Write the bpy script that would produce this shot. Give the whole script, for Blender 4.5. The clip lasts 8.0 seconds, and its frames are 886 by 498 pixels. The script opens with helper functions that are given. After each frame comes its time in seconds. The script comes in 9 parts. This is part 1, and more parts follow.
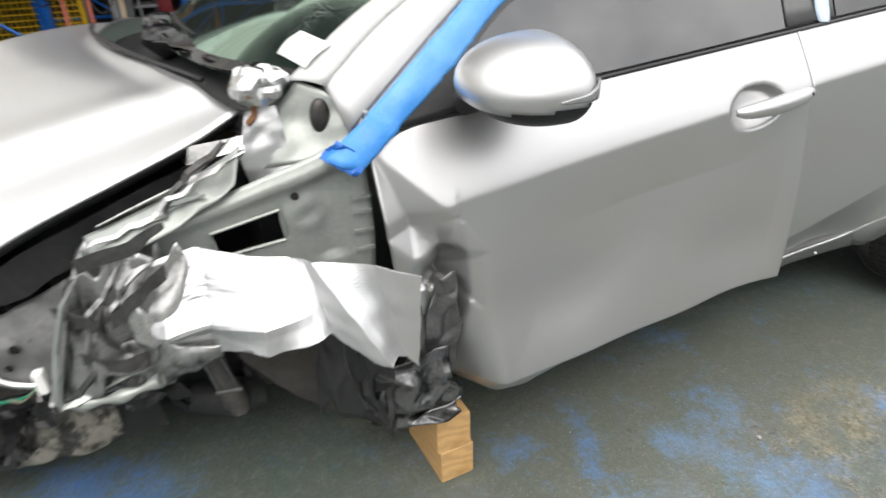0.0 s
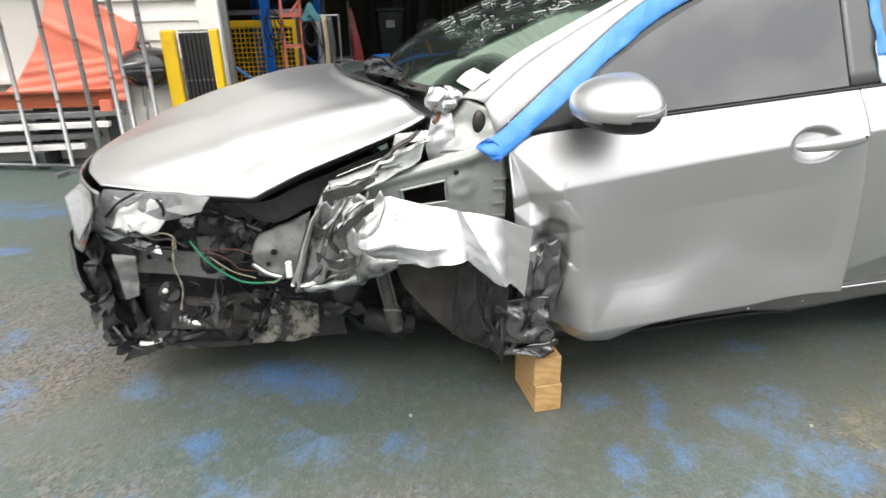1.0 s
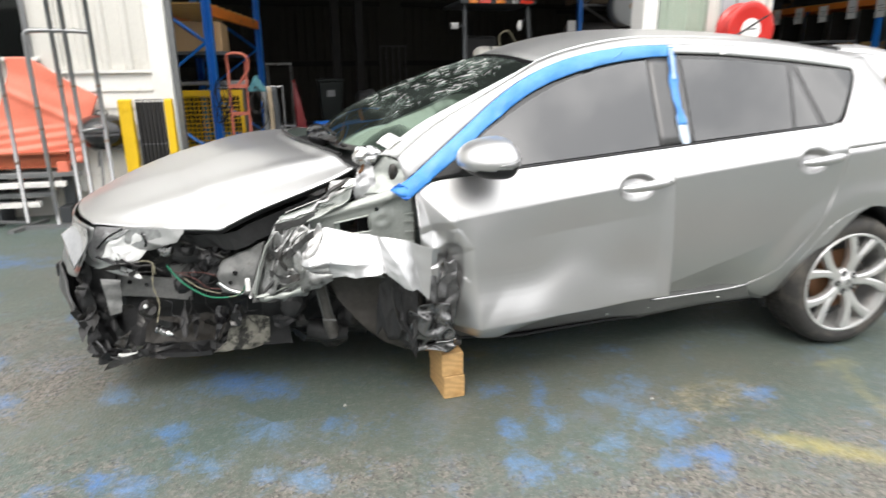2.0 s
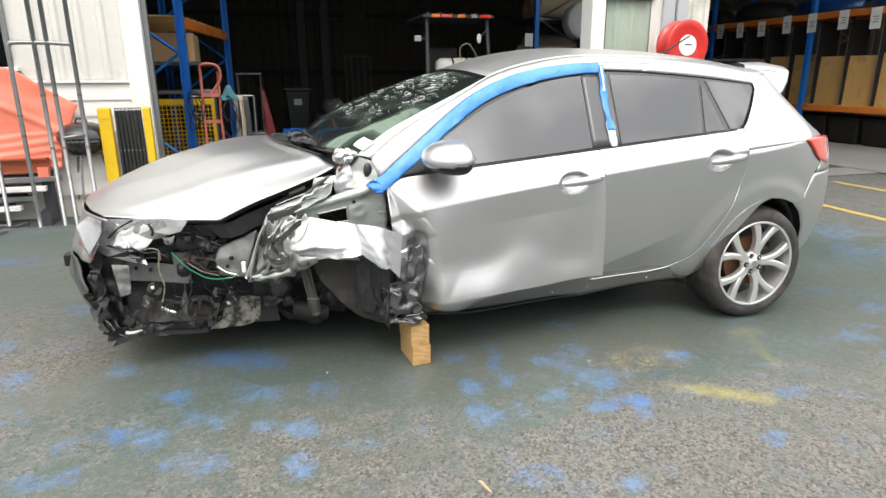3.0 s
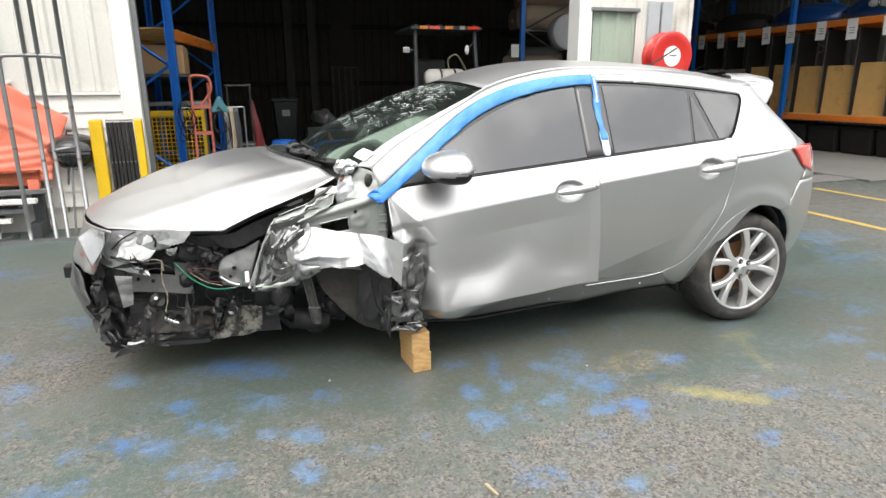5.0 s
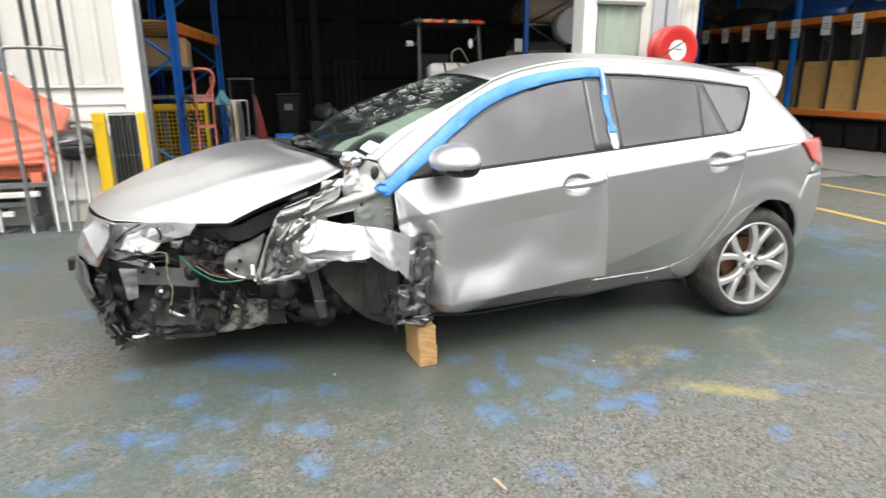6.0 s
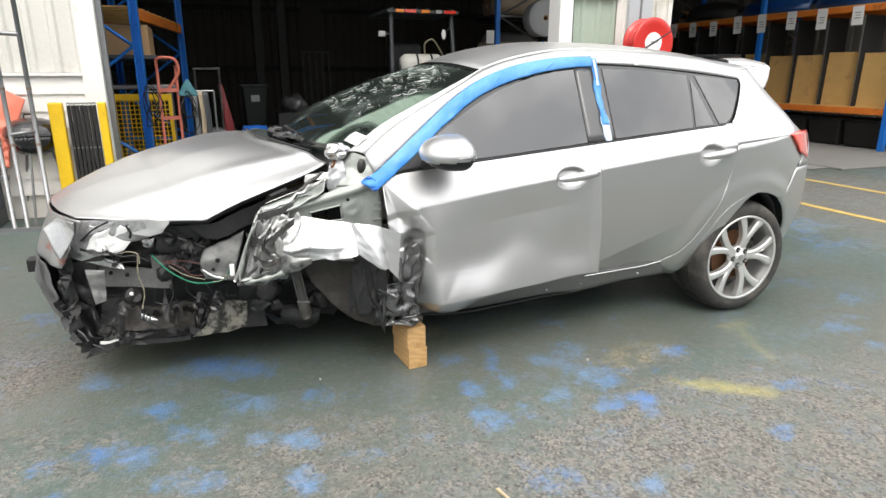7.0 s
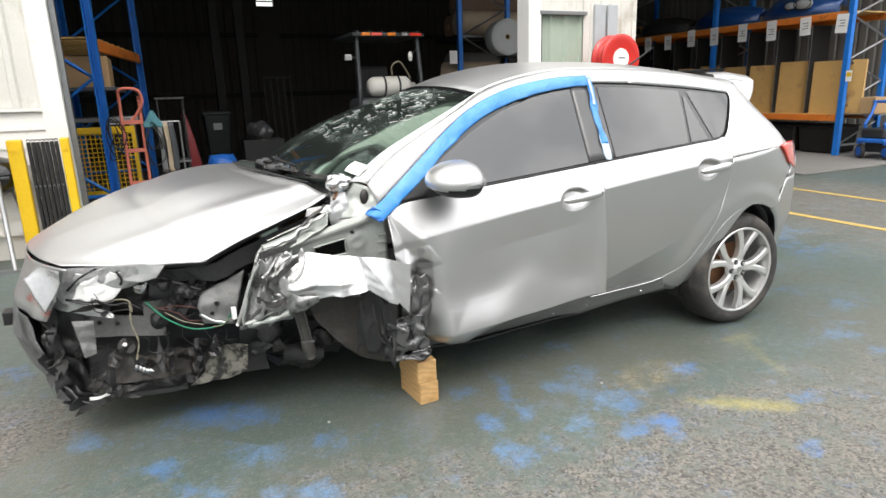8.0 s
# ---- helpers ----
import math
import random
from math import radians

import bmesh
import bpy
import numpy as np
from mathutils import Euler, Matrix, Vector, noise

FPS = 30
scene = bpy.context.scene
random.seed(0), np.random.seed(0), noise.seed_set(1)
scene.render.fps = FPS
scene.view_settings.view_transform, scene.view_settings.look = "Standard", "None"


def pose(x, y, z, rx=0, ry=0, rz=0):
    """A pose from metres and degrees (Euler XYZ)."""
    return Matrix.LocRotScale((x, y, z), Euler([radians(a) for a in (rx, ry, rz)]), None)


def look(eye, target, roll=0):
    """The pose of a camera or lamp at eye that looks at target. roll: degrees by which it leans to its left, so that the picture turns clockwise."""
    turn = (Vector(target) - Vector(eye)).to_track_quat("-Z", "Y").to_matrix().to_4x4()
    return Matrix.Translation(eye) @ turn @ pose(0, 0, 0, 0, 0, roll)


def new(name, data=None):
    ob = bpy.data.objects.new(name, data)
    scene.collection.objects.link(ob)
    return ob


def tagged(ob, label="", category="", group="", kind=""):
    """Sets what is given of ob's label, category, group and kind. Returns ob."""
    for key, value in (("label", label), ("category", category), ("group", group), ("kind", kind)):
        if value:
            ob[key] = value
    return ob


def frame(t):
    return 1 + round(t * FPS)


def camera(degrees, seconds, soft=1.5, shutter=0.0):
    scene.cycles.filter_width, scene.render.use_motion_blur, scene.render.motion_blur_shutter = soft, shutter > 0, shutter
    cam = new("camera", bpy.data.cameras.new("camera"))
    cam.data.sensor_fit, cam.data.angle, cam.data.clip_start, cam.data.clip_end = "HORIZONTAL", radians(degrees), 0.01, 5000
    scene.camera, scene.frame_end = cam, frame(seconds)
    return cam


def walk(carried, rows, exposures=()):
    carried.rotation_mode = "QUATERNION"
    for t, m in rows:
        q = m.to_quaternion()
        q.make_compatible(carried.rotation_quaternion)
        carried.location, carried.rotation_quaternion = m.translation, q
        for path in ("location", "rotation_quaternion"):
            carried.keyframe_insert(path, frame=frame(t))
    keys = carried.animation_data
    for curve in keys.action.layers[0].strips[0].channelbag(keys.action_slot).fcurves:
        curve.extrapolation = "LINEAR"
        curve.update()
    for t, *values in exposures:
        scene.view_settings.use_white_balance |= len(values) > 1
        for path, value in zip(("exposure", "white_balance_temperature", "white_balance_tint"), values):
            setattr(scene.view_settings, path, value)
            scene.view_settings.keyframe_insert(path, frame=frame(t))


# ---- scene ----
cam = camera(71.5, 8.0, shutter=0.4)
PATH = [
    (0, (0.309, -1.009, 1.235), (0.951, 0.635, 0.296), -2.2),
    (0.5, (0.244, -1.293, 1.237), (0.63, 0.487, 0.412), -2.3),
    (1, (0.188, -1.59, 1.25), (0.422, 0.247, 0.495), -1.2),
    (1.5, (0.224, -1.879, 1.258), (0.416, -0.001, 0.598), 0.5),
    (2, (0.182, -2.181, 1.305), (0.608, -0.311, 0.738), -0.5),
    (2.2, (0.162, -2.3, 1.311), (0.663, -0.439, 0.775), -1.0),
    (3.3, (0.053, -2.634, 1.333), (0.596, -0.788, 0.787), -0.4),
    (3.5, (0.045, -2.641, 1.329), (0.613, -0.802, 0.784), -2.7),
    (4, (0.006, -2.619, 1.333), (0.582, -0.782, 0.791), -1.2),
    (4.5, (-0.006, -2.627, 1.34), (0.576, -0.785, 0.823), -0.5),
    (4.7, (-0.003, -2.629, 1.34), (0.595, -0.791, 0.825), -0.4),
    (5.8, (-0.015, -2.605, 1.328), (0.505, -0.743, 0.818), -0.6),
    (6, (-0.022, -2.6, 1.325), (0.557, -0.76, 0.797), -0.3),
    (6.5, (-0.043, -2.56, 1.319), (0.646, -0.76, 0.787), -0.6),
    (7, (-0.079, -2.446, 1.306), (0.598, -0.646, 0.757), 0.1),
    (7.5, (-0.132, -2.316, 1.319), (0.666, -0.553, 0.818), 0.4),
    (8, (-0.216, -2.279, 1.329), (0.577, -0.511, 0.836), -1.8),
]
walk(cam, [(t, look(eye, target, roll)) for t, eye, target, roll in PATH], [(0.0, -0.16), (1.0, -0.02), (2.0, 0.03), (8.0, 0.03)])

# ---- world and light ----
world = bpy.data.worlds.new("overcast_sky")
scene.world = world
world.use_nodes = True
wn, wl = world.node_tree.nodes, world.node_tree.links
wn.clear()
w_out = wn.new("ShaderNodeOutputWorld")
w_bg = wn.new("ShaderNodeBackground")
w_sky = wn.new("ShaderNodeTexSky")
w_sky.sky_type = "NISHITA"
w_sky.sun_disc = False
w_sky.sun_elevation = radians(52)
w_sky.sun_rotation = radians(200)
w_sky.air_density, w_sky.dust_density = 1.0, 4.0
w_co = wn.new("ShaderNodeTexCoord")
w_no = wn.new("ShaderNodeTexNoise")
w_no.inputs["Scale"].default_value = 5.0
w_no.inputs["Detail"].default_value = 6
w_ra = wn.new("ShaderNodeValToRGB")
w_ra.color_ramp.elements[0].position, w_ra.color_ramp.elements[0].color = 0.38, (5.9, 5.9, 5.85, 1)
w_ra.color_ramp.elements[1].position, w_ra.color_ramp.elements[1].color = 0.62, (10.2, 10.0, 9.75, 1)
w_mx = wn.new("ShaderNodeMix")
w_mx.data_type = "RGBA"
w_mx.inputs[0].default_value = 0.85
wl.new(w_co.outputs["Generated"], w_no.inputs["Vector"])
wl.new(w_no.outputs["Fac"], w_ra.inputs["Fac"])
wl.new(w_sky.outputs["Color"], w_mx.inputs[6])
wl.new(w_ra.outputs["Color"], w_mx.inputs[7])
w_bg.inputs["Strength"].default_value = 0.202
# an overcast sky is brighter overhead than at the horizon
w_sp, w_el, w_gr = wn.new("ShaderNodeSeparateXYZ"), wn.new("ShaderNodeMapRange"), wn.new("ShaderNodeMix")
w_el.inputs["From Min"].default_value, w_el.inputs["From Max"].default_value = 0.0, 0.75
w_el.inputs["To Min"].default_value, w_el.inputs["To Max"].default_value = 0.46, 2.0
w_gr.data_type, w_gr.blend_type = "RGBA", "MULTIPLY"
w_gr.inputs[0].default_value = 1.0
wl.new(w_co.outputs["Generated"], w_sp.inputs[0])
wl.new(w_sp.outputs["Z"], w_el.inputs["Value"])
wl.new(w_mx.outputs[2], w_gr.inputs[6])
wl.new(w_el.outputs[0], w_gr.inputs[7])
wl.new(w_gr.outputs[2], w_bg.inputs["Color"])
wl.new(w_bg.outputs["Background"], w_out.inputs["Surface"])

sun_data = bpy.data.lights.new("sun", "SUN")
sun_data.energy, sun_data.angle, sun_data.color = 1.2, radians(25), (1.0, 0.97, 0.93)
sun = new("sun", sun_data)
sun.matrix_world = look((-3.0, -7.0, 12.0), (0.5, 0.5, 0.5))


# ---- materials ----
def surf(name, colour, rough=0.5, metal=0.0, vary=0.25, scale=8.0, fine=120.0, bump=0.15, coat=0.0, dirt=None, dirt_scale=2.0, dirt_from=0.55, spec=0.5, rnd=0.0):
    m = bpy.data.materials.new(name)
    m.use_nodes = True
    n, l = m.node_tree.nodes, m.node_tree.links
    b = n["Principled BSDF"]
    b.inputs["Roughness"].default_value = rough
    b.inputs["Metallic"].default_value = metal
    b.inputs["Coat Weight"].default_value = coat
    b.inputs["Coat Roughness"].default_value = 0.06
    b.inputs["Specular IOR Level"].default_value = spec
    co = n.new("ShaderNodeTexCoord")
    big, small = n.new("ShaderNodeTexNoise"), n.new("ShaderNodeTexNoise")
    big.inputs["Scale"].default_value, big.inputs["Detail"].default_value = scale, 5
    small.inputs["Scale"].default_value, small.inputs["Detail"].default_value = fine, 3
    l.new(co.outputs["Object"], big.inputs["Vector"])
    l.new(co.outputs["Object"], small.inputs["Vector"])
    add = n.new("ShaderNodeMath")
    add.operation = "ADD"
    l.new(big.outputs["Fac"], add.inputs[0])
    l.new(small.outputs["Fac"], add.inputs[1])
    last = add.outputs[0]
    if rnd:
        info, ad2 = n.new("ShaderNodeObjectInfo"), n.new("ShaderNodeMath")
        ad2.operation, ad2.inputs[1].default_value = "MULTIPLY_ADD", rnd
        l.new(info.outputs["Random"], ad2.inputs[0])
        l.new(last, ad2.inputs[2])
        last = ad2.outputs[0]
    ramp = n.new("ShaderNodeMapRange")
    ramp.inputs["From Min"].default_value, ramp.inputs["From Max"].default_value = 0.6, 1.4 + rnd
    ramp.inputs["To Min"].default_value, ramp.inputs["To Max"].default_value = 1 - vary, 1 + vary
    l.new(last, ramp.inputs["Value"])
    mul = n.new("ShaderNodeMix")
    mul.data_type, mul.blend_type = "RGBA", "MULTIPLY"
    mul.inputs[0].default_value = 1.0
    mul.inputs[6].default_value = (*colour, 1)
    l.new(ramp.outputs[0], mul.inputs[7])
    out = mul.outputs[2]
    if dirt:
        dn, dr, dm = n.new("ShaderNodeTexNoise"), n.new("ShaderNodeMapRange"), n.new("ShaderNodeMix")
        dn.inputs["Scale"].default_value, dn.inputs["Detail"].default_value, dn.inputs["Roughness"].default_value = dirt_scale, 8, 0.65
        l.new(co.outputs["Object"], dn.inputs["Vector"])
        dr.inputs["From Min"].default_value, dr.inputs["From Max"].default_value = dirt_from, dirt_from + 0.12
        l.new(dn.outputs["Fac"], dr.inputs["Value"])
        dm.data_type = "RGBA"
        dm.inputs[7].default_value = (*dirt, 1)
        l.new(dr.outputs[0], dm.inputs[0])
        l.new(out, dm.inputs[6])
        out = dm.outputs[2]
    l.new(out, b.inputs["Base Color"])
    if bump:
        bp = n.new("ShaderNodeBump")
        bp.inputs["Strength"].default_value, bp.inputs["Distance"].default_value = bump, 0.004
        l.new(small.outputs["Fac"], bp.inputs["Height"])
        l.new(bp.outputs["Normal"], b.inputs["Normal"])
    return m


M = {}
M["paint"] = surf("silver_metallic_paint", (0.56, 0.56, 0.56), 0.37, 0.93, 0.04, 3, 900, 0.02, 0.2)
# silver sill paint darkened to stand for the shaded ground it reflects
M["sill_dark"] = surf("shade_darkened_sill_paint", (0.26, 0.26, 0.26), 0.42, 0.6, 0.1, 5, 200, 0.1)
M["paint_bare"] = surf("torn_silver_sheet", (0.58, 0.585, 0.59), 0.34, 0.8, 0.06, 8, 300, 0.05)
M["primer"] = surf("grey_green_primed_steel", (0.31, 0.33, 0.31), 0.42, 0.45, 0.12, 6, 90, 0.05, dirt=(0.12, 0.11, 0.09), dirt_scale=9, dirt_from=0.62)
M["steel"] = surf("crumpled_bare_steel", (0.50, 0.50, 0.49), 0.34, 0.9, 0.3, 14, 120, 0.1, dirt=(0.13, 0.125, 0.12), dirt_scale=18, dirt_from=0.55)
M["dirty_steel"] = surf("dirty_grey_steel", (0.085, 0.085, 0.085), 0.45, 0.65, 0.3, 10, 90, 0.2, dirt=(0.05, 0.045, 0.04), dirt_scale=9, dirt_from=0.5)
M["crush"] = surf("crushed_grey_sheet", (0.30, 0.305, 0.30), 0.31, 0.78, 0.25, 14, 120, 0.06, dirt=(0.05, 0.05, 0.048), dirt_scale=13, dirt_from=0.51)
M["sill_crush"] = surf("scraped_crushed_steel", (0.20, 0.20, 0.20), 0.24, 0.9, 0.3, 14, 120, 0.05, dirt=(0.02, 0.02, 0.02), dirt_scale=16, dirt_from=0.50)
M["strut_plate"] = surf("dull_grey_plate", (0.14, 0.143, 0.14), 0.5, 0.3, 0.2, 9, 90, 0.08, dirt=(0.07, 0.065, 0.06), dirt_scale=9, dirt_from=0.6)
M["strut_grey"] = surf("dusty_grey_strut", (0.075, 0.072, 0.066), 0.6, 0.2, 0.3, 14, 90, 0.2, dirt=(0.035, 0.033, 0.03), dirt_scale=14, dirt_from=0.54)
# base colour darkened for the shade and dark reflections inside the fold
M["fold_metal"] = surf("shade_darkened_fold_paint", (0.17, 0.17, 0.172), 0.42, 0.85, 0.3, 14, 120, 0.08, dirt=(0.06, 0.06, 0.06), dirt_scale=14, dirt_from=0.56)
M["pale_steel"] = surf("pale_blue_grey_steel", (0.46, 0.49, 0.51), 0.45, 0.2, 0.1, 5, 90, 0.05)
M["dull_rust"] = surf("dull_weld_rust", (0.20, 0.14, 0.11), 0.7, 0.2, 0.2, 20, 120, 0.1)
M["beam_steel"] = surf("grey_beam_steel", (0.186, 0.186, 0.183), 0.5, 0.4, 0.25, 9, 90, 0.1, dirt=(0.08, 0.075, 0.07), dirt_scale=10, dirt_from=0.58)
M["chrome"] = surf("bright_metal", (0.66, 0.66, 0.66), 0.2, 1.0, 0.05, 10, 200, 0.02)
M["black_plastic"] = surf("black_plastic", (0.010, 0.010, 0.011), 0.5, 0, 0.3, 9, 200, 0.2)
M["torn_plastic"] = surf("torn_black_plastic", (0.021, 0.021, 0.022), 0.5, 0, 0.4, 12, 80, 0.3, dirt=(0.07, 0.066, 0.06), dirt_scale=10, dirt_from=0.64)
M["surround"] = surf("dark_satin_window_trim", (0.03, 0.03, 0.031), 0.22, 0, 0.1, 10, 300, 0.0, 0.8)
M["lamp_shell"] = surf("smoky_lamp_glass", (0.42, 0.42, 0.425), 0.15, 0.5, 0.4, 16, 60, 0.1, 0.8, dirt=(0.03, 0.03, 0.032), dirt_scale=14, dirt_from=0.66)
M["bumper_grey"] = surf("scraped_dark_grey_plastic", (0.10, 0.10, 0.102), 0.45, 0.1, 0.3, 8, 80, 0.15, dirt=(0.025, 0.025, 0.026), dirt_scale=7, dirt_from=0.54)
M["smoky_lens"] = surf("smoky_grey_lens", (0.33, 0.335, 0.34), 0.24, 0.6, 0.2, 9, 60, 0.05, 0.6, dirt=(0.07, 0.07, 0.072), dirt_scale=9, dirt_from=0.55)
M["grey_trim"] = surf("grey_screen_moulding", (0.60, 0.61, 0.60), 0.4, 0.1, 0.08, 5, 200, 0.0)
M["dark_shell"] = surf("dark_oily_casting", (0.020, 0.019, 0.018), 0.3, 0.3, 0.5, 14, 80, 0.3, dirt=(0.05, 0.046, 0.04), dirt_scale=15, dirt_from=0.62)
M["gloss_black"] = surf("gloss_black_trim", (0.012, 0.012, 0.013), 0.12, 0, 0.1, 10, 300, 0.0)
M["rubber"] = surf("tyre_rubber", (0.03, 0.029, 0.028), 0.72, 0, 0.25, 12, 90, 0.3, dirt=(0.075, 0.068, 0.058), dirt_scale=6, dirt_from=0.5)
M["alloy"] = surf("silver_alloy", (0.72, 0.72, 0.71), 0.28, 0.75, 0.05, 20, 300, 0.03, 0.3)
M["rust"] = surf("rusty_brake_disc", (0.15, 0.07, 0.032), 0.6, 0.5, 0.3, 20, 120, 0.2)
M["undertray"] = surf("dirty_pale_liner", (0.17, 0.165, 0.14), 0.8, 0, 0.4, 9, 60, 0.3, dirt=(0.018, 0.018, 0.016), dirt_scale=20, dirt_from=0.46)
M["liner"] = surf("brown_grey_wheel_liner", (0.040, 0.036, 0.031), 0.6, 0, 0.4, 6, 60, 0.3, dirt=(0.06, 0.055, 0.048), dirt_scale=7, dirt_from=0.62)
M["tape"] = surf("blue_masking_tape", (0.045, 0.235, 0.63), 0.36, 0, 0.12, 18, 160, 0.25, dirt=(0.10, 0.31, 0.66), dirt_scale=2.5, dirt_from=0.48)
M["tape_dark"] = surf("doubled_blue_tape", (0.015, 0.12, 0.44), 0.42, 0, 0.12, 18, 160, 0.25)
M["tape_pale"] = surf("pale_peeling_tape", (0.55, 0.66, 0.78), 0.5, 0, 0.1, 18, 160, 0.25)
M["red_lens"] = surf("red_lamp_lens", (0.72, 0.06, 0.035), 0.1, 0, 0.15, 20, 300, 0.0, 1.0)
M["white_lens"] = surf("clear_lamp_lens", (0.5, 0.5, 0.5), 0.1, 0.3, 0.1, 20, 300, 0.0, 1.0)
M["lamp_mirror"] = surf("broken_lamp_reflector", (0.92, 0.92, 0.92), 0.2, 0.3, 0.12, 14, 120, 0.15, 0.6)
M["green_wire"] = surf("green_cable", (0.004, 0.14, 0.075), 0.55, 0, 0.1, 20, 200, 0.05)
M["red_wire"] = surf("red_cable", (0.09, 0.028, 0.022), 0.45, 0, 0.1, 20, 200, 0.05)
M["yellow_wire"] = surf("yellowed_cable", (0.22, 0.20, 0.14), 0.45, 0, 0.1, 20, 200, 0.05)
M["white_plastic"] = surf("white_plastic", (0.78, 0.78, 0.76), 0.4, 0, 0.05, 10, 200, 0.05)
M["paper"] = surf("white_paper", (0.82, 0.82, 0.80), 0.7, 0, 0.03, 10, 200, 0.05)
M["ink"] = surf("grey_print", (0.12, 0.12, 0.13), 0.7, 0, 0.1, 10, 200, 0.0)
M["dash"] = surf("grey_dashboard", (0.045, 0.05, 0.047), 0.6, 0, 0.15, 6, 200, 0.2)
M["seat"] = surf("dark_seat_cloth", (0.03, 0.03, 0.032), 0.85, 0, 0.2, 8, 200, 0.3)
M["blue_steel"] = surf("blue_rack_steel", (0.015, 0.17, 0.60), 0.4, 0.1, 0.15, 5, 80, 0.1, dirt=(0.03, 0.05, 0.09), dirt_scale=5, dirt_from=0.62)
M["orange_steel"] = surf("orange_rack_beam", (0.70, 0.20, 0.03), 0.45, 0.1, 0.15, 5, 80, 0.1, dirt=(0.14, 0.06, 0.03), dirt_scale=4, dirt_from=0.6)
M["galv"] = surf("galvanised_steel", (0.27, 0.275, 0.28), 0.42, 0.8, 0.15, 16, 120, 0.1, dirt=(0.2, 0.13, 0.09), dirt_scale=6, dirt_from=0.66)
M["yellow"] = surf("yellow_post_paint", (0.78, 0.50, 0.012), 0.45, 0, 0.1, 6, 90, 0.1, dirt=(0.3, 0.2, 0.05), dirt_scale=7, dirt_from=0.67)
M["cream"] = surf("cream_steel_cladding", (0.68, 0.665, 0.62), 0.5, 0, 0.06, 1.5, 60, 0.05, dirt=(0.48, 0.46, 0.40), dirt_scale=1.3, dirt_from=0.56)
M["white_board"] = surf("white_painted_board", (0.80, 0.79, 0.76), 0.5, 0, 0.05, 2, 60, 0.08, dirt=(0.5, 0.48, 0.43), dirt_scale=3, dirt_from=0.6)
M["green_clad"] = surf("pale_green_cladding", (0.36, 0.43, 0.35), 0.5, 0, 0.08, 3, 60, 0.05)
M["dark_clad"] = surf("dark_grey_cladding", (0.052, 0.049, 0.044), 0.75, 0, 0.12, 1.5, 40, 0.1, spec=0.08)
M["mid_clad"] = surf("grey_ribbed_cladding", (0.16, 0.16, 0.15), 0.55, 0, 0.1, 1.5, 40, 0.05)
M["orange_sheet"] = surf("orange_plastic_sheet", (0.80, 0.22, 0.14), 0.42, 0, 0.1, 2, 60, 0.1)
M["rusty_beam"] = surf("rust_brown_beam", (0.30, 0.075, 0.03), 0.6, 0, 0.2, 5, 60, 0.2)
M["black_enamel"] = surf("black_enamel", (0.012, 0.012, 0.013), 0.2, 0, 0.1, 6, 200, 0.02, 0.5)
M["black_rubber"] = surf("black_barrier_belt", (0.014, 0.013, 0.013), 0.6, 0, 0.25, 12, 90, 0.2)
M["salmon"] = surf("faded_red_trolley_paint", (0.55, 0.16, 0.11), 0.5, 0.1, 0.15, 9, 90, 0.1, dirt=(0.3, 0.2, 0.15), dirt_scale=9, dirt_from=0.62)
M["red"] = surf("red_reel_enamel", (0.58, 0.022, 0.016), 0.35, 0, 0.08, 5, 90, 0.04, 0.3)
M["teal"] = surf("teal_cloth", (0.05, 0.17, 0.20), 0.7, 0, 0.2, 20, 90, 0.2)
M["card"] = surf("brown_cardboard", (0.40, 0.26, 0.13), 0.75, 0, 0.1, 4, 60, 0.1, dirt=(0.3, 0.18, 0.08), dirt_scale=5, dirt_from=0.62, rnd=0.3)
M["ply"] = surf("raw_plywood", (0.58, 0.36, 0.125), 0.65, 0, 0.14, 5, 60, 0.1, dirt=(0.36, 0.21, 0.09), dirt_scale=3, dirt_from=0.58, rnd=0.4)
M["bin_black"] = surf("black_bin_plastic", (0.02, 0.021, 0.022), 0.5, 0, 0.2, 5, 90, 0.1)
M["bin_green"] = surf("dark_bin_plastic", (0.017, 0.023, 0.022), 0.5, 0, 0.2, 5, 90, 0.1)
M["felt"] = surf("grey_felt_roll", (0.20, 0.195, 0.185), 0.85, 0, 0.12, 6, 90, 0.2, rnd=0.3)
M["tan_roll"] = surf("tan_paper_roll", (0.42, 0.34, 0.24), 0.8, 0, 0.12, 6, 90, 0.2, rnd=0.3)
M["bottle"] = surf("white_gas_bottle", (0.62, 0.61, 0.57), 0.45, 0, 0.1, 6, 90, 0.05, dirt=(0.35, 0.32, 0.26), dirt_scale=6, dirt_from=0.6)
M["forklift"] = surf("dark_forklift_steel", (0.06, 0.065, 0.07), 0.5, 0.3, 0.2, 6, 90, 0.1)
# grey base stands for the sky reflected in gloss black trim
M["pillar_grey"] = surf("sky_greyed_pillar_trim", (0.085, 0.085, 0.087), 0.3, 0, 0.1, 10, 300, 0.0, 0.5)
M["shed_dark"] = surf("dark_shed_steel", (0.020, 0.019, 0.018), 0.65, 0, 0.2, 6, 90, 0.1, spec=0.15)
M["pale_roll"] = surf("pale_grey_wrapped_roll", (0.42, 0.43, 0.43), 0.55, 0, 0.06, 3, 60, 0.05)
M["brown_roll"] = surf("dark_brown_paper_roll", (0.20, 0.14, 0.10), 0.8, 0, 0.12, 6, 90, 0.2)
M["navy"] = surf("dark_blue_car_paint", (0.008, 0.055, 0.21), 0.3, 0.1, 0.1, 6, 120, 0.03, 0.5)
M["amber"] = surf("amber_lamp_lens", (0.75, 0.22, 0.02), 0.2, 0, 0.1, 10, 100, 0.0, 0.6)
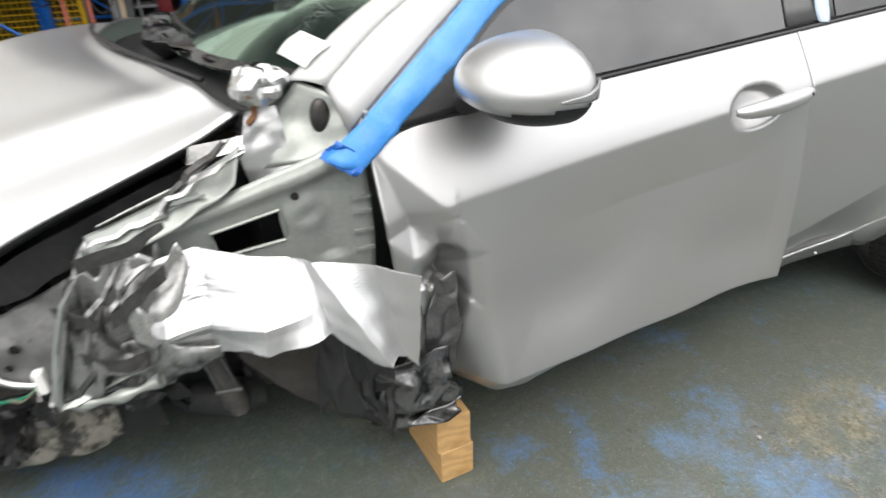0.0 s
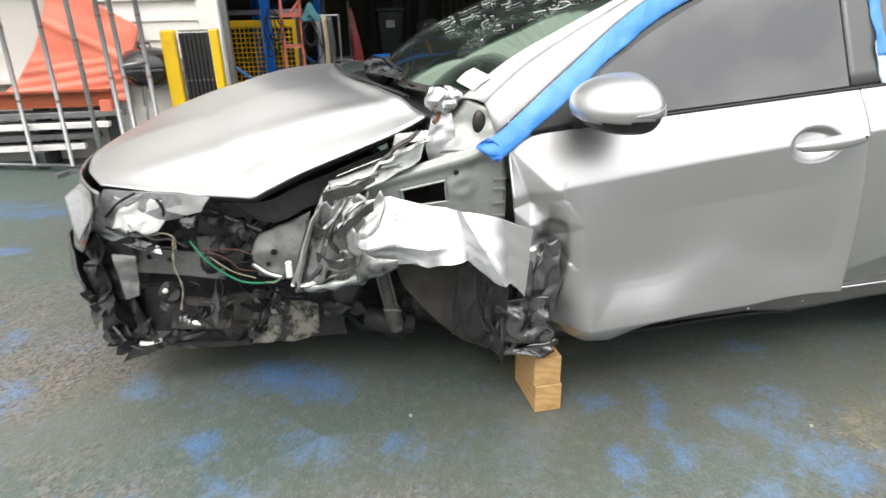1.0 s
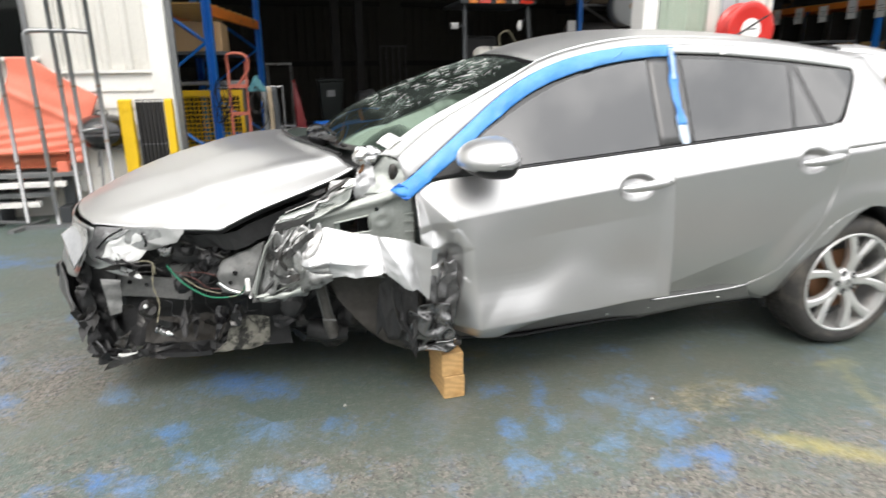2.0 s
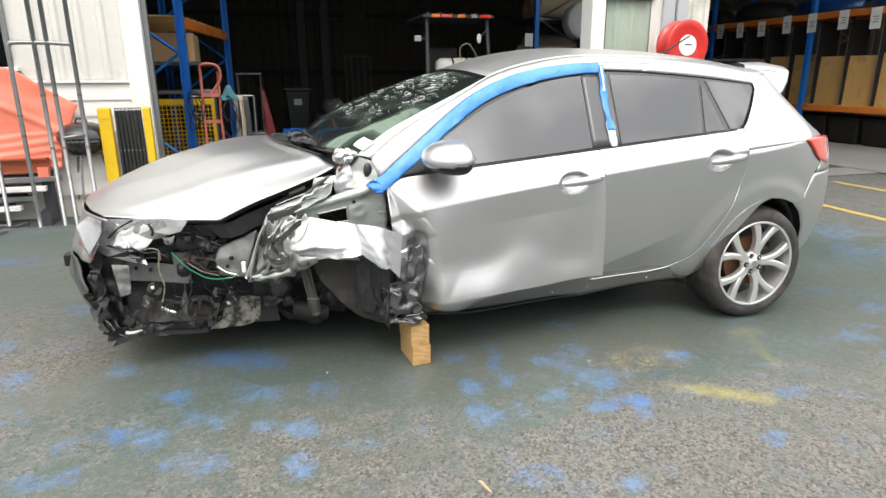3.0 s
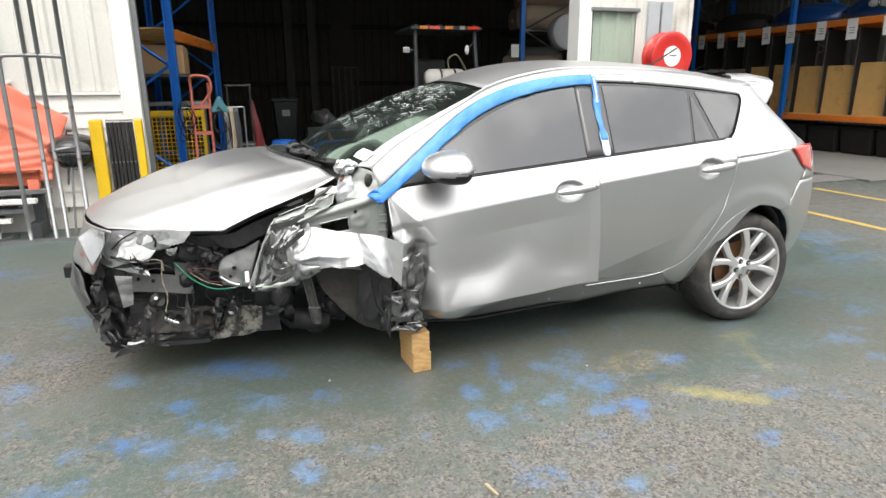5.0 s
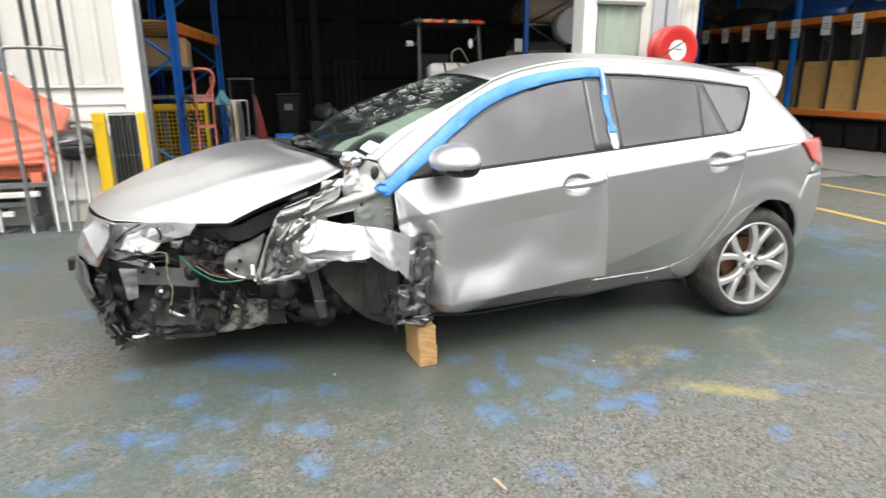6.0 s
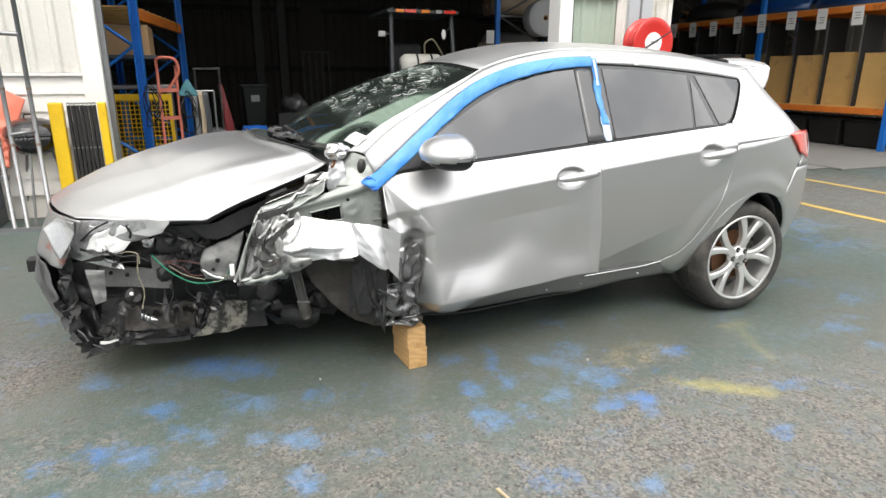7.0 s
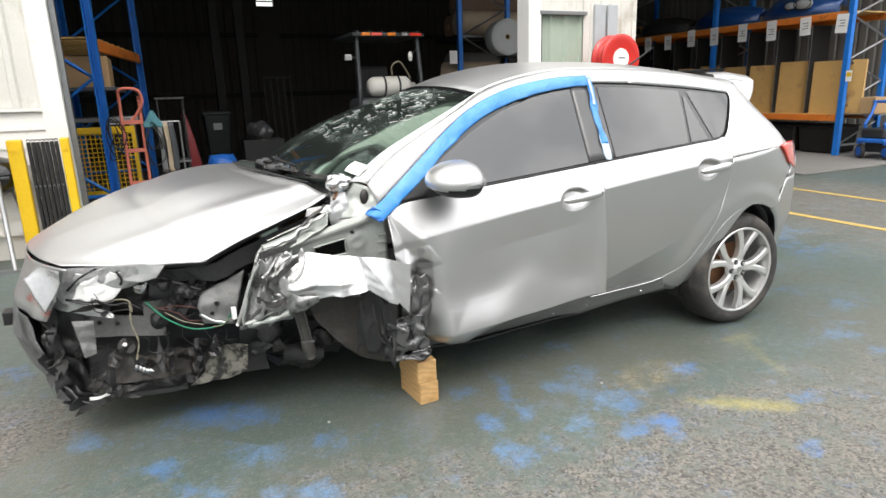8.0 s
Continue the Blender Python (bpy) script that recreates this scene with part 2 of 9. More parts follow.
M["blue_plastic"] = surf("blue_plastic", (0.02, 0.13, 0.50), 0.4, 0, 0.12, 8, 90, 0.05)
M["red_plastic"] = surf("red_plastic", (0.20, 0.018, 0.02), 0.45, 0, 0.12, 8, 90, 0.05)
M["concrete"] = surf("grey_concrete", (0.165, 0.16, 0.15), 0.8, 0, 0.12, 1.2, 40, 0.3, dirt=(0.2, 0.19, 0.18), dirt_scale=1.7, dirt_from=0.56)
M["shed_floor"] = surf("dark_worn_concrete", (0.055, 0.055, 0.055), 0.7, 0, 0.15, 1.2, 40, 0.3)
M["line_paint"] = surf("worn_yellow_line_paint", (0.44, 0.31, 0.085), 0.7, 0, 0.2, 9, 60, 0.2, dirt=(0.14, 0.13, 0.11), dirt_scale=14, dirt_from=0.60)
M["stone"] = surf("pale_stone_chip", (0.34, 0.34, 0.32), 0.8, 0, 0.1, 30, 200, 0.2)
M["twig"] = surf("dry_wood_sliver", (0.42, 0.34, 0.22), 0.8, 0, 0.15, 30, 200, 0.2)
M["far_wall"] = surf("grey_boundary_wall", (0.16, 0.16, 0.16), 0.8, 0, 0.15, 0.6, 20, 0.2)


def timber():
    m = surf("pine_timber", (0.50, 0.31, 0.13), 0.65, 0, 0.1, 6, 150, 0.15, dirt=(0.36, 0.19, 0.06), dirt_scale=4, dirt_from=0.58)
    n, l = m.node_tree.nodes, m.node_tree.links
    w, co, mp = n.new("ShaderNodeTexWave"), n.new("ShaderNodeTexCoord"), n.new("ShaderNodeMapping")
    w.wave_type, w.rings_direction = "RINGS", "Y"
    w.inputs["Scale"].default_value, w.inputs["Distortion"].default_value, w.inputs["Detail"].default_value = 11, 9.0, 3
    mp.inputs["Location"].default_value = (0.05, 0.0, 0.12)
    b = n["Principled BSDF"]
    old = b.inputs["Base Color"].links[0].from_socket
    mx = n.new("ShaderNodeMix")
    mx.data_type, mx.blend_type = "RGBA", "MULTIPLY"
    rp = n.new("ShaderNodeMapRange")
    rp.inputs["To Min"].default_value, rp.inputs["To Max"].default_value = 0.86, 1.06
    mx.inputs[0].default_value = 1.0
    l.new(co.outputs["Object"], mp.inputs["Vector"])
    l.new(mp.outputs["Vector"], w.inputs["Vector"])
    l.new(w.outputs["Fac"], rp.inputs["Value"])
    l.new(old, mx.inputs[6])
    l.new(rp.outputs[0], mx.inputs[7])
    l.new(mx.outputs[2], b.inputs["Base Color"])
    return m


M["timber"] = timber()


def glass(name, tint, rough, ior=1.45, trans=1.0):
    m = bpy.data.materials.new(name)
    m.use_nodes = True
    n, l = m.node_tree.nodes, m.node_tree.links
    n.clear()
    out, mix = n.new("ShaderNodeOutputMaterial"), n.new("ShaderNodeMixShader")
    tr, gl, fr = n.new("ShaderNodeBsdfTransparent"), n.new("ShaderNodeBsdfGlossy"), n.new("ShaderNodeFresnel")
    tr.inputs["Color"].default_value = (*tint, 1)
    gl.inputs["Roughness"].default_value = rough
    fr.inputs["IOR"].default_value = ior
    l.new(fr.outputs[0], mix.inputs[0])
    l.new(tr.outputs[0], mix.inputs[1])
    l.new(gl.outputs[0], mix.inputs[2])
    l.new(mix.outputs[0], out.inputs["Surface"])
    return m


M["tint_glass"] = glass("dark_tinted_glass", (0.06, 0.065, 0.065), 0.03, 2.5)


def crazed_glass():
    """Laminated glass: dark green, hazed and crazed with fine cracks towards its top."""
    m = glass("crazed_green_windscreen", (0.17, 0.26, 0.21), 0.04, 1.14)
    n, l = m.node_tree.nodes, m.node_tree.links
    n["Glossy BSDF"].inputs["Color"].default_value = (0.34, 0.46, 0.39, 1)
    old = n["Material Output"].inputs["Surface"].links[0].from_socket
    co = n.new("ShaderNodeTexCoord")
    vo, no, df, mx = n.new("ShaderNodeTexVoronoi"), n.new("ShaderNodeTexNoise"), n.new("ShaderNodeBsdfDiffuse"), n.new("ShaderNodeMixShader")
    vo.feature = "DISTANCE_TO_EDGE"
    vo.inputs["Scale"].default_value = 70
    no.inputs["Scale"].default_value, no.inputs["Detail"].default_value = 5.0, 6
    df.inputs["Color"].default_value = (0.50, 0.60, 0.55, 1)
    for t in (vo, no):
        l.new(co.outputs["Object"], t.inputs["Vector"])
    edge, where, up, sp = n.new("ShaderNodeMapRange"), n.new("ShaderNodeMapRange"), n.new("ShaderNodeMapRange"), n.new("ShaderNodeSeparateXYZ")
    edge.inputs[1].default_value, edge.inputs[2].default_value, edge.inputs[3].default_value, edge.inputs[4].default_value = 0.0, 0.09, 1.0, 0.0
    where.inputs[1].default_value, where.inputs[2].default_value = 0.50, 0.66
    l.new(vo.outputs["Distance"], edge.inputs[0])
    l.new(co.outputs["Object"], sp.inputs[0])
    up.inputs[1].default_value, up.inputs[2].default_value, up.inputs[3].default_value, up.inputs[4].default_value = 1.12, 1.38, 0.0, 0.08
    l.new(sp.outputs["Z"], up.inputs[0])
    ad = n.new("ShaderNodeMath")
    l.new(no.outputs["Fac"], ad.inputs[0])
    l.new(up.outputs[0], ad.inputs[1])
    l.new(ad.outputs[0], where.inputs[0])
    mu, fin = n.new("ShaderNodeMath"), n.new("ShaderNodeMath")
    mu.operation, fin.operation = "MULTIPLY", "MULTIPLY_ADD"
    l.new(edge.outputs[0], mu.inputs[0])
    l.new(where.outputs[0], mu.inputs[1])
    fin.inputs[1].default_value, fin.inputs[2].default_value = 0.40, 0.02
    l.new(mu.outputs[0], fin.inputs[0])
    l.new(fin.outputs[0], mx.inputs[0])
    l.new(old, mx.inputs[1])
    l.new(df.outputs[0], mx.inputs[2])
    l.new(mx.outputs[0], n["Material Output"].inputs["Surface"])
    return m


M["windscreen"] = crazed_glass()
M["pane"] = glass("window_pane_glass", (0.5, 0.55, 0.55), 0.02, 1.5)


def mottled_paint():
    # bumper paint mottled with red
    m = surf("scraped_silver_paint", (0.36, 0.36, 0.36), 0.36, 0.8, 0.12, 6, 200, 0.05, 0.2, dirt=(0.14, 0.14, 0.14), dirt_scale=6, dirt_from=0.58)
    n, l = m.node_tree.nodes, m.node_tree.links
    b = n["Principled BSDF"]
    old = b.inputs["Base Color"].links[0].from_socket
    co, no, mp, rr, mx = n.new("ShaderNodeTexCoord"), n.new("ShaderNodeTexNoise"), n.new("ShaderNodeMapping"), n.new("ShaderNodeMapRange"), n.new("ShaderNodeMix")
    mp.inputs["Scale"].default_value = (2.0, 3.0, 9.0)
    no.inputs["Scale"].default_value, no.inputs["Detail"].default_value = 1.6, 5
    rr.inputs["From Min"].default_value, rr.inputs["From Max"].default_value = 0.56, 0.68
    mx.data_type = "RGBA"
    mx.inputs[7].default_value = (0.42, 0.13, 0.09, 1)
    l.new(co.outputs["Object"], mp.inputs["Vector"])
    l.new(mp.outputs["Vector"], no.inputs["Vector"])
    l.new(no.outputs["Fac"], rr.inputs["Value"])
    l.new(rr.outputs[0], mx.inputs[0])
    l.new(old, mx.inputs[6])
    l.new(mx.outputs[2], b.inputs["Base Color"])
    return m


M["bumper_paint"] = mottled_paint()


def ground_material():
    m = bpy.data.materials.new("worn_painted_asphalt")
    m.use_nodes = True
    n, l = m.node_tree.nodes, m.node_tree.links
    b = n["Principled BSDF"]
    co, at = n.new("ShaderNodeTexCoord"), n.new("ShaderNodeAttribute")
    at.attribute_name = "marks"
    sep = n.new("ShaderNodeSeparateColor")
    l.new(at.outputs["Color"], sep.inputs[0])

    def noise_tex(scale, detail=4, rough=0.55):
        t = n.new("ShaderNodeTexNoise")
        t.inputs["Scale"].default_value, t.inputs["Detail"].default_value, t.inputs["Roughness"].default_value = scale, detail, rough
        l.new(co.outputs["Object"], t.inputs["Vector"])
        return t.outputs["Fac"]

    def math_node(op, a, c, clamp=False):
        t = n.new("ShaderNodeMath")
        t.operation, t.use_clamp = op, clamp
        for k, v in enumerate((a, c)):
            if hasattr(v, "node"):
                l.new(v, t.inputs[k])
            else:
                t.inputs[k].default_value = v
        return t.outputs[0]

    def ramp(v, lo, hi, to_lo=0.0, to_hi=1.0):
        t = n.new("ShaderNodeMapRange")
        t.inputs[1].default_value, t.inputs[2].default_value, t.inputs[3].default_value, t.inputs[4].default_value = lo, hi, to_lo, to_hi
        l.new(v, t.inputs[0])
        return t.outputs[0]

    def mixc(f, a, c, mode="MIX"):
        t = n.new("ShaderNodeMix")
        t.data_type, t.blend_type = "RGBA", mode
        for k, v in ((0, f), (6, a), (7, c)):
            if hasattr(v, "node"):
                l.new(v, t.inputs[k])
            elif k == 0:
                t.inputs[0].default_value = v
            else:
                t.inputs[k].default_value = (*v, 1)
        return t.outputs[2]

    vor = n.new("ShaderNodeTexVoronoi")
    vor.inputs["Scale"].default_value = 105
    l.new(co.outputs["Object"], vor.inputs["Vector"])
    vbw = n.new("ShaderNodeRGBToBW")
    l.new(vor.outputs["Color"], vbw.inputs[0])
    grit = noise_tex(70, 3, 0.7)
    mid = noise_tex(9, 6, 0.65)
    wide = noise_tex(1.1, 5, 0.6)
    # bare stone aggregate
    stone_c = mixc(ramp(vbw.outputs[0], 0.1, 0.9), (0.034, 0.030, 0.027), (0.225, 0.203, 0.176))
    # old green-grey coating, worn through where the noise is high
    coat_c = mixc(ramp(wide, 0.35, 0.65), (0.062, 0.099, 0.086), (0.098, 0.134, 0.117))
    hue = noise_tex(0.45, 4, 0.6)
    coat_c = mixc(ramp(hue, 0.50, 0.66, 0.0, 0.7), coat_c, (0.112, 0.112, 0.088))
    coat_c = mixc(ramp(hue, 0.34, 0.48, 0.6, 0.0), coat_c, (0.088, 0.138, 0.122))
    coat_c = mixc(ramp(grit, 0.12, 0.75), (0.055, 0.066, 0.058), coat_c)
    coat_c = mixc(ramp(noise_tex(28, 4, 0.7), 0.5, 0.75, 0, 0.55), coat_c, (0.20, 0.215, 0.19))
    coat_c = mixc(ramp(math_node("ADD", at.outputs["Alpha"], math_node("MULTIPLY", math_node("SUBTRACT", mid, 0.5), 0.8)), 0.2, 1.0, 0.0, 0.55), coat_c, (0.118, 0.114, 0.088))
    wear = math_node("ADD", sep.outputs["Green"], math_node("MULTIPLY", math_node("SUBTRACT", mid, 0.5), 1.6))
    wear = math_node("ADD", wear, math_node("MULTIPLY", math_node("SUBTRACT", grit, 0.5), 0.9))
    wear = math_node("ADD", wear, math_node("MULTIPLY", math_node("SUBTRACT", noise_tex(30, 6, 0.75), 0.5), 1.5))
    col = mixc(ramp(wear, 0.25, 0.80, 0.0, 0.85), coat_c, stone_c)
    # blue spray marks
    bl = math_node("ADD", sep.outputs["Red"], math_node("MULTIPLY", math_node("SUBTRACT", noise_tex(19, 7, 0.74), 0.5), 3.0))
    bl = math_node("ADD", bl, math_node("MULTIPLY", math_node("SUBTRACT", grit, 0.5), 1.4))
    bl = math_node("ADD", bl, math_node("MULTIPLY", math_node("SUBTRACT", noise_tex(6.5, 4, 0.6), 0.48), 2.6))
    blue_c = mixc(ramp(wide, 0.4, 0.6), (0.052, 0.165, 0.43), (0.12, 0.24, 0.42))
    col = mixc(ramp(bl, 0.40, 1.7, 0.0, 0.70), col, blue_c)
    haze = math_node("ADD", noise_tex(2.3, 5, 0.7), math_node("MULTIPLY", math_node("SUBTRACT", noise_tex(22, 5, 0.7), 0.5), 0.8))
    col = mixc(ramp(haze, 0.55, 0.90, 0.0, 0.45), col, (0.15, 0.20, 0.29))
    # yellow spray marks
    ye = math_node("ADD", sep.outputs["Blue"], math_node("MULTIPLY", math_node("SUBTRACT", mid, 0.5), 1.0))
    ye = math_node("ADD", ye, math_node("MULTIPLY", math_node("SUBTRACT", grit, 0.5), 0.7))
    col = mixc(ramp(ye, 0.30, 1.6, 0.0, 0.65), col, (0.42, 0.37, 0.10))
    # pale chips
    chips = noise_tex(210, 1, 0.5)
    col = mixc(ramp(chips, 0.66, 0.74, 0, 0.5), col, (0.42, 0.40, 0.37))
    l.new(col, b.inputs["Base Color"])
    l.new(ramp(wear, 0.3, 0.8, 0.42, 0.75), b.inputs["Roughness"])
    bp = n.new("ShaderNodeBump")
    bp.inputs["Strength"].default_value, bp.inputs["Distance"].default_value = 0.3, 0.004
    l.new(math_node("ADD", grit, vor.outputs["Distance"]), bp.inputs["Height"])
    l.new(bp.outputs["Normal"], b.inputs["Normal"])
    return m


M["ground"] = ground_material()


# ---- building helpers ----
def obj(name, bm, material, parent=None, label="", smooth=False, thick=0.0, bevel=0.0):
    me = bpy.data.meshes.new(name)
    bm.to_mesh(me)
    bm.free()
    me.materials.append(material)
    if smooth:
        me.polygons.foreach_set("use_smooth", [True] * len(me.polygons))
    ob = new(name, me)
    if parent:
        ob.parent = parent
        ob.matrix_parent_inverse = parent.matrix_world.inverted()
    if thick:
        md = ob.modifiers.new("thick", "SOLIDIFY")
        md.thickness, md.offset = thick, 0.0
    if bevel:
        md = ob.modifiers.new("bevel", "BEVEL")
        md.width, md.segments, md.limit_method = bevel, 2, "ANGLE"
    if label:
        tagged(ob, label)
    return ob


def part(name, bm, material, parent, label="", **kw):
    return obj(name, bm, material, parent, label, **kw)


def thing(name, at, label, category, group="", kind="", turn=0.0):
    e = new(name)
    e.matrix_world = pose(*at, 0, 0, turn)
    bpy.context.view_layer.update()
    return tagged(e, label, category, group, kind)


def box(bm, lo, hi, m=None):
    x0, y0, z0 = lo
    x1, y1, z1 = hi
    c = [(x0, y0, z0), (x1, y0, z0), (x1, y1, z0), (x0, y1, z0), (x0, y0, z1), (x1, y0, z1), (x1, y1, z1), (x0, y1, z1)]
    v = [bm.verts.new(m @ Vector(p) if m else p) for p in c]
    for f in ((3, 2, 1, 0), (4, 5, 6, 7), (0, 1, 5, 4), (1, 2, 6, 5), (2, 3, 7, 6), (3, 0, 4, 7)):
        bm.faces.new([v[i] for i in f])
    return bm


def boxm(lo, hi, m=None):
    return box(bmesh.new(), lo, hi, m)


def tube(bm, pts, r, sides=8, close=True):
    pts = [Vector(p) for p in pts]
    rings, up = [], Vector((0, 0, 1))
    for i, p in enumerate(pts):
        d = (pts[min(i + 1, len(pts) - 1)] - pts[max(i - 1, 0)]).normalized()
        a = d.cross(up if abs(d.dot(up)) < 0.95 else Vector((1, 0, 0))).normalized()
        if rings and a.dot(rings[-1][1]) < 0:
            a = -a
        c = d.cross(a)
        rr = r[i] if isinstance(r, (list, tuple)) else r
        rings.append(([bm.verts.new(p + rr * (math.cos(t) * a + math.sin(t) * c)) for t in (2 * math.pi * k / sides for k in range(sides))], a))
    for (q, _), (s, _) in zip(rings, rings[1:]):
        for k in range(sides):
            bm.faces.new((q[k], q[(k + 1) % sides], s[(k + 1) % sides], s[k]))
    if close:
        bm.faces.new(rings[0][0])
        bm.faces.new(rings[-1][0][::-1])
    return bm


def smooth_path(pts, n=24):
    """Catmull-Rom through the points."""
    p = [Vector(q) for q in pts]
    p = [2 * p[0] - p[1]] + p + [2 * p[-1] - p[-2]]
    out = []
    k = len(p) - 3
    for i in range(n + 1):
        s = min(i / n * k, k - 1e-6)
        j = int(s)
        t = s - j
        a, b2, c, d = p[j:j + 4]
        out.append(0.5 * ((2 * b2) + (c - a) * t + (2 * a - 5 * b2 + 4 * c - d) * t * t + (3 * b2 - a - 3 * c + d) * t ** 3))
    return out


def lathe(bm, prof, m=None, steps=40):
    """prof: (radius, height) pairs, turned about z, then placed by m."""
    rings = []
    for r, h in prof:
        rings.append([bm.verts.new((m or Matrix()) @ Vector((r * math.cos(a), r * math.sin(a), h))) for a in (2 * math.pi * k / steps for k in range(steps))])
    for q, s in zip(rings, rings[1:]):
        for k in range(steps):
            bm.faces.new((q[k], q[(k + 1) % steps], s[(k + 1) % steps], s[k]))
    return bm


def line(pts, n, curved=True):
    """n + 1 points evenly spread along a polyline of any dimension."""
    p = np.array(pts, float)
    if curved and len(p) > 2:
        e = np.vstack([2 * p[0] - p[1], p, 2 * p[-1] - p[-2]])
        fine = []
        for j in range(len(p) - 1):
            a, b2, c, d = e[j:j + 4]
            for t in np.linspace(0, 1, 12, endpoint=False):
                fine.append(0.5 * (2 * b2 + (c - a) * t + (2 * a - 5 * b2 + 4 * c - d) * t * t + (3 * b2 - a - 3 * c + d) * t ** 3))
        p = np.array(fine + [p[-1]])
    s = np.concatenate([[0], np.cumsum(np.linalg.norm(np.diff(p, axis=0), axis=1))])
    q = np.linspace(0, s[-1], n + 1)
    return np.stack([np.interp(q, s, p[:, k]) for k in range(p.shape[1])], 1)


def coons(bottom, top, left, right, nu, nv, curved=True):
    """Grid (nv + 1, nu + 1, dim) between four polylines; left and right run from bottom to top."""
    b2, t2, l2, r2 = line(bottom, nu, curved), line(top, nu, curved), line(left, nv, curved), line(right, nv, curved)
    u = np.linspace(0, 1, nu + 1)[None, :, None]
    v = np.linspace(0, 1, nv + 1)[:, None, None]
    ruled = (1 - v) * b2[None] + v * t2[None] + (1 - u) * l2[:, None] + u * r2[:, None]
    return ruled - ((1 - u) * (1 - v) * b2[0] + u * (1 - v) * b2[-1] + (1 - u) * v * t2[0] + u * v * t2[-1])


def grid_bm(g, keep=None):
    bm = bmesh.new()
    vs = [[bm.verts.new(p) for p in row] for row in g.tolist()]
    for j in range(len(vs) - 1):
        for i in range(len(vs[0]) - 1):
            if keep is None or keep(i, j):
                bm.faces.new((vs[j][i], vs[j][i + 1], vs[j + 1][i + 1], vs[j + 1][i]))
    if keep:
        bmesh.ops.delete(bm, geom=[v for v in bm.verts if not v.link_faces], context="VERTS")
    return bm


def crumple(bm, amp, size, seed=0, axis=None, sharp=True):
    """Folds a sheet like crushed foil: creases that run straight in several directions, or soft ripples."""
    bm.normal_update()
    off = Vector((seed * 7.3, seed * 3.1, seed * 5.7))
    rg = random.Random(seed * 13 + 5)
    folds = []
    for k in range(6):
        d = Vector((rg.uniform(-1, 1), rg.uniform(-1, 1), rg.uniform(-1, 1))).normalized()
        folds.append((d / (size * rg.uniform(0.7, 2.4)), rg.random(), rg.uniform(0.35, 1.0)))
    total = sum(f[2] for f in folds)
    moves = []
    for v in bm.verts:
        p = v.co / size + off
        if sharp:
            q = v.co + 0.35 * size * noise.noise_vector(v.co / (size * 2.2) + off)
            k = sum(a * (4 * abs((d.dot(q) * 0.5 + ph) % 1.0 - 0.5) - 1) for d, ph, a in folds) / total * 1.1
            k += 0.25 * noise.noise(p * 1.7)
        else:
            k = noise.noise(p) + 0.5 * noise.noise(p * 2.1)
        moves.append((axis or v.normal) * (amp * k))
    for v, d in zip(list(bm.verts), moves):
        v.co += d
    return bm


def facets(bottom, top, left, right, nu, nv, out, seed, slide=0.35, curved=False):
    """Crushed foil: a sheet broken into flat triangles by knocking its points out of plane and sideways."""
    g = coons(bottom, top, left, right, nu, nv, curved)
    rg = random.Random(seed)
    du = np.linalg.norm(g[:, -1] - g[:, 0], axis=1).mean() / nu
    dv = np.linalg.norm(g[-1] - g[0], axis=1).mean() / nv
    bm = bmesh.new()
    vs = []
    for j in range(nv + 1):
        row = []
        for i in range(nu + 1):
            rim = 0.5 if i in (0, nu) or j in (0, nv) else 1.0
            a, b2 = g[j, min(i + 1, nu)] - g[j, max(i - 1, 0)], g[min(j + 1, nv), i] - g[max(j - 1, 0), i]
            n3 = np.cross(a, b2)
            n3 = n3 / max(np.linalg.norm(n3), 1e-9)
            a, b2 = a / max(np.linalg.norm(a), 1e-9), b2 / max(np.linalg.norm(b2), 1e-9)
            p = g[j, i] + n3 * out * rim * rg.choice((-1, -0.6, 0.2, 0.7, 1)) * rg.uniform(0.5, 1.0) + a * du * slide * rg.uniform(-1, 1) + b2 * dv * slide * rg.uniform(-1, 1)
            row.append(bm.verts.new(p.tolist()))
        vs.append(row)
    for j in range(nv):
        for i in range(nu):
            q = (vs[j][i], vs[j][i + 1], vs[j + 1][i + 1], vs[j + 1][i])
            k = rg.randint(0, 1)
            bm.faces.new((q[k], q[k + 1], q[k + 2]))
            bm.faces.new((q[k], q[k + 2], q[(k + 3) % 4]))
    # round the creases a little, as bent sheet does
    bmesh.ops.subdivide_edges(bm, edges=bm.edges[:], cuts=3, use_grid_fill=True)
    for k in range(1):
        bmesh.ops.smooth_vert(bm, verts=bm.verts[:], factor=0.5, use_axis_x=True, use_axis_y=True, use_axis_z=True)
    for f in bm.faces:
        f.smooth = True
    return bm

# ---- ground: one sheet to the horizon, fine near the car ----
def spread(lo, hi, step, far):
    mid = list(np.arange(lo, hi + step / 2, step))
    out, d = [], step
    left, right = [], []
    a, b2 = lo, hi
    while a > -far or b2 < far:
        d *= 1.45
        a, b2 = a - d, b2 + d
        left.insert(0, a)
        right.append(b2)
    return np.array(left + mid + right)


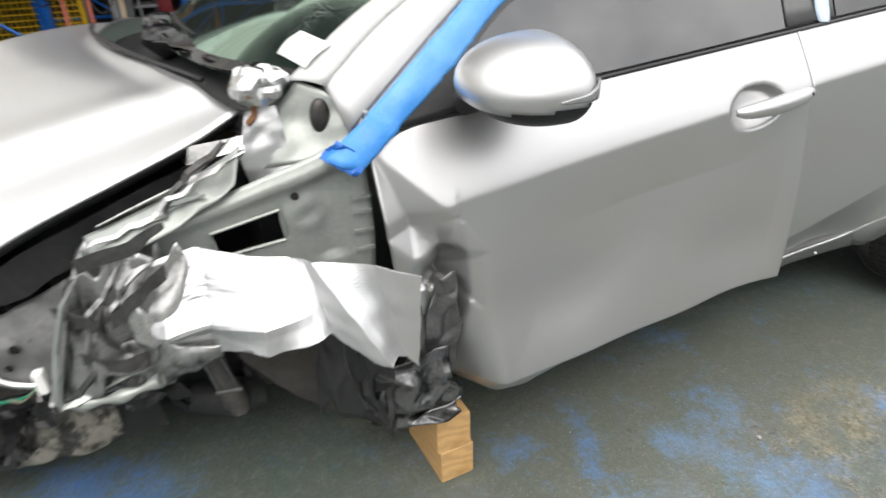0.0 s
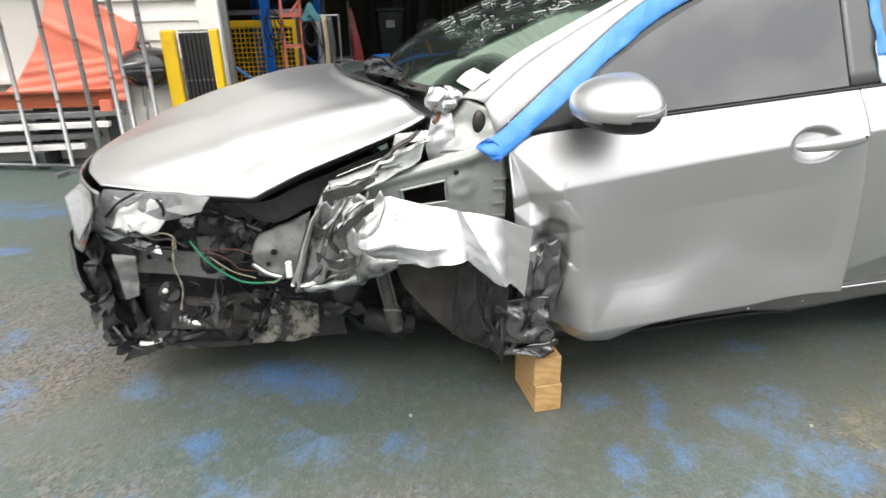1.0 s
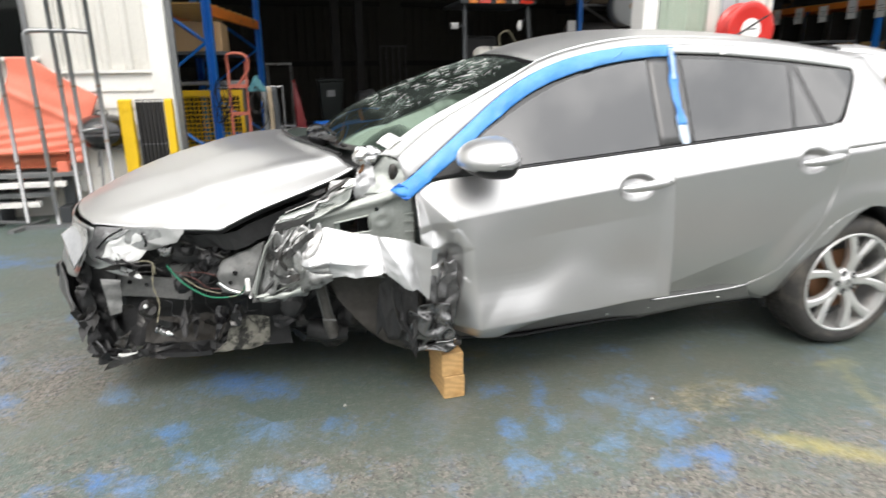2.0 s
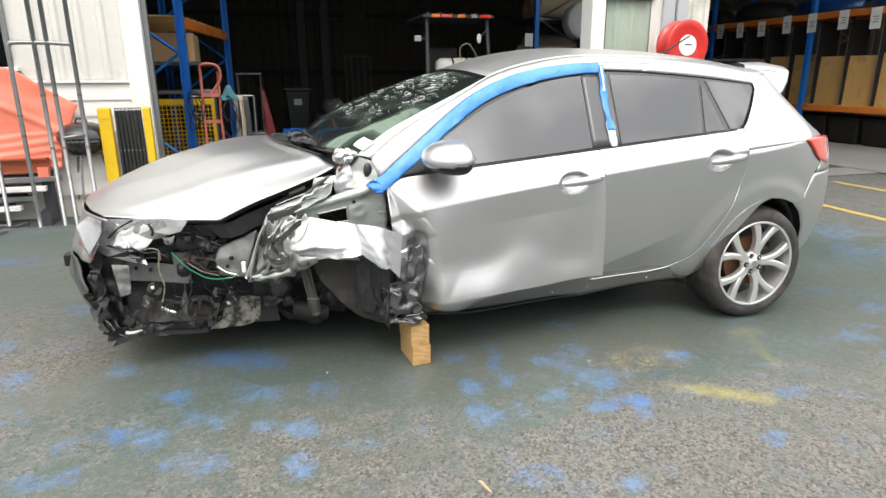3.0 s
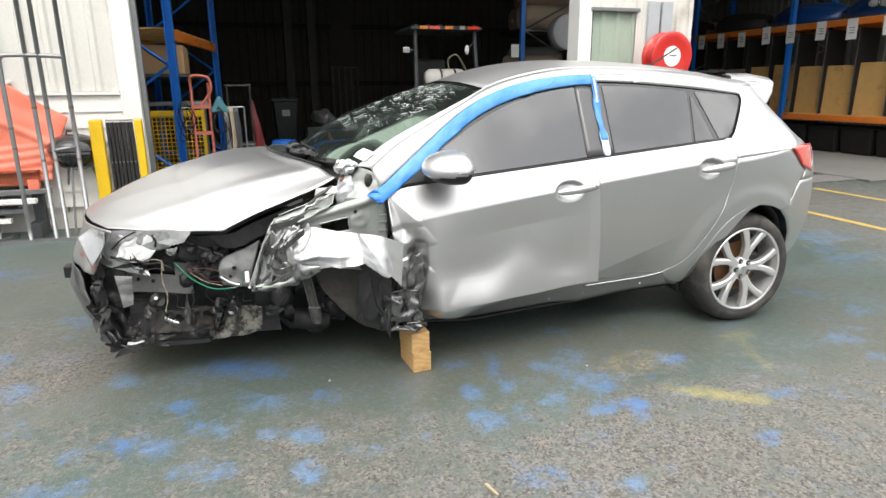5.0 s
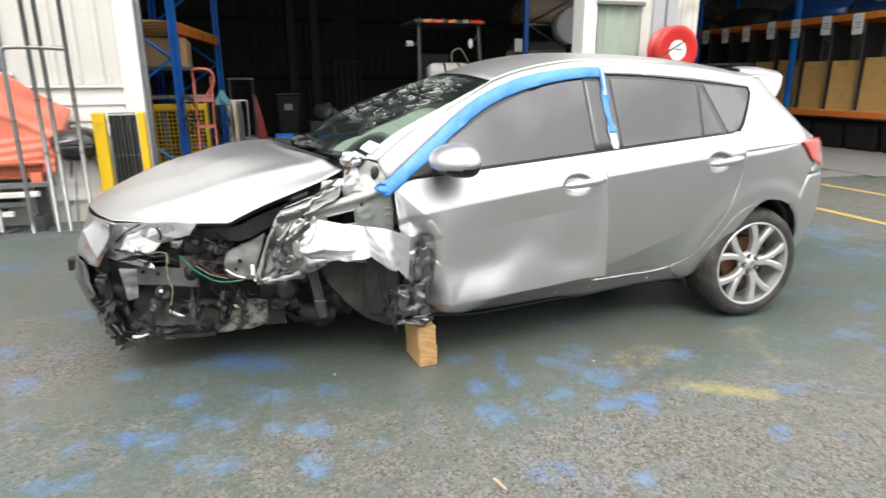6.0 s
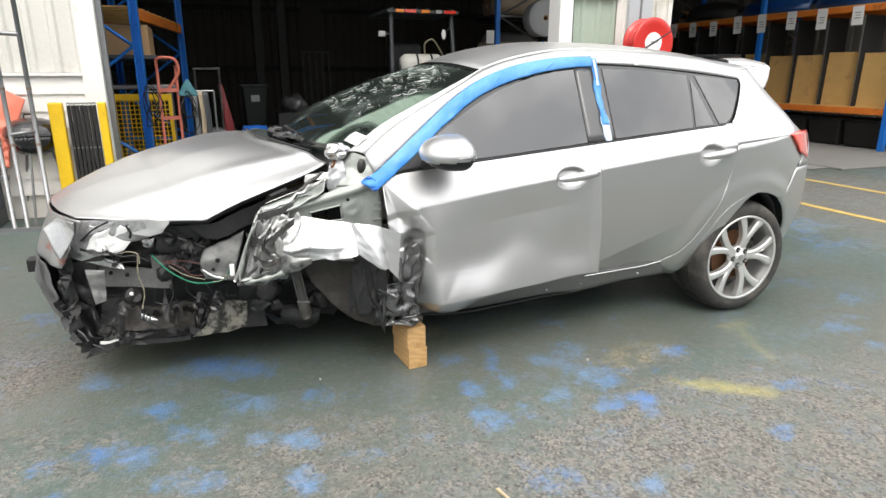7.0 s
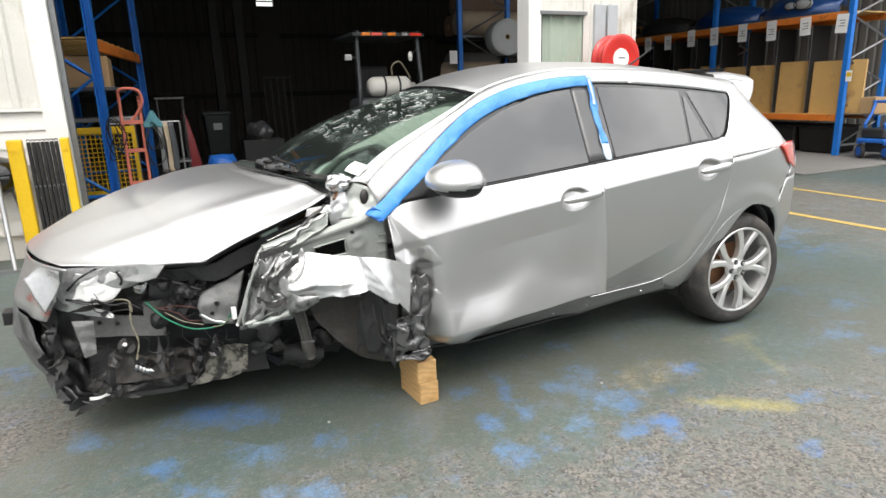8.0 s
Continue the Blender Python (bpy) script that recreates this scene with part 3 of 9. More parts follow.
# spray marks: x, y, half length, half width, turn in degrees, strength
BLUE = [
    (1.09, 0.00, 0.16, 0.03, 67, 0.90),
    (1.29, -0.11, 0.06, 0.05, -3, 1.00),
    (1.46, -0.09, 0.15, 0.07, 58, 0.90),
    (0.88, -0.26, 0.07, 0.05, 67, 1.00),
    (1.06, -0.24, 0.10, 0.03, 65, 1.05),
    (0.85, -0.49, 0.07, 0.06, 62, 1.05),
    (1.00, -0.50, 0.06, 0.03, 61, 1.05),
    (1.20, -0.45, 0.06, 0.04, 55, 0.95),
    (1.44, -0.35, 0.12, 0.08, -6, 1.05),
    (1.38, -0.58, 0.07, 0.05, 16, 0.95),
    (1.52, -0.60, 0.09, 0.05, 45, 1.15),
    (0.88, -0.93, 0.07, 0.06, 39, 0.85),
    (1.20, -1.05, 0.05, 0.03, 42, 1.05),
    (1.26, -0.76, 0.05, 0.04, 42, 0.65),
]
BLUE_FAR = [
    (1.96, -0.26, 0.08, 0.05, 10, 0.95),
    (1.85, -0.09, 0.06, 0.04, 38, 0.70),
    (2.18, -0.70, 0.08, 0.04, -7, 0.95),
    (2.93, -0.34, 0.13, 0.06, -5, 0.85),
    (3.13, -0.24, 0.10, 0.05, -3, 0.75),
    (4.87, 1.50, 0.28, 0.16, 0, 0.70),
    (4.68, 0.86, 0.17, 0.09, 11, 0.75),
    (1.86, -0.97, 0.06, 0.04, 19, 0.95),
    (2.56, -0.00, 0.09, 0.05, 2, 0.60),
    (2.92, -0.56, 0.07, 0.04, 15, 0.75),
    (1.76, -0.58, 0.05, 0.03, 31, 0.60),
    (3.51, -0.03, 0.12, 0.07, 5, 0.60),
    (3.37, 0.29, 0.16, 0.09, 0, 0.50),
    (2.40, -0.76, 0.06, 0.04, 10, 0.50),
]
BLUE_FRONT = [
    (-1.08, 0.39, 0.11, 0.06, -54, 1.00),
    (-0.97, -0.01, 0.06, 0.03, -37, 0.65),
    (-0.73, -0.27, 0.05, 0.03, -42, 0.70),
    (-0.49, -0.26, 0.13, 0.05, -23, 1.10),
    (-0.24, -0.21, 0.11, 0.06, -28, 0.80),
    (-0.04, -0.06, 0.10, 0.07, -32, 0.80),
    (-0.02, -0.34, 0.06, 0.04, -65, 1.05),
    (0.12, -0.39, 0.07, 0.05, -40, 1.15),
    (-0.24, -0.53, 0.10, 0.06, -31, 0.85),
    (0.11, -0.64, 0.08, 0.04, 87, 1.00),
    (-0.72, -0.47, 0.12, 0.04, -21, 0.95),
    (-1.06, 1.31, 0.11, 0.06, -48, 0.75),
    (0.32, -0.54, 0.07, 0.05, -26, 0.55),
    (-1.23, 0.78, 0.10, 0.05, -39, 0.70),
]
BLUE_UNDER = [
    (-0.62, 0.34, 0.10, 0.06, -47, 1.00),
    (-0.11, 0.32, 0.21, 0.10, -23, 1.05),
    (-0.36, 0.01, 0.08, 0.05, -37, 0.95),
    (0.27, -0.10, 0.09, 0.05, -23, 0.70),
    (0.91, 0.03, 0.08, 0.06, -18, 0.75),
    (1.15, 0.29, 0.14, 0.03, 68, 0.60),
    (1.58, 0.29, 0.07, 0.06, 9, 0.60),
    (0.62, 0.15, 0.07, 0.05, -25, 0.40),
]
YELLOW = [(1.90, -0.62, 0.17, 0.045, -33, 1.1), (2.05, -0.72, 0.06, 0.04, 0, 0.9), (2.40, -0.32, 0.26, 0.04, 65, 0.50), (2.48, -0.12, 0.12, 0.04, 0, 0.6), (0.75, 0.35, 0.25, 0.15, 0, 0.45), (1.75, -0.22, 0.25, 0.12, 20, 0.42)]
# worn-through stretches of the coating
WORN = [(1.2, -1.45, 3.2, 0.75, 0, 0.72), (0.2, -1.0, 0.7, 0.25, 0, 0.6), (2.0, -0.75, 0.8, 0.25, -8, 0.6), (-1.1, 0.55, 0.40, 0.30, 20, 0.75), (0.3, -0.6, 0.6, 0.28, -10, 0.55), (1.3, -0.85, 0.5, 0.25, 0, 0.75), (2.2, -1.3, 0.9, 0.4, 10, 0.7), (-0.9, -0.2, 0.5, 0.25, 0, 0.5), (1.75, -0.25, 0.3, 0.12, 0, 0.5), (-1.8, 0.9, 0.8, 0.35, 20, 0.6), (0.4, -1.5, 1.6, 0.5, 0, 0.6), (3.6, -1.2, 0.8, 0.6, 0, 0.4), (6.5, 1.5, 1.5, 3.0, 0, 0.7)]


# brown, dusty stretches
BROWN = [(1.4, 0.0, 1.0, 0.30, 0, 0.95), (-1.0, 0.3, 0.5, 0.3, 0, 0.8), (0.5, -0.3, 0.6, 0.2, 0, 0.55), (2.2, -0.9, 1.0, 0.4, 0, 0.7), (0.0, 0.5, 0.9, 0.4, 0, 0.6), (3.2, -0.4, 0.5, 0.3, 0, 0.5)]


def marks(X, Y, spots):
    out = np.zeros_like(X)
    for x, y, a, b2, turn, k in spots:
        c, s = math.cos(radians(turn)), math.sin(radians(turn))
        u, v = ((X - x) * c + (Y - y) * s) / a, (-(X - x) * s + (Y - y) * c) / b2
        out = np.maximum(out, k * np.clip(1.15 - 0.42 * (u * u + v * v), 0, 1))
    return out


def build_ground():
    xs, ys = spread(-3.4, 7.5, 0.05, 900), spread(-3.0, 4.0, 0.05, 900)
    X, Y = np.meshgrid(xs, ys)
    nx, ny = len(xs), len(ys)
    verts = np.stack([X.ravel(), Y.ravel(), np.zeros(X.size)], 1)
    idx = np.arange(nx * ny).reshape(ny, nx)
    faces = np.stack([idx[:-1, :-1].ravel(), idx[:-1, 1:].ravel(), idx[1:, 1:].ravel(), idx[1:, :-1].ravel()], 1)
    me = bpy.data.meshes.new("ground")
    me.from_pydata(verts.tolist(), [], faces.tolist())
    at = me.color_attributes.new("marks", "FLOAT_COLOR", "POINT")
    blue = marks(X, Y, BLUE + BLUE_FAR + BLUE_FRONT + BLUE_UNDER + [(-2.2, 2.65, 0.6, 0.15, -15, 0.85), (-1.8, 1.86, 0.12, 0.06, 0, 1.0), (4.53, 1.10, 0.5, 0.12, 50, 0.6)])
    col = np.stack([blue.ravel(), np.maximum(marks(X, Y, WORN), 0.12).ravel(), marks(X, Y, YELLOW).ravel(), marks(X, Y, BROWN).ravel()], 1)
    at.data.foreach_set("color", col.astype(np.float32).ravel())
    me.materials.append(M["ground"])
    return tagged(new("ground", me), "worn green-coated asphalt yard with blue and yellow spray marks", "ground", kind="structure")


build_ground()

# painted bay lines
for lx in (5.66, 7.05):
    g = np.array([[(lx + sx * 0.05 + 0.01 * math.sin(3 * y), y, 0.004) for sx in (-1, 1)] for y in np.linspace(-2.5, 3.5, 40)])
    ob = obj("parking_line", grid_bm(g), M["line_paint"])
    tagged(ob, "worn yellow painted bay line on asphalt", "line", kind="structure")
ob = obj("parking_line", boxm((5.45, 2.72, 0.002), (5.62, 2.80, 0.004)), M["line_paint"])
tagged(ob, "short worn yellow painted bay tick on asphalt", "line", kind="structure")


# ---- building ----
def cladding(x0, x1, z0, z1, y, pitch, depth, out=-1.0, thick=0.003):
    """Ribbed steel sheet in the plane y, ribs upright, towards out."""
    xs = []
    x = x0
    while x < x1 - 1e-6:
        for f, d in ((0.0, 0), (0.60, 0), (0.70, 1), (0.90, 1)):
            if x + f * pitch < x1:
                xs.append((x + f * pitch, y + out * depth * d))
        x += pitch
    xs.append((x1, y))
    bm = bmesh.new()
    lo = [bm.verts.new((a, b2, z0)) for a, b2 in xs]
    hi = [bm.verts.new((a, b2, z1)) for a, b2 in xs]
    for i in range(len(xs) - 1):
        bm.faces.new((lo[i], lo[i + 1], hi[i + 1], hi[i]))
    return bm


FY = 4.12      # face of the shed wall
JL = -0.93     # left jamb of the big doorway
wall_l = thing("wall_left", (-5, FY, 0), "cream ribbed steel shed wall over white boards", "wall", kind="structure")
part("core", boxm((-9.0, FY + 0.03, 0.0), (-3.05, FY + 0.18, 6.0)), M["cream"], wall_l)
part("core", boxm((-3.05, FY + 0.03, 0.0), (-2.05, FY + 0.18, 1.42)), M["cream"], wall_l)
part("core", boxm((-3.05, FY + 0.03, 2.4), (-2.05, FY + 0.18, 6.0)), M["cream"], wall_l)
part("core", boxm((-2.05, FY + 0.03, 0.0), (JL - 0.15, FY + 0.18, 6.0)), M["cream"], wall_l)
part("cladding", cladding(-2.0, JL - 0.12, 1.31, 6.0, FY + 0.02, 0.19, 0.032), M["cream"], wall_l)
part("ledge", boxm((-2.0, FY - 0.035, 1.275), (JL - 0.17, FY + 0.02, 1.305)), M["white_board"], wall_l, bevel=0.004)
for k in range(7):
    z = 0.22 + k * 0.15
    bm = bmesh.new()
    v = [bm.verts.new(p) for p in ((-2.0, FY + 0.025, z), (JL - 0.17, FY + 0.025, z), (JL - 0.17, FY - 0.014, z), (-2.0, FY - 0.014, z), (-2.0, FY + 0.025, z + 0.149), (JL - 0.17, FY + 0.025, z + 0.149), (JL - 0.17, FY + 0.004, z + 0.149), (-2.0, FY + 0.004, z + 0.149))]
    for f in ((0, 1, 2, 3), (7, 6, 5, 4), (3, 2, 6, 7), (0, 3, 7, 4), (2, 1, 5, 6), (1, 0, 4, 5)):
        bm.faces.new([v[i] for i in f])
    part("board", bm, M["white_board"], wall_l)
jamb = thing("trim_jamb", (JL, FY, 0), "white folded steel door jamb flashing", "trim", kind="structure")
part("flashing", boxm((JL - 0.17, FY - 0.03, 0.0), (JL, FY + 0.20, 4.9)), M["white_board"], jamb, bevel=0.006)
part("track", boxm((JL + 0.003, FY + 0.06, 0.0), (JL + 0.05, FY + 0.13, 4.9)), M["galv"], jamb, bevel=0.004)
win = thing("window_1", (-2.55, FY, 1.4), "aluminium shed window with dark glass", "window", kind="structure")
part("sill", boxm((-3.10, FY - 0.04, 1.385), (-2.0, FY + 0.03, 1.42)), M["white_board"], win, bevel=0.004)
for a, b2 in ((-3.05, -3.01), (-2.60, -2.56), (-2.09, -2.05)):
    part("window_frame", boxm((a, FY, 1.42), (b2, FY + 0.06, 2.4)), M["galv"], win)
for a, b2 in ((-3.01, -2.60), (-2.56, -2.09)):
    part("pane", boxm((a, FY + 0.035, 1.42), (b2, FY + 0.041, 2.4)), M["pane"], win)
# plain dark panel half a metre behind the panes
part("room_blind", boxm((-3.05, FY + 0.5, 1.2), (-2.05, FY + 0.52, 2.6)), M["dark_clad"], win, "dark panel behind the glass")

# column between the two doorways
CY, CX0, CX1 = 3.98, 3.73, 5.27
col = thing("wall_column", (CX0, CY, 0), "white clad pier with a pale green ribbed panel", "wall", kind="structure")
part("core", boxm((CX0 + 0.02, CY + 0.06, 0), (CX1 - 0.03, CY + 0.23, 4.9)), M["green_clad"], col)
part("post", boxm((CX0, CY - 0.01, 0), (CX0 + 0.17, CY + 0.24, 4.9)), M["white_board"], col, "cream steel channel", bevel=0.006)
part("cladding", cladding(CX0 + 0.17, CX0 + 0.77, 0.0, 2.17, CY + 0.05, 0.205, 0.02), M["green_clad"], col)
part("panel_edge", boxm((CX0 + 0.173, CY - 0.006, 0.0), (CX0 + 0.181, CY + 0.05, 2.15)), M["bin_black"], col, "dark edge of the panel's recess")
part("panel_head", boxm((CX0 + 0.15, CY - 0.03, 2.15), (CX0 + 0.79, CY + 0.055, 2.19)), M["galv"], col, bevel=0.004)
part("cladding", cladding(CX0 + 0.17, CX0 + 0.77, 2.19, 4.9, CY + 0.03, 0.19, 0.02), M["cream"], col)
part("cladding", cladding(CX0 + 0.77, CX1 - 0.06, 0.0, 4.9, CY + 0.02, 0.15, 0.02), M["cream"], col)
for a, b2 in ((0.895, 1.045), (1.08, 1.225)):
    part("cover_strip", boxm((CX0 + a, CY - 0.045, 0.9), (CX0 + b2, CY - 0.004, 2.27)), M["pale_steel"], col, "pale grey flat cover strip", bevel=0.004)
part("post", boxm((CX1 - 0.06, CY - 0.01, 0), (CX1, CY + 0.24, 4.9)), M["cream"], col, bevel=0.006)

# walls above the doorways, roof, back and sides
head = thing("wall_header", (3, FY, 4.9), "cream ribbed steel wall above the doorways", "wall", kind="structure")
part("core", boxm((JL - 0.17, FY + 0.03, 4.9), (17.0, FY + 0.18, 6.0)), M["cream"], head)
part("cladding", cladding(JL - 0.12, 17.0, 4.9, 6.0, FY + 0.02, 0.19, 0.022), M["cream"], head)
wall_r = obj("wall_right", boxm((14.2, FY + 0.03, 0), (17.0, FY + 0.18, 4.9)), M["cream"])
tagged(wall_r, "cream steel shed wall", "wall", kind="structure")
BY = 14.2
back = thing("wall_back", (3, BY, 0), "dark grey ribbed steel rear wall of the shed", "wall", kind="structure")
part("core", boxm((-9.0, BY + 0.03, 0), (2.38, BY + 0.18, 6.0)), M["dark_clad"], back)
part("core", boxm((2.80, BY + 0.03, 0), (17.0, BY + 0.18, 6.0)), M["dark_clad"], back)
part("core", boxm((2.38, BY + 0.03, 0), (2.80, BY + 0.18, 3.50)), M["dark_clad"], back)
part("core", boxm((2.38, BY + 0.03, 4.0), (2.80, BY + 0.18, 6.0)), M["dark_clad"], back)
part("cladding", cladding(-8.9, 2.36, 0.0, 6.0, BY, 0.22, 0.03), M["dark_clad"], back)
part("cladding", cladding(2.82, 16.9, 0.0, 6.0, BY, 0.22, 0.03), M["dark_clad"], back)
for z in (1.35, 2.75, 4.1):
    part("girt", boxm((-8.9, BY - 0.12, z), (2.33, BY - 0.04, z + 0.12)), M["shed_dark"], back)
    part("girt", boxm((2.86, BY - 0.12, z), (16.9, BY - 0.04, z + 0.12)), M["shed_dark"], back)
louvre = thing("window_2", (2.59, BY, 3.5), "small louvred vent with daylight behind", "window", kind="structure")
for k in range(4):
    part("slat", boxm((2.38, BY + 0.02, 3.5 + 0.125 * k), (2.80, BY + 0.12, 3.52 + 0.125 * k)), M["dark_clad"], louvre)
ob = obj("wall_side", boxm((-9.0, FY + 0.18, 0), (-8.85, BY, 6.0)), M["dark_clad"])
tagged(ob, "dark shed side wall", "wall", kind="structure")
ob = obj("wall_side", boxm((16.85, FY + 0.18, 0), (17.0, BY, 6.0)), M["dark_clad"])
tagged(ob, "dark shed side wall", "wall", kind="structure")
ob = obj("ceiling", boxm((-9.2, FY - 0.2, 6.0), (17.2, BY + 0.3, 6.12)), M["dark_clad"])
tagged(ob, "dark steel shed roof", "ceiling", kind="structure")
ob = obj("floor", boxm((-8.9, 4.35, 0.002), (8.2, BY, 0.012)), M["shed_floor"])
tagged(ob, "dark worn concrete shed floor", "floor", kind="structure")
ob = obj("pavement", boxm((8.203, 3.66, 0.002), (16.9, BY, 0.03)), M["concrete"], bevel=0.008)
tagged(ob, "pale concrete slab at the store doorway", "slab", kind="structure")
ob = obj("pavement", boxm((5.2, 3.85, 0.002), (8.2, 4.345, 0.02)), M["concrete"], bevel=0.008)
tagged(ob, "pale concrete threshold at the store doorway", "slab", kind="structure")
for x, y in ((0.9, 10.4), (1.35, 10.4)):
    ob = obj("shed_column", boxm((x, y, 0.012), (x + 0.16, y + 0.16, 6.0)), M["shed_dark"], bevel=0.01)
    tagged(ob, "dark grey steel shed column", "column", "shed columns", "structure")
# yard boundary behind the camera
ob = obj("wall_yard", boxm((-40, -13.3, 0), (40, -13.0, 3.2)), M["far_wall"])
tagged(ob, "plain grey building wall across the yard", "wall", kind="structure")


# ---- racks ----
def rack_frame(parent, x0, y0, x1, y1, h, post=0.085, first=0.22, pitch=0.36, level=0.22, brace="galv"):
    """Two perforated uprights with diagonal bracing between them."""
    d = Vector((x1 - x0, y1 - y0, 0))
    L = d.length
    m = Matrix.Translation((x0, y0, 0)) @ Matrix.Rotation(math.atan2(d.y, d.x), 4, "Z")
    for a in (0, L):
        bm = bmesh.new()
        box(bm, (a - post / 2, -post / 2, 0.02), (a + post / 2, -post / 2 + 0.012, h), m)
        box(bm, (a - post / 2, -post / 2 + 0.012, 0.02), (a - post / 2 + 0.012, post / 2, h), m)
        box(bm, (a + post / 2 - 0.012, -post / 2 + 0.012, 0.02), (a + post / 2, post / 2, h), m)
        part("upright", bm, M["blue_steel"], parent)
        part("foot_plate", boxm((a - 0.07, -0.07, 0.012), (a + 0.07, 0.07, 0.02), m), M["blue_steel"], parent)
    part("brace", boxm((post / 2, -0.012, level - 0.035), (L - post / 2, 0.012, level), m), M[brace], parent)
    z, k = first, 0
    while z + pitch < h:
        a, b2 = ((0.04, L - 0.04) if k % 2 == 0 else (L - 0.04, 0.04))
        bm = tube(bmesh.new(), [m @ Vector((a, 0, z)), m @ Vector((b2, 0, z + pitch))], 0.018, 4)
        part("brace", bm, M[brace], parent)
        z, k = z + pitch, k + 1


def rack_beam(parent, p, q, z, h=0.12, colour="orange_steel"):
    d = Vector((q[0] - p[0], q[1] - p[1], 0))
    m = Matrix.Translation((p[0], p[1], z)) @ Matrix.Rotation(math.atan2(d.y, d.x), 4, "Z")
    part("beam", boxm((0.045, -0.025, -h / 2), (d.length - 0.045, 0.025, h / 2), m), M[colour], parent, bevel=0.006)


rack = thing("pallet_rack", (-0.72, 5.4, 0.012), "blue and orange steel pallet rack inside the shed", "rack", "pallet racks")
A0, A1, B0, B1 = (-0.72, 5.40), (-1.62, 5.52), (-0.33, 8.10), (-1.23, 8.22)
rack_frame(rack, *A0, *A1, 4.6, first=0.35, pitch=0.62, level=0.35, brace="blue_steel")
rack_frame(rack, *B0, *B1, 4.6, first=0.35, pitch=0.62, level=0.35, brace="blue_steel")
for z in (1.93, 3.4):
    rack_beam(rack, A0, B0, z)
    rack_beam(rack, A1, B1, z)
bm = bmesh.new()
for k in range(9):
    f = 0.06 + k * 0.11
    a, b2 = Vector((*A0, 1.99)).lerp(Vector((*B0, 1.99)), f), Vector((*A1, 1.99)).lerp(Vector((*B1, 1.99)), f)
    d = (b2 - a).normalized()
    n2 = Vector((-d.y, d.x, 0)) * 0.09
    v = [bm.verts.new(p) for p in (a + n2, b2 + n2, b2 - n2, a - n2)]
    w = [bm.verts.new(p.co + Vector((0, 0, 0.02))) for p in v]
    bm.faces.new(v[::-1]), bm.faces.new(w)
    for i in range(4):
        bm.faces.new((v[i], v[(i + 1) % 4], w[(i + 1) % 4], w[i]))
part("decking", bm, M["ply"], rack)


def carton(name, lo, hi, label, material, group="", turn=0):
    t = thing(name, ((lo[0] + hi[0]) / 2, (lo[1] + hi[1]) / 2, lo[2]), label, "box", group, turn=turn)
    part("body", boxm(lo, hi), material, t, bevel=0.006)
    part("flap_tape", boxm((lo[0] + (hi[0] - lo[0]) * 0.46, lo[1] - 0.002, hi[2] - 0.001), (lo[0] + (hi[0] - lo[0]) * 0.54, hi[1] + 0.002, hi[2] + 0.002)), M["tan_roll"], t)
    return t


carton("cardboard_box", (-1.25, 5.7, 1.50), (-0.62, 6.5, 1.83), "brown cardboard carton stored on a shelf of the rack", M["card"])
ob = obj("rack_shelf", boxm((-1.6, 5.45, 1.46), (-0.55, 7.9, 1.497)), M["forklift"])
tagged(ob, "dark shelf board fixed low in the rack", "shelf", kind="structure")
ob = obj("bench", boxm((-1.5, 5.75, 1.12), (-0.40, 6.3, 1.17)), M["galv"], bevel=0.01)
tagged(ob, "grey steel bench top over the yellow cage", "bench")
for x in (-1.45, -0.5):
    part("leg", boxm((x, 5.85, 0.012), (x + 0.05, 6.2, 1.12)), M["galv"], ob)

# yellow wire cage
cage = thing("wire_cage", (-0.95, 5.65, 0.012), "yellow wire mesh cage with a solid top rail", "cage")
for lo, hi in (((-1.30, 5.65, 1.0), (-0.45, 5.69, 1.07)), ((-1.30, 5.65, 0.3), (-0.45, 5.69, 0.36)), ((-1.30, 5.65, 0.012), (-1.26, 5.69, 1.0)), ((-0.49, 5.65, 0.012), (-0.45, 5.69, 1.0))):
    part("rail", boxm(lo, hi), M["yellow"], cage)
for k in range(16):
    part("wire", tube(bmesh.new(), [(-1.235 + k * 0.047, 5.67, 0.36), (-1.235 + k * 0.047, 5.67, 1.0)], 0.005, 5), M["yellow"], cage)
for k in range(13):
    part("wire", tube(bmesh.new(), [(-1.26, 5.665, 0.39 + k * 0.05), (-0.49, 5.665, 0.39 + k * 0.05)], 0.005, 5), M["yellow"], cage)

# hand truck
truck = thing("hand_truck", (-0.42, 5.25, 0.012), "faded red two-wheeled hand truck", "hand truck")
for x in (-0.55, -0.36):
    part("side_rail", tube(bmesh.new(), smooth_path([(x, 5.22, 0.1), (x, 5.25, 0.7), (x, 5.3, 1.3), (x, 5.28, 1.38)], 14), 0.017, 10), M["salmon"], truck, smooth=True)
part("handle", tube(bmesh.new(), smooth_path([(-0.55, 5.28, 1.36), (-0.54, 5.24, 1.45), (-0.45, 5.22, 1.47), (-0.35, 5.24, 1.44), (-0.33, 5.26, 1.32), (-0.40, 5.28, 1.2), (-0.46, 5.28, 1.13)], 30), 0.017, 10), M["salmon"], truck, smooth=True)
for z in (0.45, 0.8, 1.1):
    part("cross_bar", boxm((-0.55, 5.235, z), (-0.36, 5.265, z + 0.04)), M["salmon"], truck)
part("toe_plate", boxm((-0.58, 4.98, 0.02), (-0.33, 5.22, 0.035)), M["salmon"], truck)
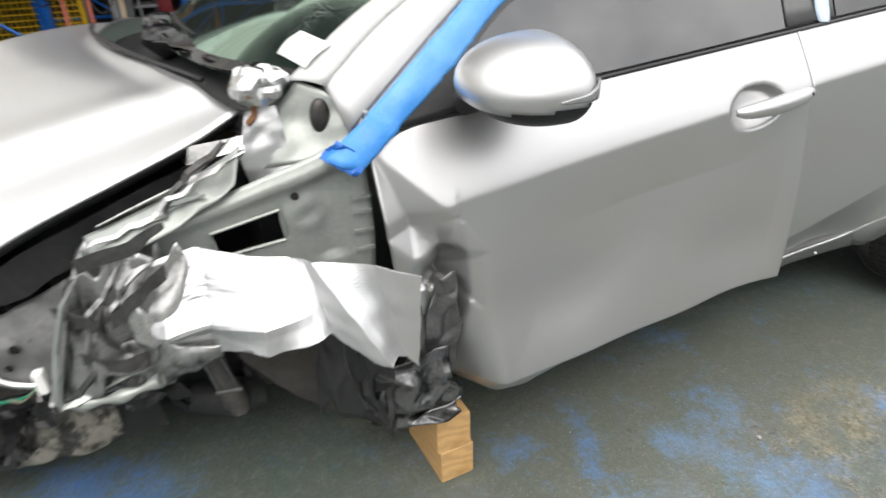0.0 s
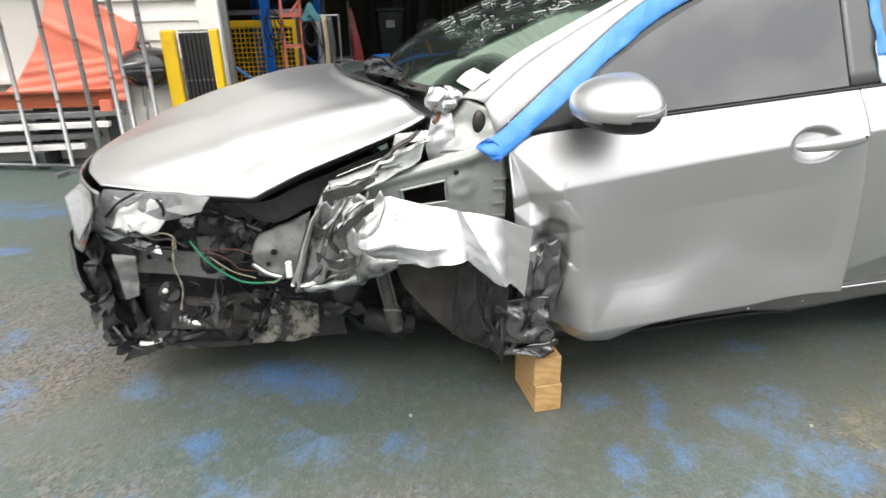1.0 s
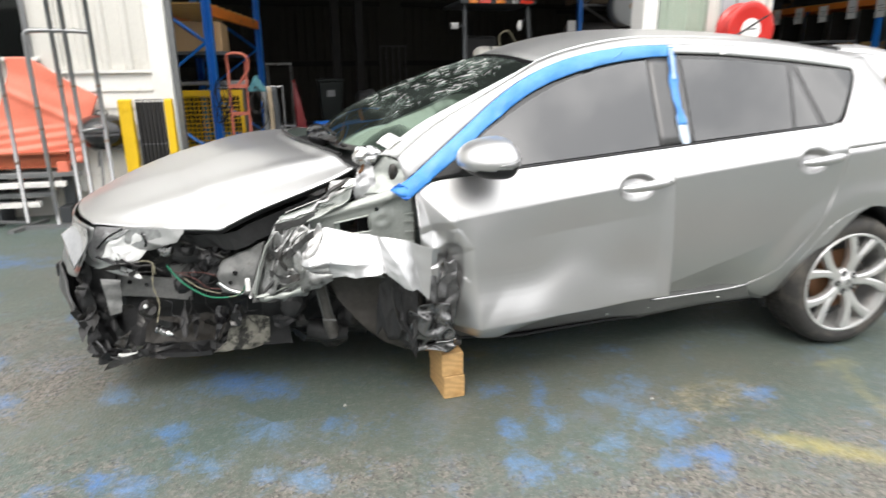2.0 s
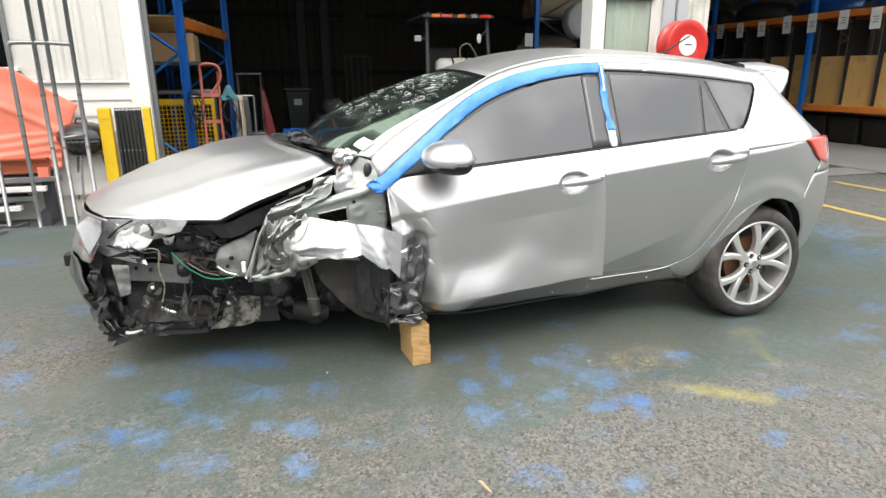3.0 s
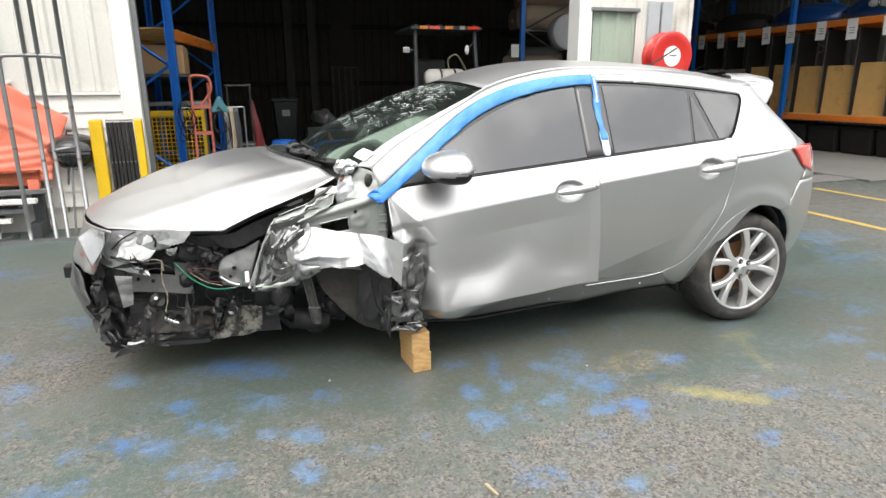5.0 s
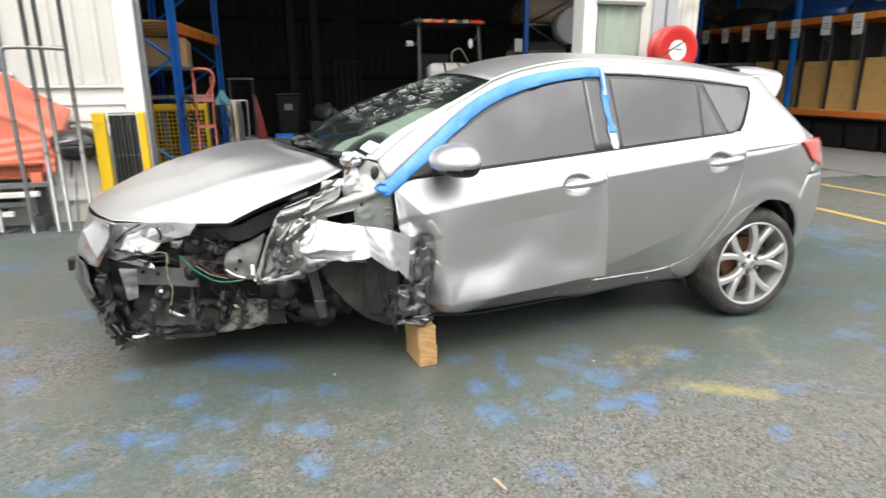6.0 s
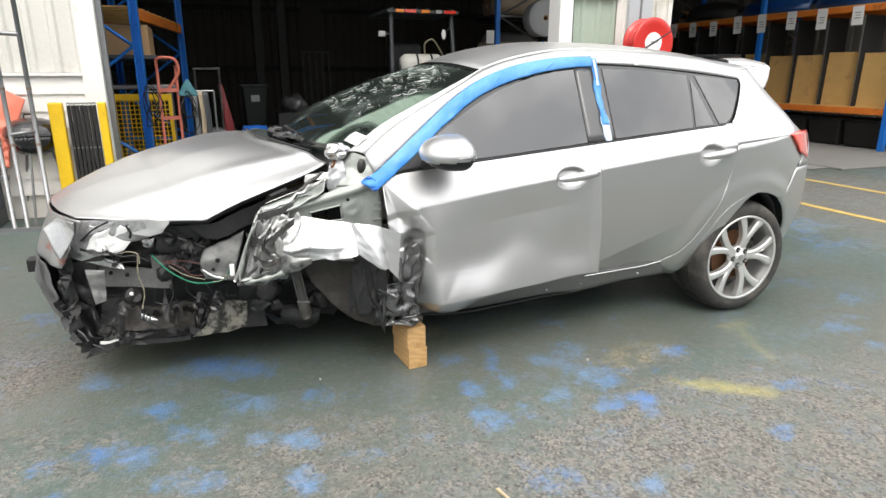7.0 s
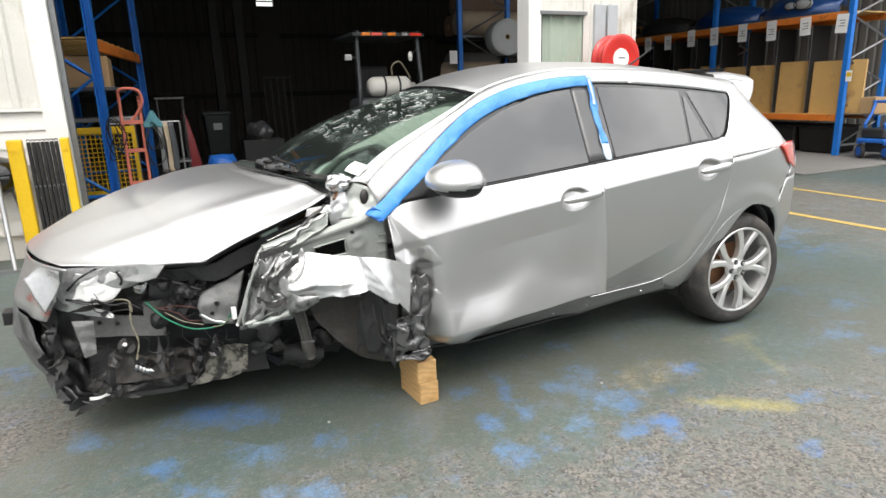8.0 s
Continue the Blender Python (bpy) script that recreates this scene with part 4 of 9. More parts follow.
for x in (-0.66, -0.30):
    mw = Matrix.Translation((x, 5.38, 0.135)) @ Matrix.Rotation(radians(90), 4, "Y")
    w = part("wheel", lathe(bmesh.new(), [(0.03, 0.0), (0.12, 0.0), (0.123, 0.015), (0.123, 0.04), (0.12, 0.055), (0.03, 0.055)], mw, 24), M["rubber"], truck, smooth=True)
    part("rim", lathe(bmesh.new(), [(0.0, -0.004), (0.06, -0.004), (0.06, 0.06), (0.0, 0.06)], mw, 16), M["galv"], w)
rag = grid_bm(np.array([[(-0.30 + 0.16 * u, 5.2 - 0.02 * v, 1.17 + 0.07 * math.sin(u * 5) * (1 - v) - 0.11 * v) for u in np.linspace(-0.3, 0.9, 10)] for v in np.linspace(0, 1, 8)]))
ob = obj("rag", crumple(rag, 0.02, 0.06, 3, sharp=False), M["teal"], smooth=True, thick=0.006)
tagged(ob, "crumpled teal cloth hung on the hand truck", "cloth")
rnd = random.Random(21)
for x, n2 in ((-0.63, 4), (-0.26, 3)):
    t = thing("cable_coil", (x, 5.2, 0.6), "black cable coil hung beside the hand truck", "cable", "cable coils")
    for i in range(n2):
        r, sw, cz = rnd.uniform(0.08, 0.14), rnd.uniform(0.45, 0.8), rnd.uniform(0.85, 1.1)
        tilt, ph = rnd.uniform(-0.5, 0.5), rnd.uniform(0, 6)
        part("loop", tube(bmesh.new(), [(x + sw * r * math.cos(a) + tilt * r * math.sin(a) + 0.012 * math.sin(2 * a + ph), 5.17 + 0.02 * math.sin(3 * a + ph), cz + r * 1.5 * math.sin(a) + 0.02 * math.cos(3 * a + ph)) for a in np.linspace(0, 2 * math.pi, 26)], 0.006, 6), M["black_rubber"], t, smooth=True)
for k, (x, c) in enumerate(((-0.22, "galv"), (-0.15, "tan_roll"), (-0.10, "forklift"))):
    g = coons([(x, 5.4, 0.55), (x + 0.06, 5.38, 0.53)], [(x - 0.01, 5.4, 1.1), (x + 0.05, 5.4, 1.1)], [(x, 5.4, 0.55), (x + 0.01, 5.37, 0.85), (x - 0.01, 5.4, 1.1)], [(x + 0.06, 5.38, 0.53), (x + 0.07, 5.42, 0.8), (x + 0.05, 5.4, 1.1)], 5, 10)
    ob = obj("hanging_cloth", crumple(grid_bm(g), 0.012, 0.09, k), M[c], smooth=True, thick=0.008)
    tagged(ob, "narrow work cloth hung from the rack by the hand truck", "cloth", "hanging cloths")

t = thing("hanging_rail", (-0.12, 5.42, 1.1), "thin grey rail hooked to the rack carrying cloths", "rail")
part("bar", tube(bmesh.new(), [(-0.70, 5.40, 1.105), (0.02, 5.42, 1.105)], 0.009, 6), M["galv"], t)
part("post", tube(bmesh.new(), [(0.02, 5.42, 0.012), (0.02, 5.42, 1.105)], 0.011, 6), M["galv"], t)
# tall narrow trolley stand, red sack trolley, bin and clutter deeper in the shed
stand = thing("steel_stand", (0.0, 6.5, 0.012), "dull grey tubular steel stand", "stand")
for x, y in ((-0.18, 6.5), (0.12, 6.5), (-0.18, 6.8), (0.12, 6.8)):
    part("leg", tube(bmesh.new(), [(x, y, 0.012), (x, y, 1.35)], 0.012, 8), M["dirty_steel"], stand)
part("shelf", boxm((-0.2, 6.48, 1.35), (0.14, 6.82, 1.375)), M["dirty_steel"], stand)
part("shelf", boxm((-0.2, 6.48, 0.55), (0.14, 6.82, 0.575)), M["galv"], stand)
g = coons([(0.12, 7.0, 0.013), (0.34, 7.0, 0.013)], [(0.10, 7.0, 1.15), (0.16, 7.0, 1.15)], [(0.12, 7.0, 0.013), (0.14, 6.96, 0.7), (0.10, 7.0, 1.15)], [(0.34, 7.0, 0.013), (0.27, 6.97, 0.6), (0.16, 7.0, 1.15)], 6, 14)
ob = obj("red_cover", crumple(grid_bm(g), 0.02, 0.1, 6, sharp=False), M["red_plastic"], smooth=True, thick=0.02)
tagged(ob, "red plastic cover draped on the stand's side", "cover")
wb = thing("wheelie_bin", (0.818, 10.400, 0.012), "dark wheeled rubbish bin with a pale label", "bin")
g = bmesh.new()
v0 = [g.verts.new(p) for p in ((0.656, 10.200, 0.1), (0.979, 10.200, 0.1), (0.979, 10.600, 0.1), (0.656, 10.600, 0.1))]
v1 = [g.verts.new(p) for p in ((0.588, 10.100, 1.05), (1.047, 10.100, 1.05), (1.047, 10.700, 1.05), (0.588, 10.700, 1.05))]
g.faces.new(v0[::-1]), g.faces.new(v1)
for i in range(4):
    g.faces.new((v0[i], v0[(i + 1) % 4], v1[(i + 1) % 4], v1[i]))
part("body", g, M["bin_green"], wb, bevel=0.02)
part("lid", boxm((0.562, 10.060, 1.05), (1.072, 10.740, 1.11)), M["bin_green"], wb, bevel=0.02)
part("label", boxm((0.741, 10.115, 0.78), (0.894, 10.122, 0.9)), M["galv"], wb)
for x in (0.62, 0.98):
    part("wheel", lathe(bmesh.new(), [(0.0, 0.0), (0.1, 0.0), (0.1, 0.05), (0.0, 0.05)], Matrix.Translation((x, 10.65, 0.112)) @ Matrix.Rotation(radians(90), 4, "Y"), 20), M["rubber"], wb)
g = lathe(bmesh.new(), [(0.0, 0.03), (0.17, 0.03), (0.2, 0.2), (0.17, 0.34), (0.14, 0.33), (0.12, 0.3)], Matrix.Translation((0.55, 6.9, 0.24)), 20)
ob = obj("blue_tub", crumple(g, 0.02, 0.12, 2, sharp=False), M["blue_plastic"], smooth=True)
tagged(ob, "blue plastic tub on a dark stool", "tub")
st = thing("stool", (0.55, 6.9, 0.012), "dark steel stool under a blue tub", "stool")
part("seat", boxm((0.36, 6.72, 0.23), (0.74, 7.08, 0.27)), M["forklift"], st, bevel=0.01)
for x, y in ((0.4, 6.76), (0.7, 6.76), (0.4, 7.04), (0.7, 7.04)):
    part("leg", tube(bmesh.new(), [(x, y, 0.012), (x, y, 0.23)], 0.014, 8), M["forklift"], st)
bag = bmesh.new()
bmesh.ops.create_icosphere(bag, subdivisions=3, radius=0.2, matrix=Matrix.Translation((1.35, 8.6, 0.82)) @ Matrix.Diagonal((1, 1, 0.8, 1)))
ob = obj("bag", crumple(bag, 0.09, 0.13, 5), M["galv"])
tagged(ob, "crumpled grey plastic bag on a crate", "bag")
ob = carton("crate", (1.05, 8.4, 0.012), (1.7, 8.9, 0.66), "dark storage crate carrying a plastic bag", M["bin_black"])
for k in range(5):
    x = 2.0 + 0.14 * k
    t = thing("ladder_frame", (2.3, 11.5, 0.012), "pale tubular steel frame against the rear wall", "frame") if k == 0 else t
    part("tube", tube(bmesh.new(), [(x, 11.6, 0.012), (x, 11.8, 1.75)], 0.02, 6), M["dirty_steel"], t)
part("rail", tube(bmesh.new(), [(1.98, 11.8, 1.75), (2.58, 11.8, 1.75)], 0.02, 6), M["dirty_steel"], t)

# forklift seen from behind
fl = thing("forklift", (2.95, 6.4, 0.012), "dark forklift with lamp bar and gas bottle", "forklift")
for x in (2.47, 3.42):
    part("post", tube(bmesh.new(), [(x, 6.45, 0.9), (x, 6.4, 1.4), (x + (0.02 if x < 3 else -0.02), 6.5, 2.12)], 0.03, 8), M["forklift"], fl)
part("guard", boxm((2.40, 6.38, 2.12), (3.48, 7.4, 2.17)), M["forklift"], fl, bevel=0.015)
for k in range(6):
    part("guard_bar", boxm((2.48 + 0.18 * k, 6.45, 2.172), (2.52 + 0.18 * k, 7.35, 2.20)), M["forklift"], fl)
for x0, x1, c, lb in ((2.52, 2.64, "amber", "amber lamp"), (2.66, 2.82, "red_lens", "red lamp"), (2.90, 3.02, "amber", "amber lamp"), (3.12, 3.20, "white_lens", "white lamp"), (3.24, 3.42, "red_lens", "red lamp")):
    part("lamp", boxm((x0, 6.34, 2.125), (x1, 6.379, 2.17)), M[c], fl, lb, bevel=0.006)
part("counterweight", boxm((2.45, 6.3, 0.45), (3.45, 7.0, 1.28)), M["forklift"], fl, "dark grey counterweight", bevel=0.08)
part("chassis", boxm((2.45, 7.0, 0.3), (3.45, 8.2, 0.9)), M["forklift"], fl, bevel=0.04)
mb = Matrix.Translation((2.66, 6.55, 1.44)) @ Matrix.Rotation(radians(90), 4, "Y")
b3 = part("gas_bottle", lathe(bmesh.new(), [(0.0, -0.03), (0.09, -0.02), (0.135, 0.04), (0.14, 0.1), (0.14, 0.5), (0.135, 0.56), (0.09, 0.62), (0.05, 0.63), (0.05, 0.70), (0.0, 0.70)], mb, 28), M["bottle"], fl, "white gas bottle strapped behind the seat", smooth=True)
for x in (2.90, 3.12):
    part("strap", lathe(bmesh.new(), [(0.143, 0.0), (0.147, 0.0), (0.147, 0.03), (0.143, 0.03)], Matrix.Translation((x - 0.05, 6.55, 1.44)) @ Matrix.Rotation(radians(90), 4, "Y"), 28), M["black_plastic"], b3)
part("hose", tube(bmesh.new(), smooth_path([(3.0, 6.5, 1.58), (2.98, 6.45, 1.72), (3.1, 6.45, 1.78), (3.22, 6.5, 1.66), (3.3, 6.55, 1.55)], 20), 0.012, 8), M["yellow_wire"], fl, smooth=True)
part("seat_back", boxm((2.65, 7.1, 1.2), (3.15, 7.25, 1.75)), M["black_plastic"], fl, bevel=0.05)
mir = bmesh.new()
bmesh.ops.create_uvsphere(mir, u_segments=14, v_segments=10, radius=0.07, matrix=Matrix.Translation((3.26, 6.42, 1.85)) @ Matrix.Diagonal((0.5, 0.3, 1, 1)))
part("mirror", mir, M["white_plastic"], fl, smooth=True)
part("mirror_arm", tube(bmesh.new(), [(3.26, 6.43, 1.85), (3.40, 6.45, 1.98)], 0.008, 6), M["forklift"], fl)
part("work_lamp", boxm((2.28, 6.40, 1.80), (2.38, 6.46, 1.88)), M["white_lens"], fl, bevel=0.01)
part("work_lamp_arm", boxm((2.38, 6.42, 1.83), (2.47, 6.45, 1.85)), M["forklift"], fl)
for x in (2.5, 3.2):
    for y in (6.6, 8.0):
        part("wheel", lathe(bmesh.new(), [(0.0, 0.0), (0.25, 0.0), (0.288, 0.03), (0.288, 0.17), (0.25, 0.2), (0.0, 0.2)], Matrix.Translation((x, y, 0.30)) @ Matrix.Rotation(radians(90), 4, "Y"), 28), M["rubber"], fl)

# rack of rolls
rr = thing("pallet_rack", (5.3, 9.0, 0.012), "blue steel rack stacked with large rolls", "rack", "pallet racks")
rack_frame(rr, 5.34, 9.0, 6.4, 9.0, 4.6, first=0.29, pitch=0.52, level=2.39)
rack_frame(rr, 8.1, 9.0, 9.1, 9.0, 4.6, first=0.29, pitch=0.52, level=2.39)
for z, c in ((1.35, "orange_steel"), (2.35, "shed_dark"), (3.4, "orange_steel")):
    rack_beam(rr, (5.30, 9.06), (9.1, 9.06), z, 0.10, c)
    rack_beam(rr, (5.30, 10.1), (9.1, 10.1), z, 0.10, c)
rnd = random.Random(4)
def fabric_roll(at, r, length, heading, kind):
    """A roll lying on its side: its near end at (x, y), its foot at z, running along the heading in degrees."""
    what = {"tan_roll": "tan paper roll lying on the rack", "felt": "grey felt roll lying on the rack", "pale_roll": "large roll with a smooth pale grey end", "brown_roll": "dark brown paper roll lying on the rack"}
    t = thing("fabric_roll", at, what[kind], "roll", "stored rolls")
    x, y, z = at
    mr = Matrix.Translation((x, y, z + r)) @ Matrix.Rotation(radians(heading), 4, "Z") @ Matrix.Rotation(radians(90), 4, "Y")
    part("roll", lathe(bmesh.new(), [(0.05, 0.0), (r * 0.6, 0.006), (r - 0.012, 0.0), (r, 0.012), (r + 0.003, length * 0.5), (r, length - 0.012), (r - 0.012, length), (0.05, length)], mr, 36), M[kind], t, smooth=True)
    part("core_tube", lathe(bmesh.new(), [(0.035, 0.012), (0.05, 0.002), (0.05, length - 0.002), (0.035, length - 0.012), (0.035, 0.012)], mr, 16), M["card"], t)


fabric_roll((6.12, 8.83, 1.41), 0.25, 1.15, 143, "tan_roll")
fabric_roll((5.50, 9.82, 1.41), 0.36, 2.4, 0, "felt")
fabric_roll((5.50, 9.42, 2.41), 0.245, 2.3, 0, "tan_roll")
fabric_roll((5.50, 9.86, 2.41), 0.22, 2.3, 0, "brown_roll")
fabric_roll((5.52, 9.62, 2.79), 0.23, 2.2, 0, "brown_roll")
fabric_roll((5.99, 8.28, 1.972), 0.33, 0.36, 82, "pale_roll")
for k in range(5):
    fabric_roll((5.62 + k * 0.52, 8.9, 3.46), rnd.uniform(0.17, 0.25), 1.25, 90, "tan_roll" if k % 2 == 0 else "felt")
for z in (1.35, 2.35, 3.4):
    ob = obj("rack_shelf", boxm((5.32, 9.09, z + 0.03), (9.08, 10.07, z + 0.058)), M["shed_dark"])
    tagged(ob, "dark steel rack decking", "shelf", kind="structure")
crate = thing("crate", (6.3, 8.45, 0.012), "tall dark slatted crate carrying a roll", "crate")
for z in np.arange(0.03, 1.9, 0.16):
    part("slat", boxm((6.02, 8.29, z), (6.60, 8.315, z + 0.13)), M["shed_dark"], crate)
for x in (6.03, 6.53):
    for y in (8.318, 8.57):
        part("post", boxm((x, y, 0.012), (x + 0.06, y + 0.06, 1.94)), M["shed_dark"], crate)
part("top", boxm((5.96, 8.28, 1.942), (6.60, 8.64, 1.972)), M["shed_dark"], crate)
carton("cardboard_box", (7.6, 9.0, 0.012), (8.0, 9.9, 0.8), "brown cardboard carton on the shed floor", M["card"])
ob = obj("sign_card", boxm((5.08, 8.92, 1.86), (5.24, 8.935, 2.10)), M["paper"])
tagged(ob, "white notice card on the rack upright", "notice")

# ---- store racking beyond the second doorway ----
RX = 10.7
store = thing("pallet_rack", (RX, 5.0, 0.03), "long blue and orange store rack with board bays", "rack", "pallet racks")
YS = (4.87, 7.75, 10.62, 13.5)
for y in YS:
    rack_frame(store, RX, y, RX + 1.05, y, 4.7)
for y0, y1 in zip(YS, YS[1:]):
    for z in (0.68, 2.40, 3.9):
        rack_beam(store, (RX, y0), (RX, y1), z, 0.11)
        rack_beam(store, (RX + 1.05, y0), (RX + 1.05, y1), z, 0.11)
    for z in (0.70, 2.42, 3.92):
        part("deck", boxm((RX + 0.03, y0 + 0.05, z + 0.03), (RX + 1.02, y1 - 0.05, z + 0.05)), M["ply"], store)
rnd = random.Random(8)
edges = [4.63, 5.60] + [6.28 + 0.66 * k for k in range(11)]
for k, (y, y1) in enumerate(zip(edges, edges[1:])):
    w = y1 - y
    h = rnd.uniform(0.90, 0.96)
    t = thing("board_bay", (RX + 0.2, y, 0.75), "upright raw plywood board filed in the rack", "board", "filed boards")
    mt = Matrix.Translation((RX + 0.12 + rnd.uniform(0, 0.05), y, 0.75)) @ Matrix.Rotation(radians(rnd.uniform(1, 2.5)), 4, "Y") @ Matrix.Rotation(radians(rnd.uniform(-0.8, 0.8)), 4, "Z")
    part("sheet", boxm((0, 0.006, 0), (0.018, w - 0.02, h), mt), M["ply"], t)
    part("sheet", boxm((0.03, 0.012, 0), (0.05, w - 0.03, h - 0.02), mt), M["card"], t)
    if 0 < k < 11:
        ob = obj("divider", boxm((RX + 0.06, y - 0.012, 0.75), (RX + 0.55, y + 0.002, 2.30)), M["shed_dark"])
        tagged(ob, "thin dark divider with a bright front edge", "divider", "rack dividers")
        part("front_edge", boxm((RX + 0.048, y - 0.011, 0.75), (RX + 0.058, y + 0.001, 2.30)), M["galv"], ob)
    if k < 11:
        ty = (y if k else 4.95) - 0.02 + rnd.uniform(-0.03, 0.03)
        tg = thing("bay_tag", (RX - 0.04, ty, 2.1), "white paper tag with grey print hung on the beam", "label", "bay tags")
        mt2 = Matrix.Translation((RX - 0.045, ty, 2.12 + rnd.uniform(-0.03, 0.02))) @ Matrix.Rotation(radians(rnd.uniform(-3, 3)), 4, "X")
        part("sheet", boxm((0, 0, 0), (0.003, 0.21, 0.32 + rnd.uniform(-0.02, 0.04)), mt2), M["paper"], tg)
        for i in range(3):
            part("print_bar", boxm((-0.0015, 0.05, 0.20 - 0.045 * i), (-0.0004, 0.16 - 0.03 * (i % 2), 0.213 - 0.045 * i), mt2), M["ink"], tg)
for k in range(11):
    y = 5.05 + k * 0.72
    t = thing("storage_tub", (RX + 0.5, y, 0.03), "black plastic tub stored under the rack", "tub", "storage tubs")
    bm = boxm((RX + 0.15, y + 0.03, 0.03), (RX + 0.85, y + 0.63, 0.50))
    for v in bm.verts:
        if v.co.z > 0.3:
            v.co.x += 0.05 if v.co.x > RX + 0.5 else -0.05
            v.co.y += 0.03 if v.co.y > y + 0.3 else -0.03
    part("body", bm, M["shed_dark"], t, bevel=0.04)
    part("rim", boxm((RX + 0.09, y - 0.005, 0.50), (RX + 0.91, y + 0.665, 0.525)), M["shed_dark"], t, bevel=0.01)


def bumper_cover(y0, y1, z, material, lamp, seed):
    """A used bumper cover lying on its back: a long bowed shell with a lamp opening."""
    t = thing("bumper_cover", (RX + 0.5, (y0 + y1) / 2, z), "used dark blue car bumper cover laid on the deck" if lamp else "used dark car bumper cover laid on the deck", "car part", "stored bumper covers")
    g = np.zeros((15, 41, 3))
    for j in range(15):
        a = math.pi * (0.02 + 0.80 * j / 14)
        for i in range(41):
            u = i / 40
            bow = 0.28 * (2 * u - 1) ** 2
            r = 0.22 * (1 - 0.30 * abs(2 * u - 1) ** 3) * (1 + 0.10 * math.sin(a * 4))
            g[j, i] = (RX + 0.30 + bow - r * 0.8 * math.cos(a) + 0.02 * noise.noise(Vector((u * 6, j * 0.3, seed))), y0 + (y1 - y0) * u, z + 0.015 + r * 1.7 * math.sin(a) + 0.03 * noise.noise(Vector((u * 4, j * 0.2, seed + 5))))
    g[0, :, 2] = z + 0.002
    part("shell", grid_bm(g), material, t, smooth=True, thick=0.006)
    if lamp:
        for f, w in ((0.30, 0.17), (0.46, 0.13)):
            c = Vector((RX + 0.09, y0 + (y1 - y0) * f, z + 0.22))
            l = part("lamp", lathe(bmesh.new(), [(0.0, -0.02), (w * 0.5, -0.012), (w * 0.9, 0.01), (w, 0.05), (w * 0.5, 0.09), (0.0, 0.09)], Matrix.Translation(c) @ Matrix.Rotation(radians(90), 4, "Y") @ Matrix.Diagonal((0.55, 1, 1, 1)), 28), M["pale_steel"], t, "clear car lamp", smooth=True)
            part("bezel", tube(bmesh.new(), [c + Vector((-0.004, w * math.cos(b), 0.55 * w * math.sin(b))) for b in np.linspace(0, 2 * math.pi, 25)], 0.010, 6), M["bin_black"], l)


bumper_cover(5.42, 6.95, 2.472, M["navy"], True, 3)
bumper_cover(7.05, 8.75, 2.472, M["navy"], False, 7)
bumper_cover(8.9, 10.5, 2.472, M["bin_black"], False, 11)
bumper_cover(10.75, 12.4, 2.472, M["bin_black"], False, 15)
for y in (8.2, 9.6, 11.0):
    carton("cardboard_box", (RX + 0.62, y, 2.472), (RX + 0.98, y + 0.55, 2.83), "dull brown carton on the top deck", M["card"], "deck cartons")
carton("cardboard_box", (RX + 0.10, 4.36, 0.757), (RX + 0.45, 4.61, 1.03), "small brown cardboard carton on the rack's open end", M["card"])
ob = obj("rack_shelf", boxm((RX + 0.02, 4.2, 0.735), (RX + 1.0, 4.82, 0.755)), M["galv"])
tagged(ob, "thin galvanised shelf at the end of the store rack", "shelf", kind="structure")
note = obj("notice", boxm((RX - 0.05, 4.72, 1.30), (RX - 0.046, 4.82, 1.48)), M["paper"])
tagged(note, "small white and yellow load notice on the rack post", "notice")
part("band", boxm((RX - 0.053, 4.73, 1.38), (RX - 0.0505, 4.81, 1.45)), M["yellow"], note)
ob = obj("wall_store", cladding(4.4, 13.9, 0.0, 6.0, 0.0, 0.2, 0.03), M["mid_clad"])
ob.matrix_world = pose(12.6, 0, 0, 0, 0, 90)
tagged(ob, "grey ribbed steel wall behind the store rack", "wall", kind="structure")
# blue cart
CX, CYC = 10.55, 3.96
cart = thing("blue_cart", (CX + 0.3, CYC + 0.2, 0.03), "blue plastic cart with a black load on small wheels", "cart")
for x, y in ((CX, CYC), (CX + 0.7, CYC), (CX, CYC + 0.42), (CX + 0.7, CYC + 0.42)):
    mw = Matrix.Translation((x, y, 0.15)) @ Matrix.Rotation(radians(60), 4, "Z") @ Matrix.Rotation(radians(90), 4, "X")
    w = part("wheel", lathe(bmesh.new(), [(0.0, 0.0), (0.08, 0.0), (0.115, 0.01), (0.12, 0.03), (0.115, 0.05), (0.08, 0.06), (0.0, 0.06)], mw, 28), M["rubber"], cart, smooth=True)
    part("hub", lathe(bmesh.new(), [(0.0, 0.07), (0.04, 0.07), (0.078, 0.063), (0.078, -0.003), (0.04, -0.01), (0.0, -0.01)], mw, 20), M["blue_plastic"], w)
    part("fork", boxm((x - 0.02, y - 0.02, 0.271), (x + 0.06, y + 0.04, 0.298)), M["blue_plastic"], cart, bevel=0.006)
part("tray", boxm((CX - 0.06, CYC - 0.02, 0.30), (CX + 0.85, CYC + 0.44, 0.37)), M["blue_plastic"], cart, bevel=0.02)
part("load", boxm((CX - 0.02, CYC + 0.03, 0.372), (CX + 0.5, CYC + 0.40, 0.53)), M["bin_black"], cart, "black case on the tray", bevel=0.03)
part("battery_box", boxm((CX + 0.05, CYC + 0.06, 0.14), (CX + 0.60, CYC + 0.36, 0.298)), M["bin_black"], cart, bevel=0.02)
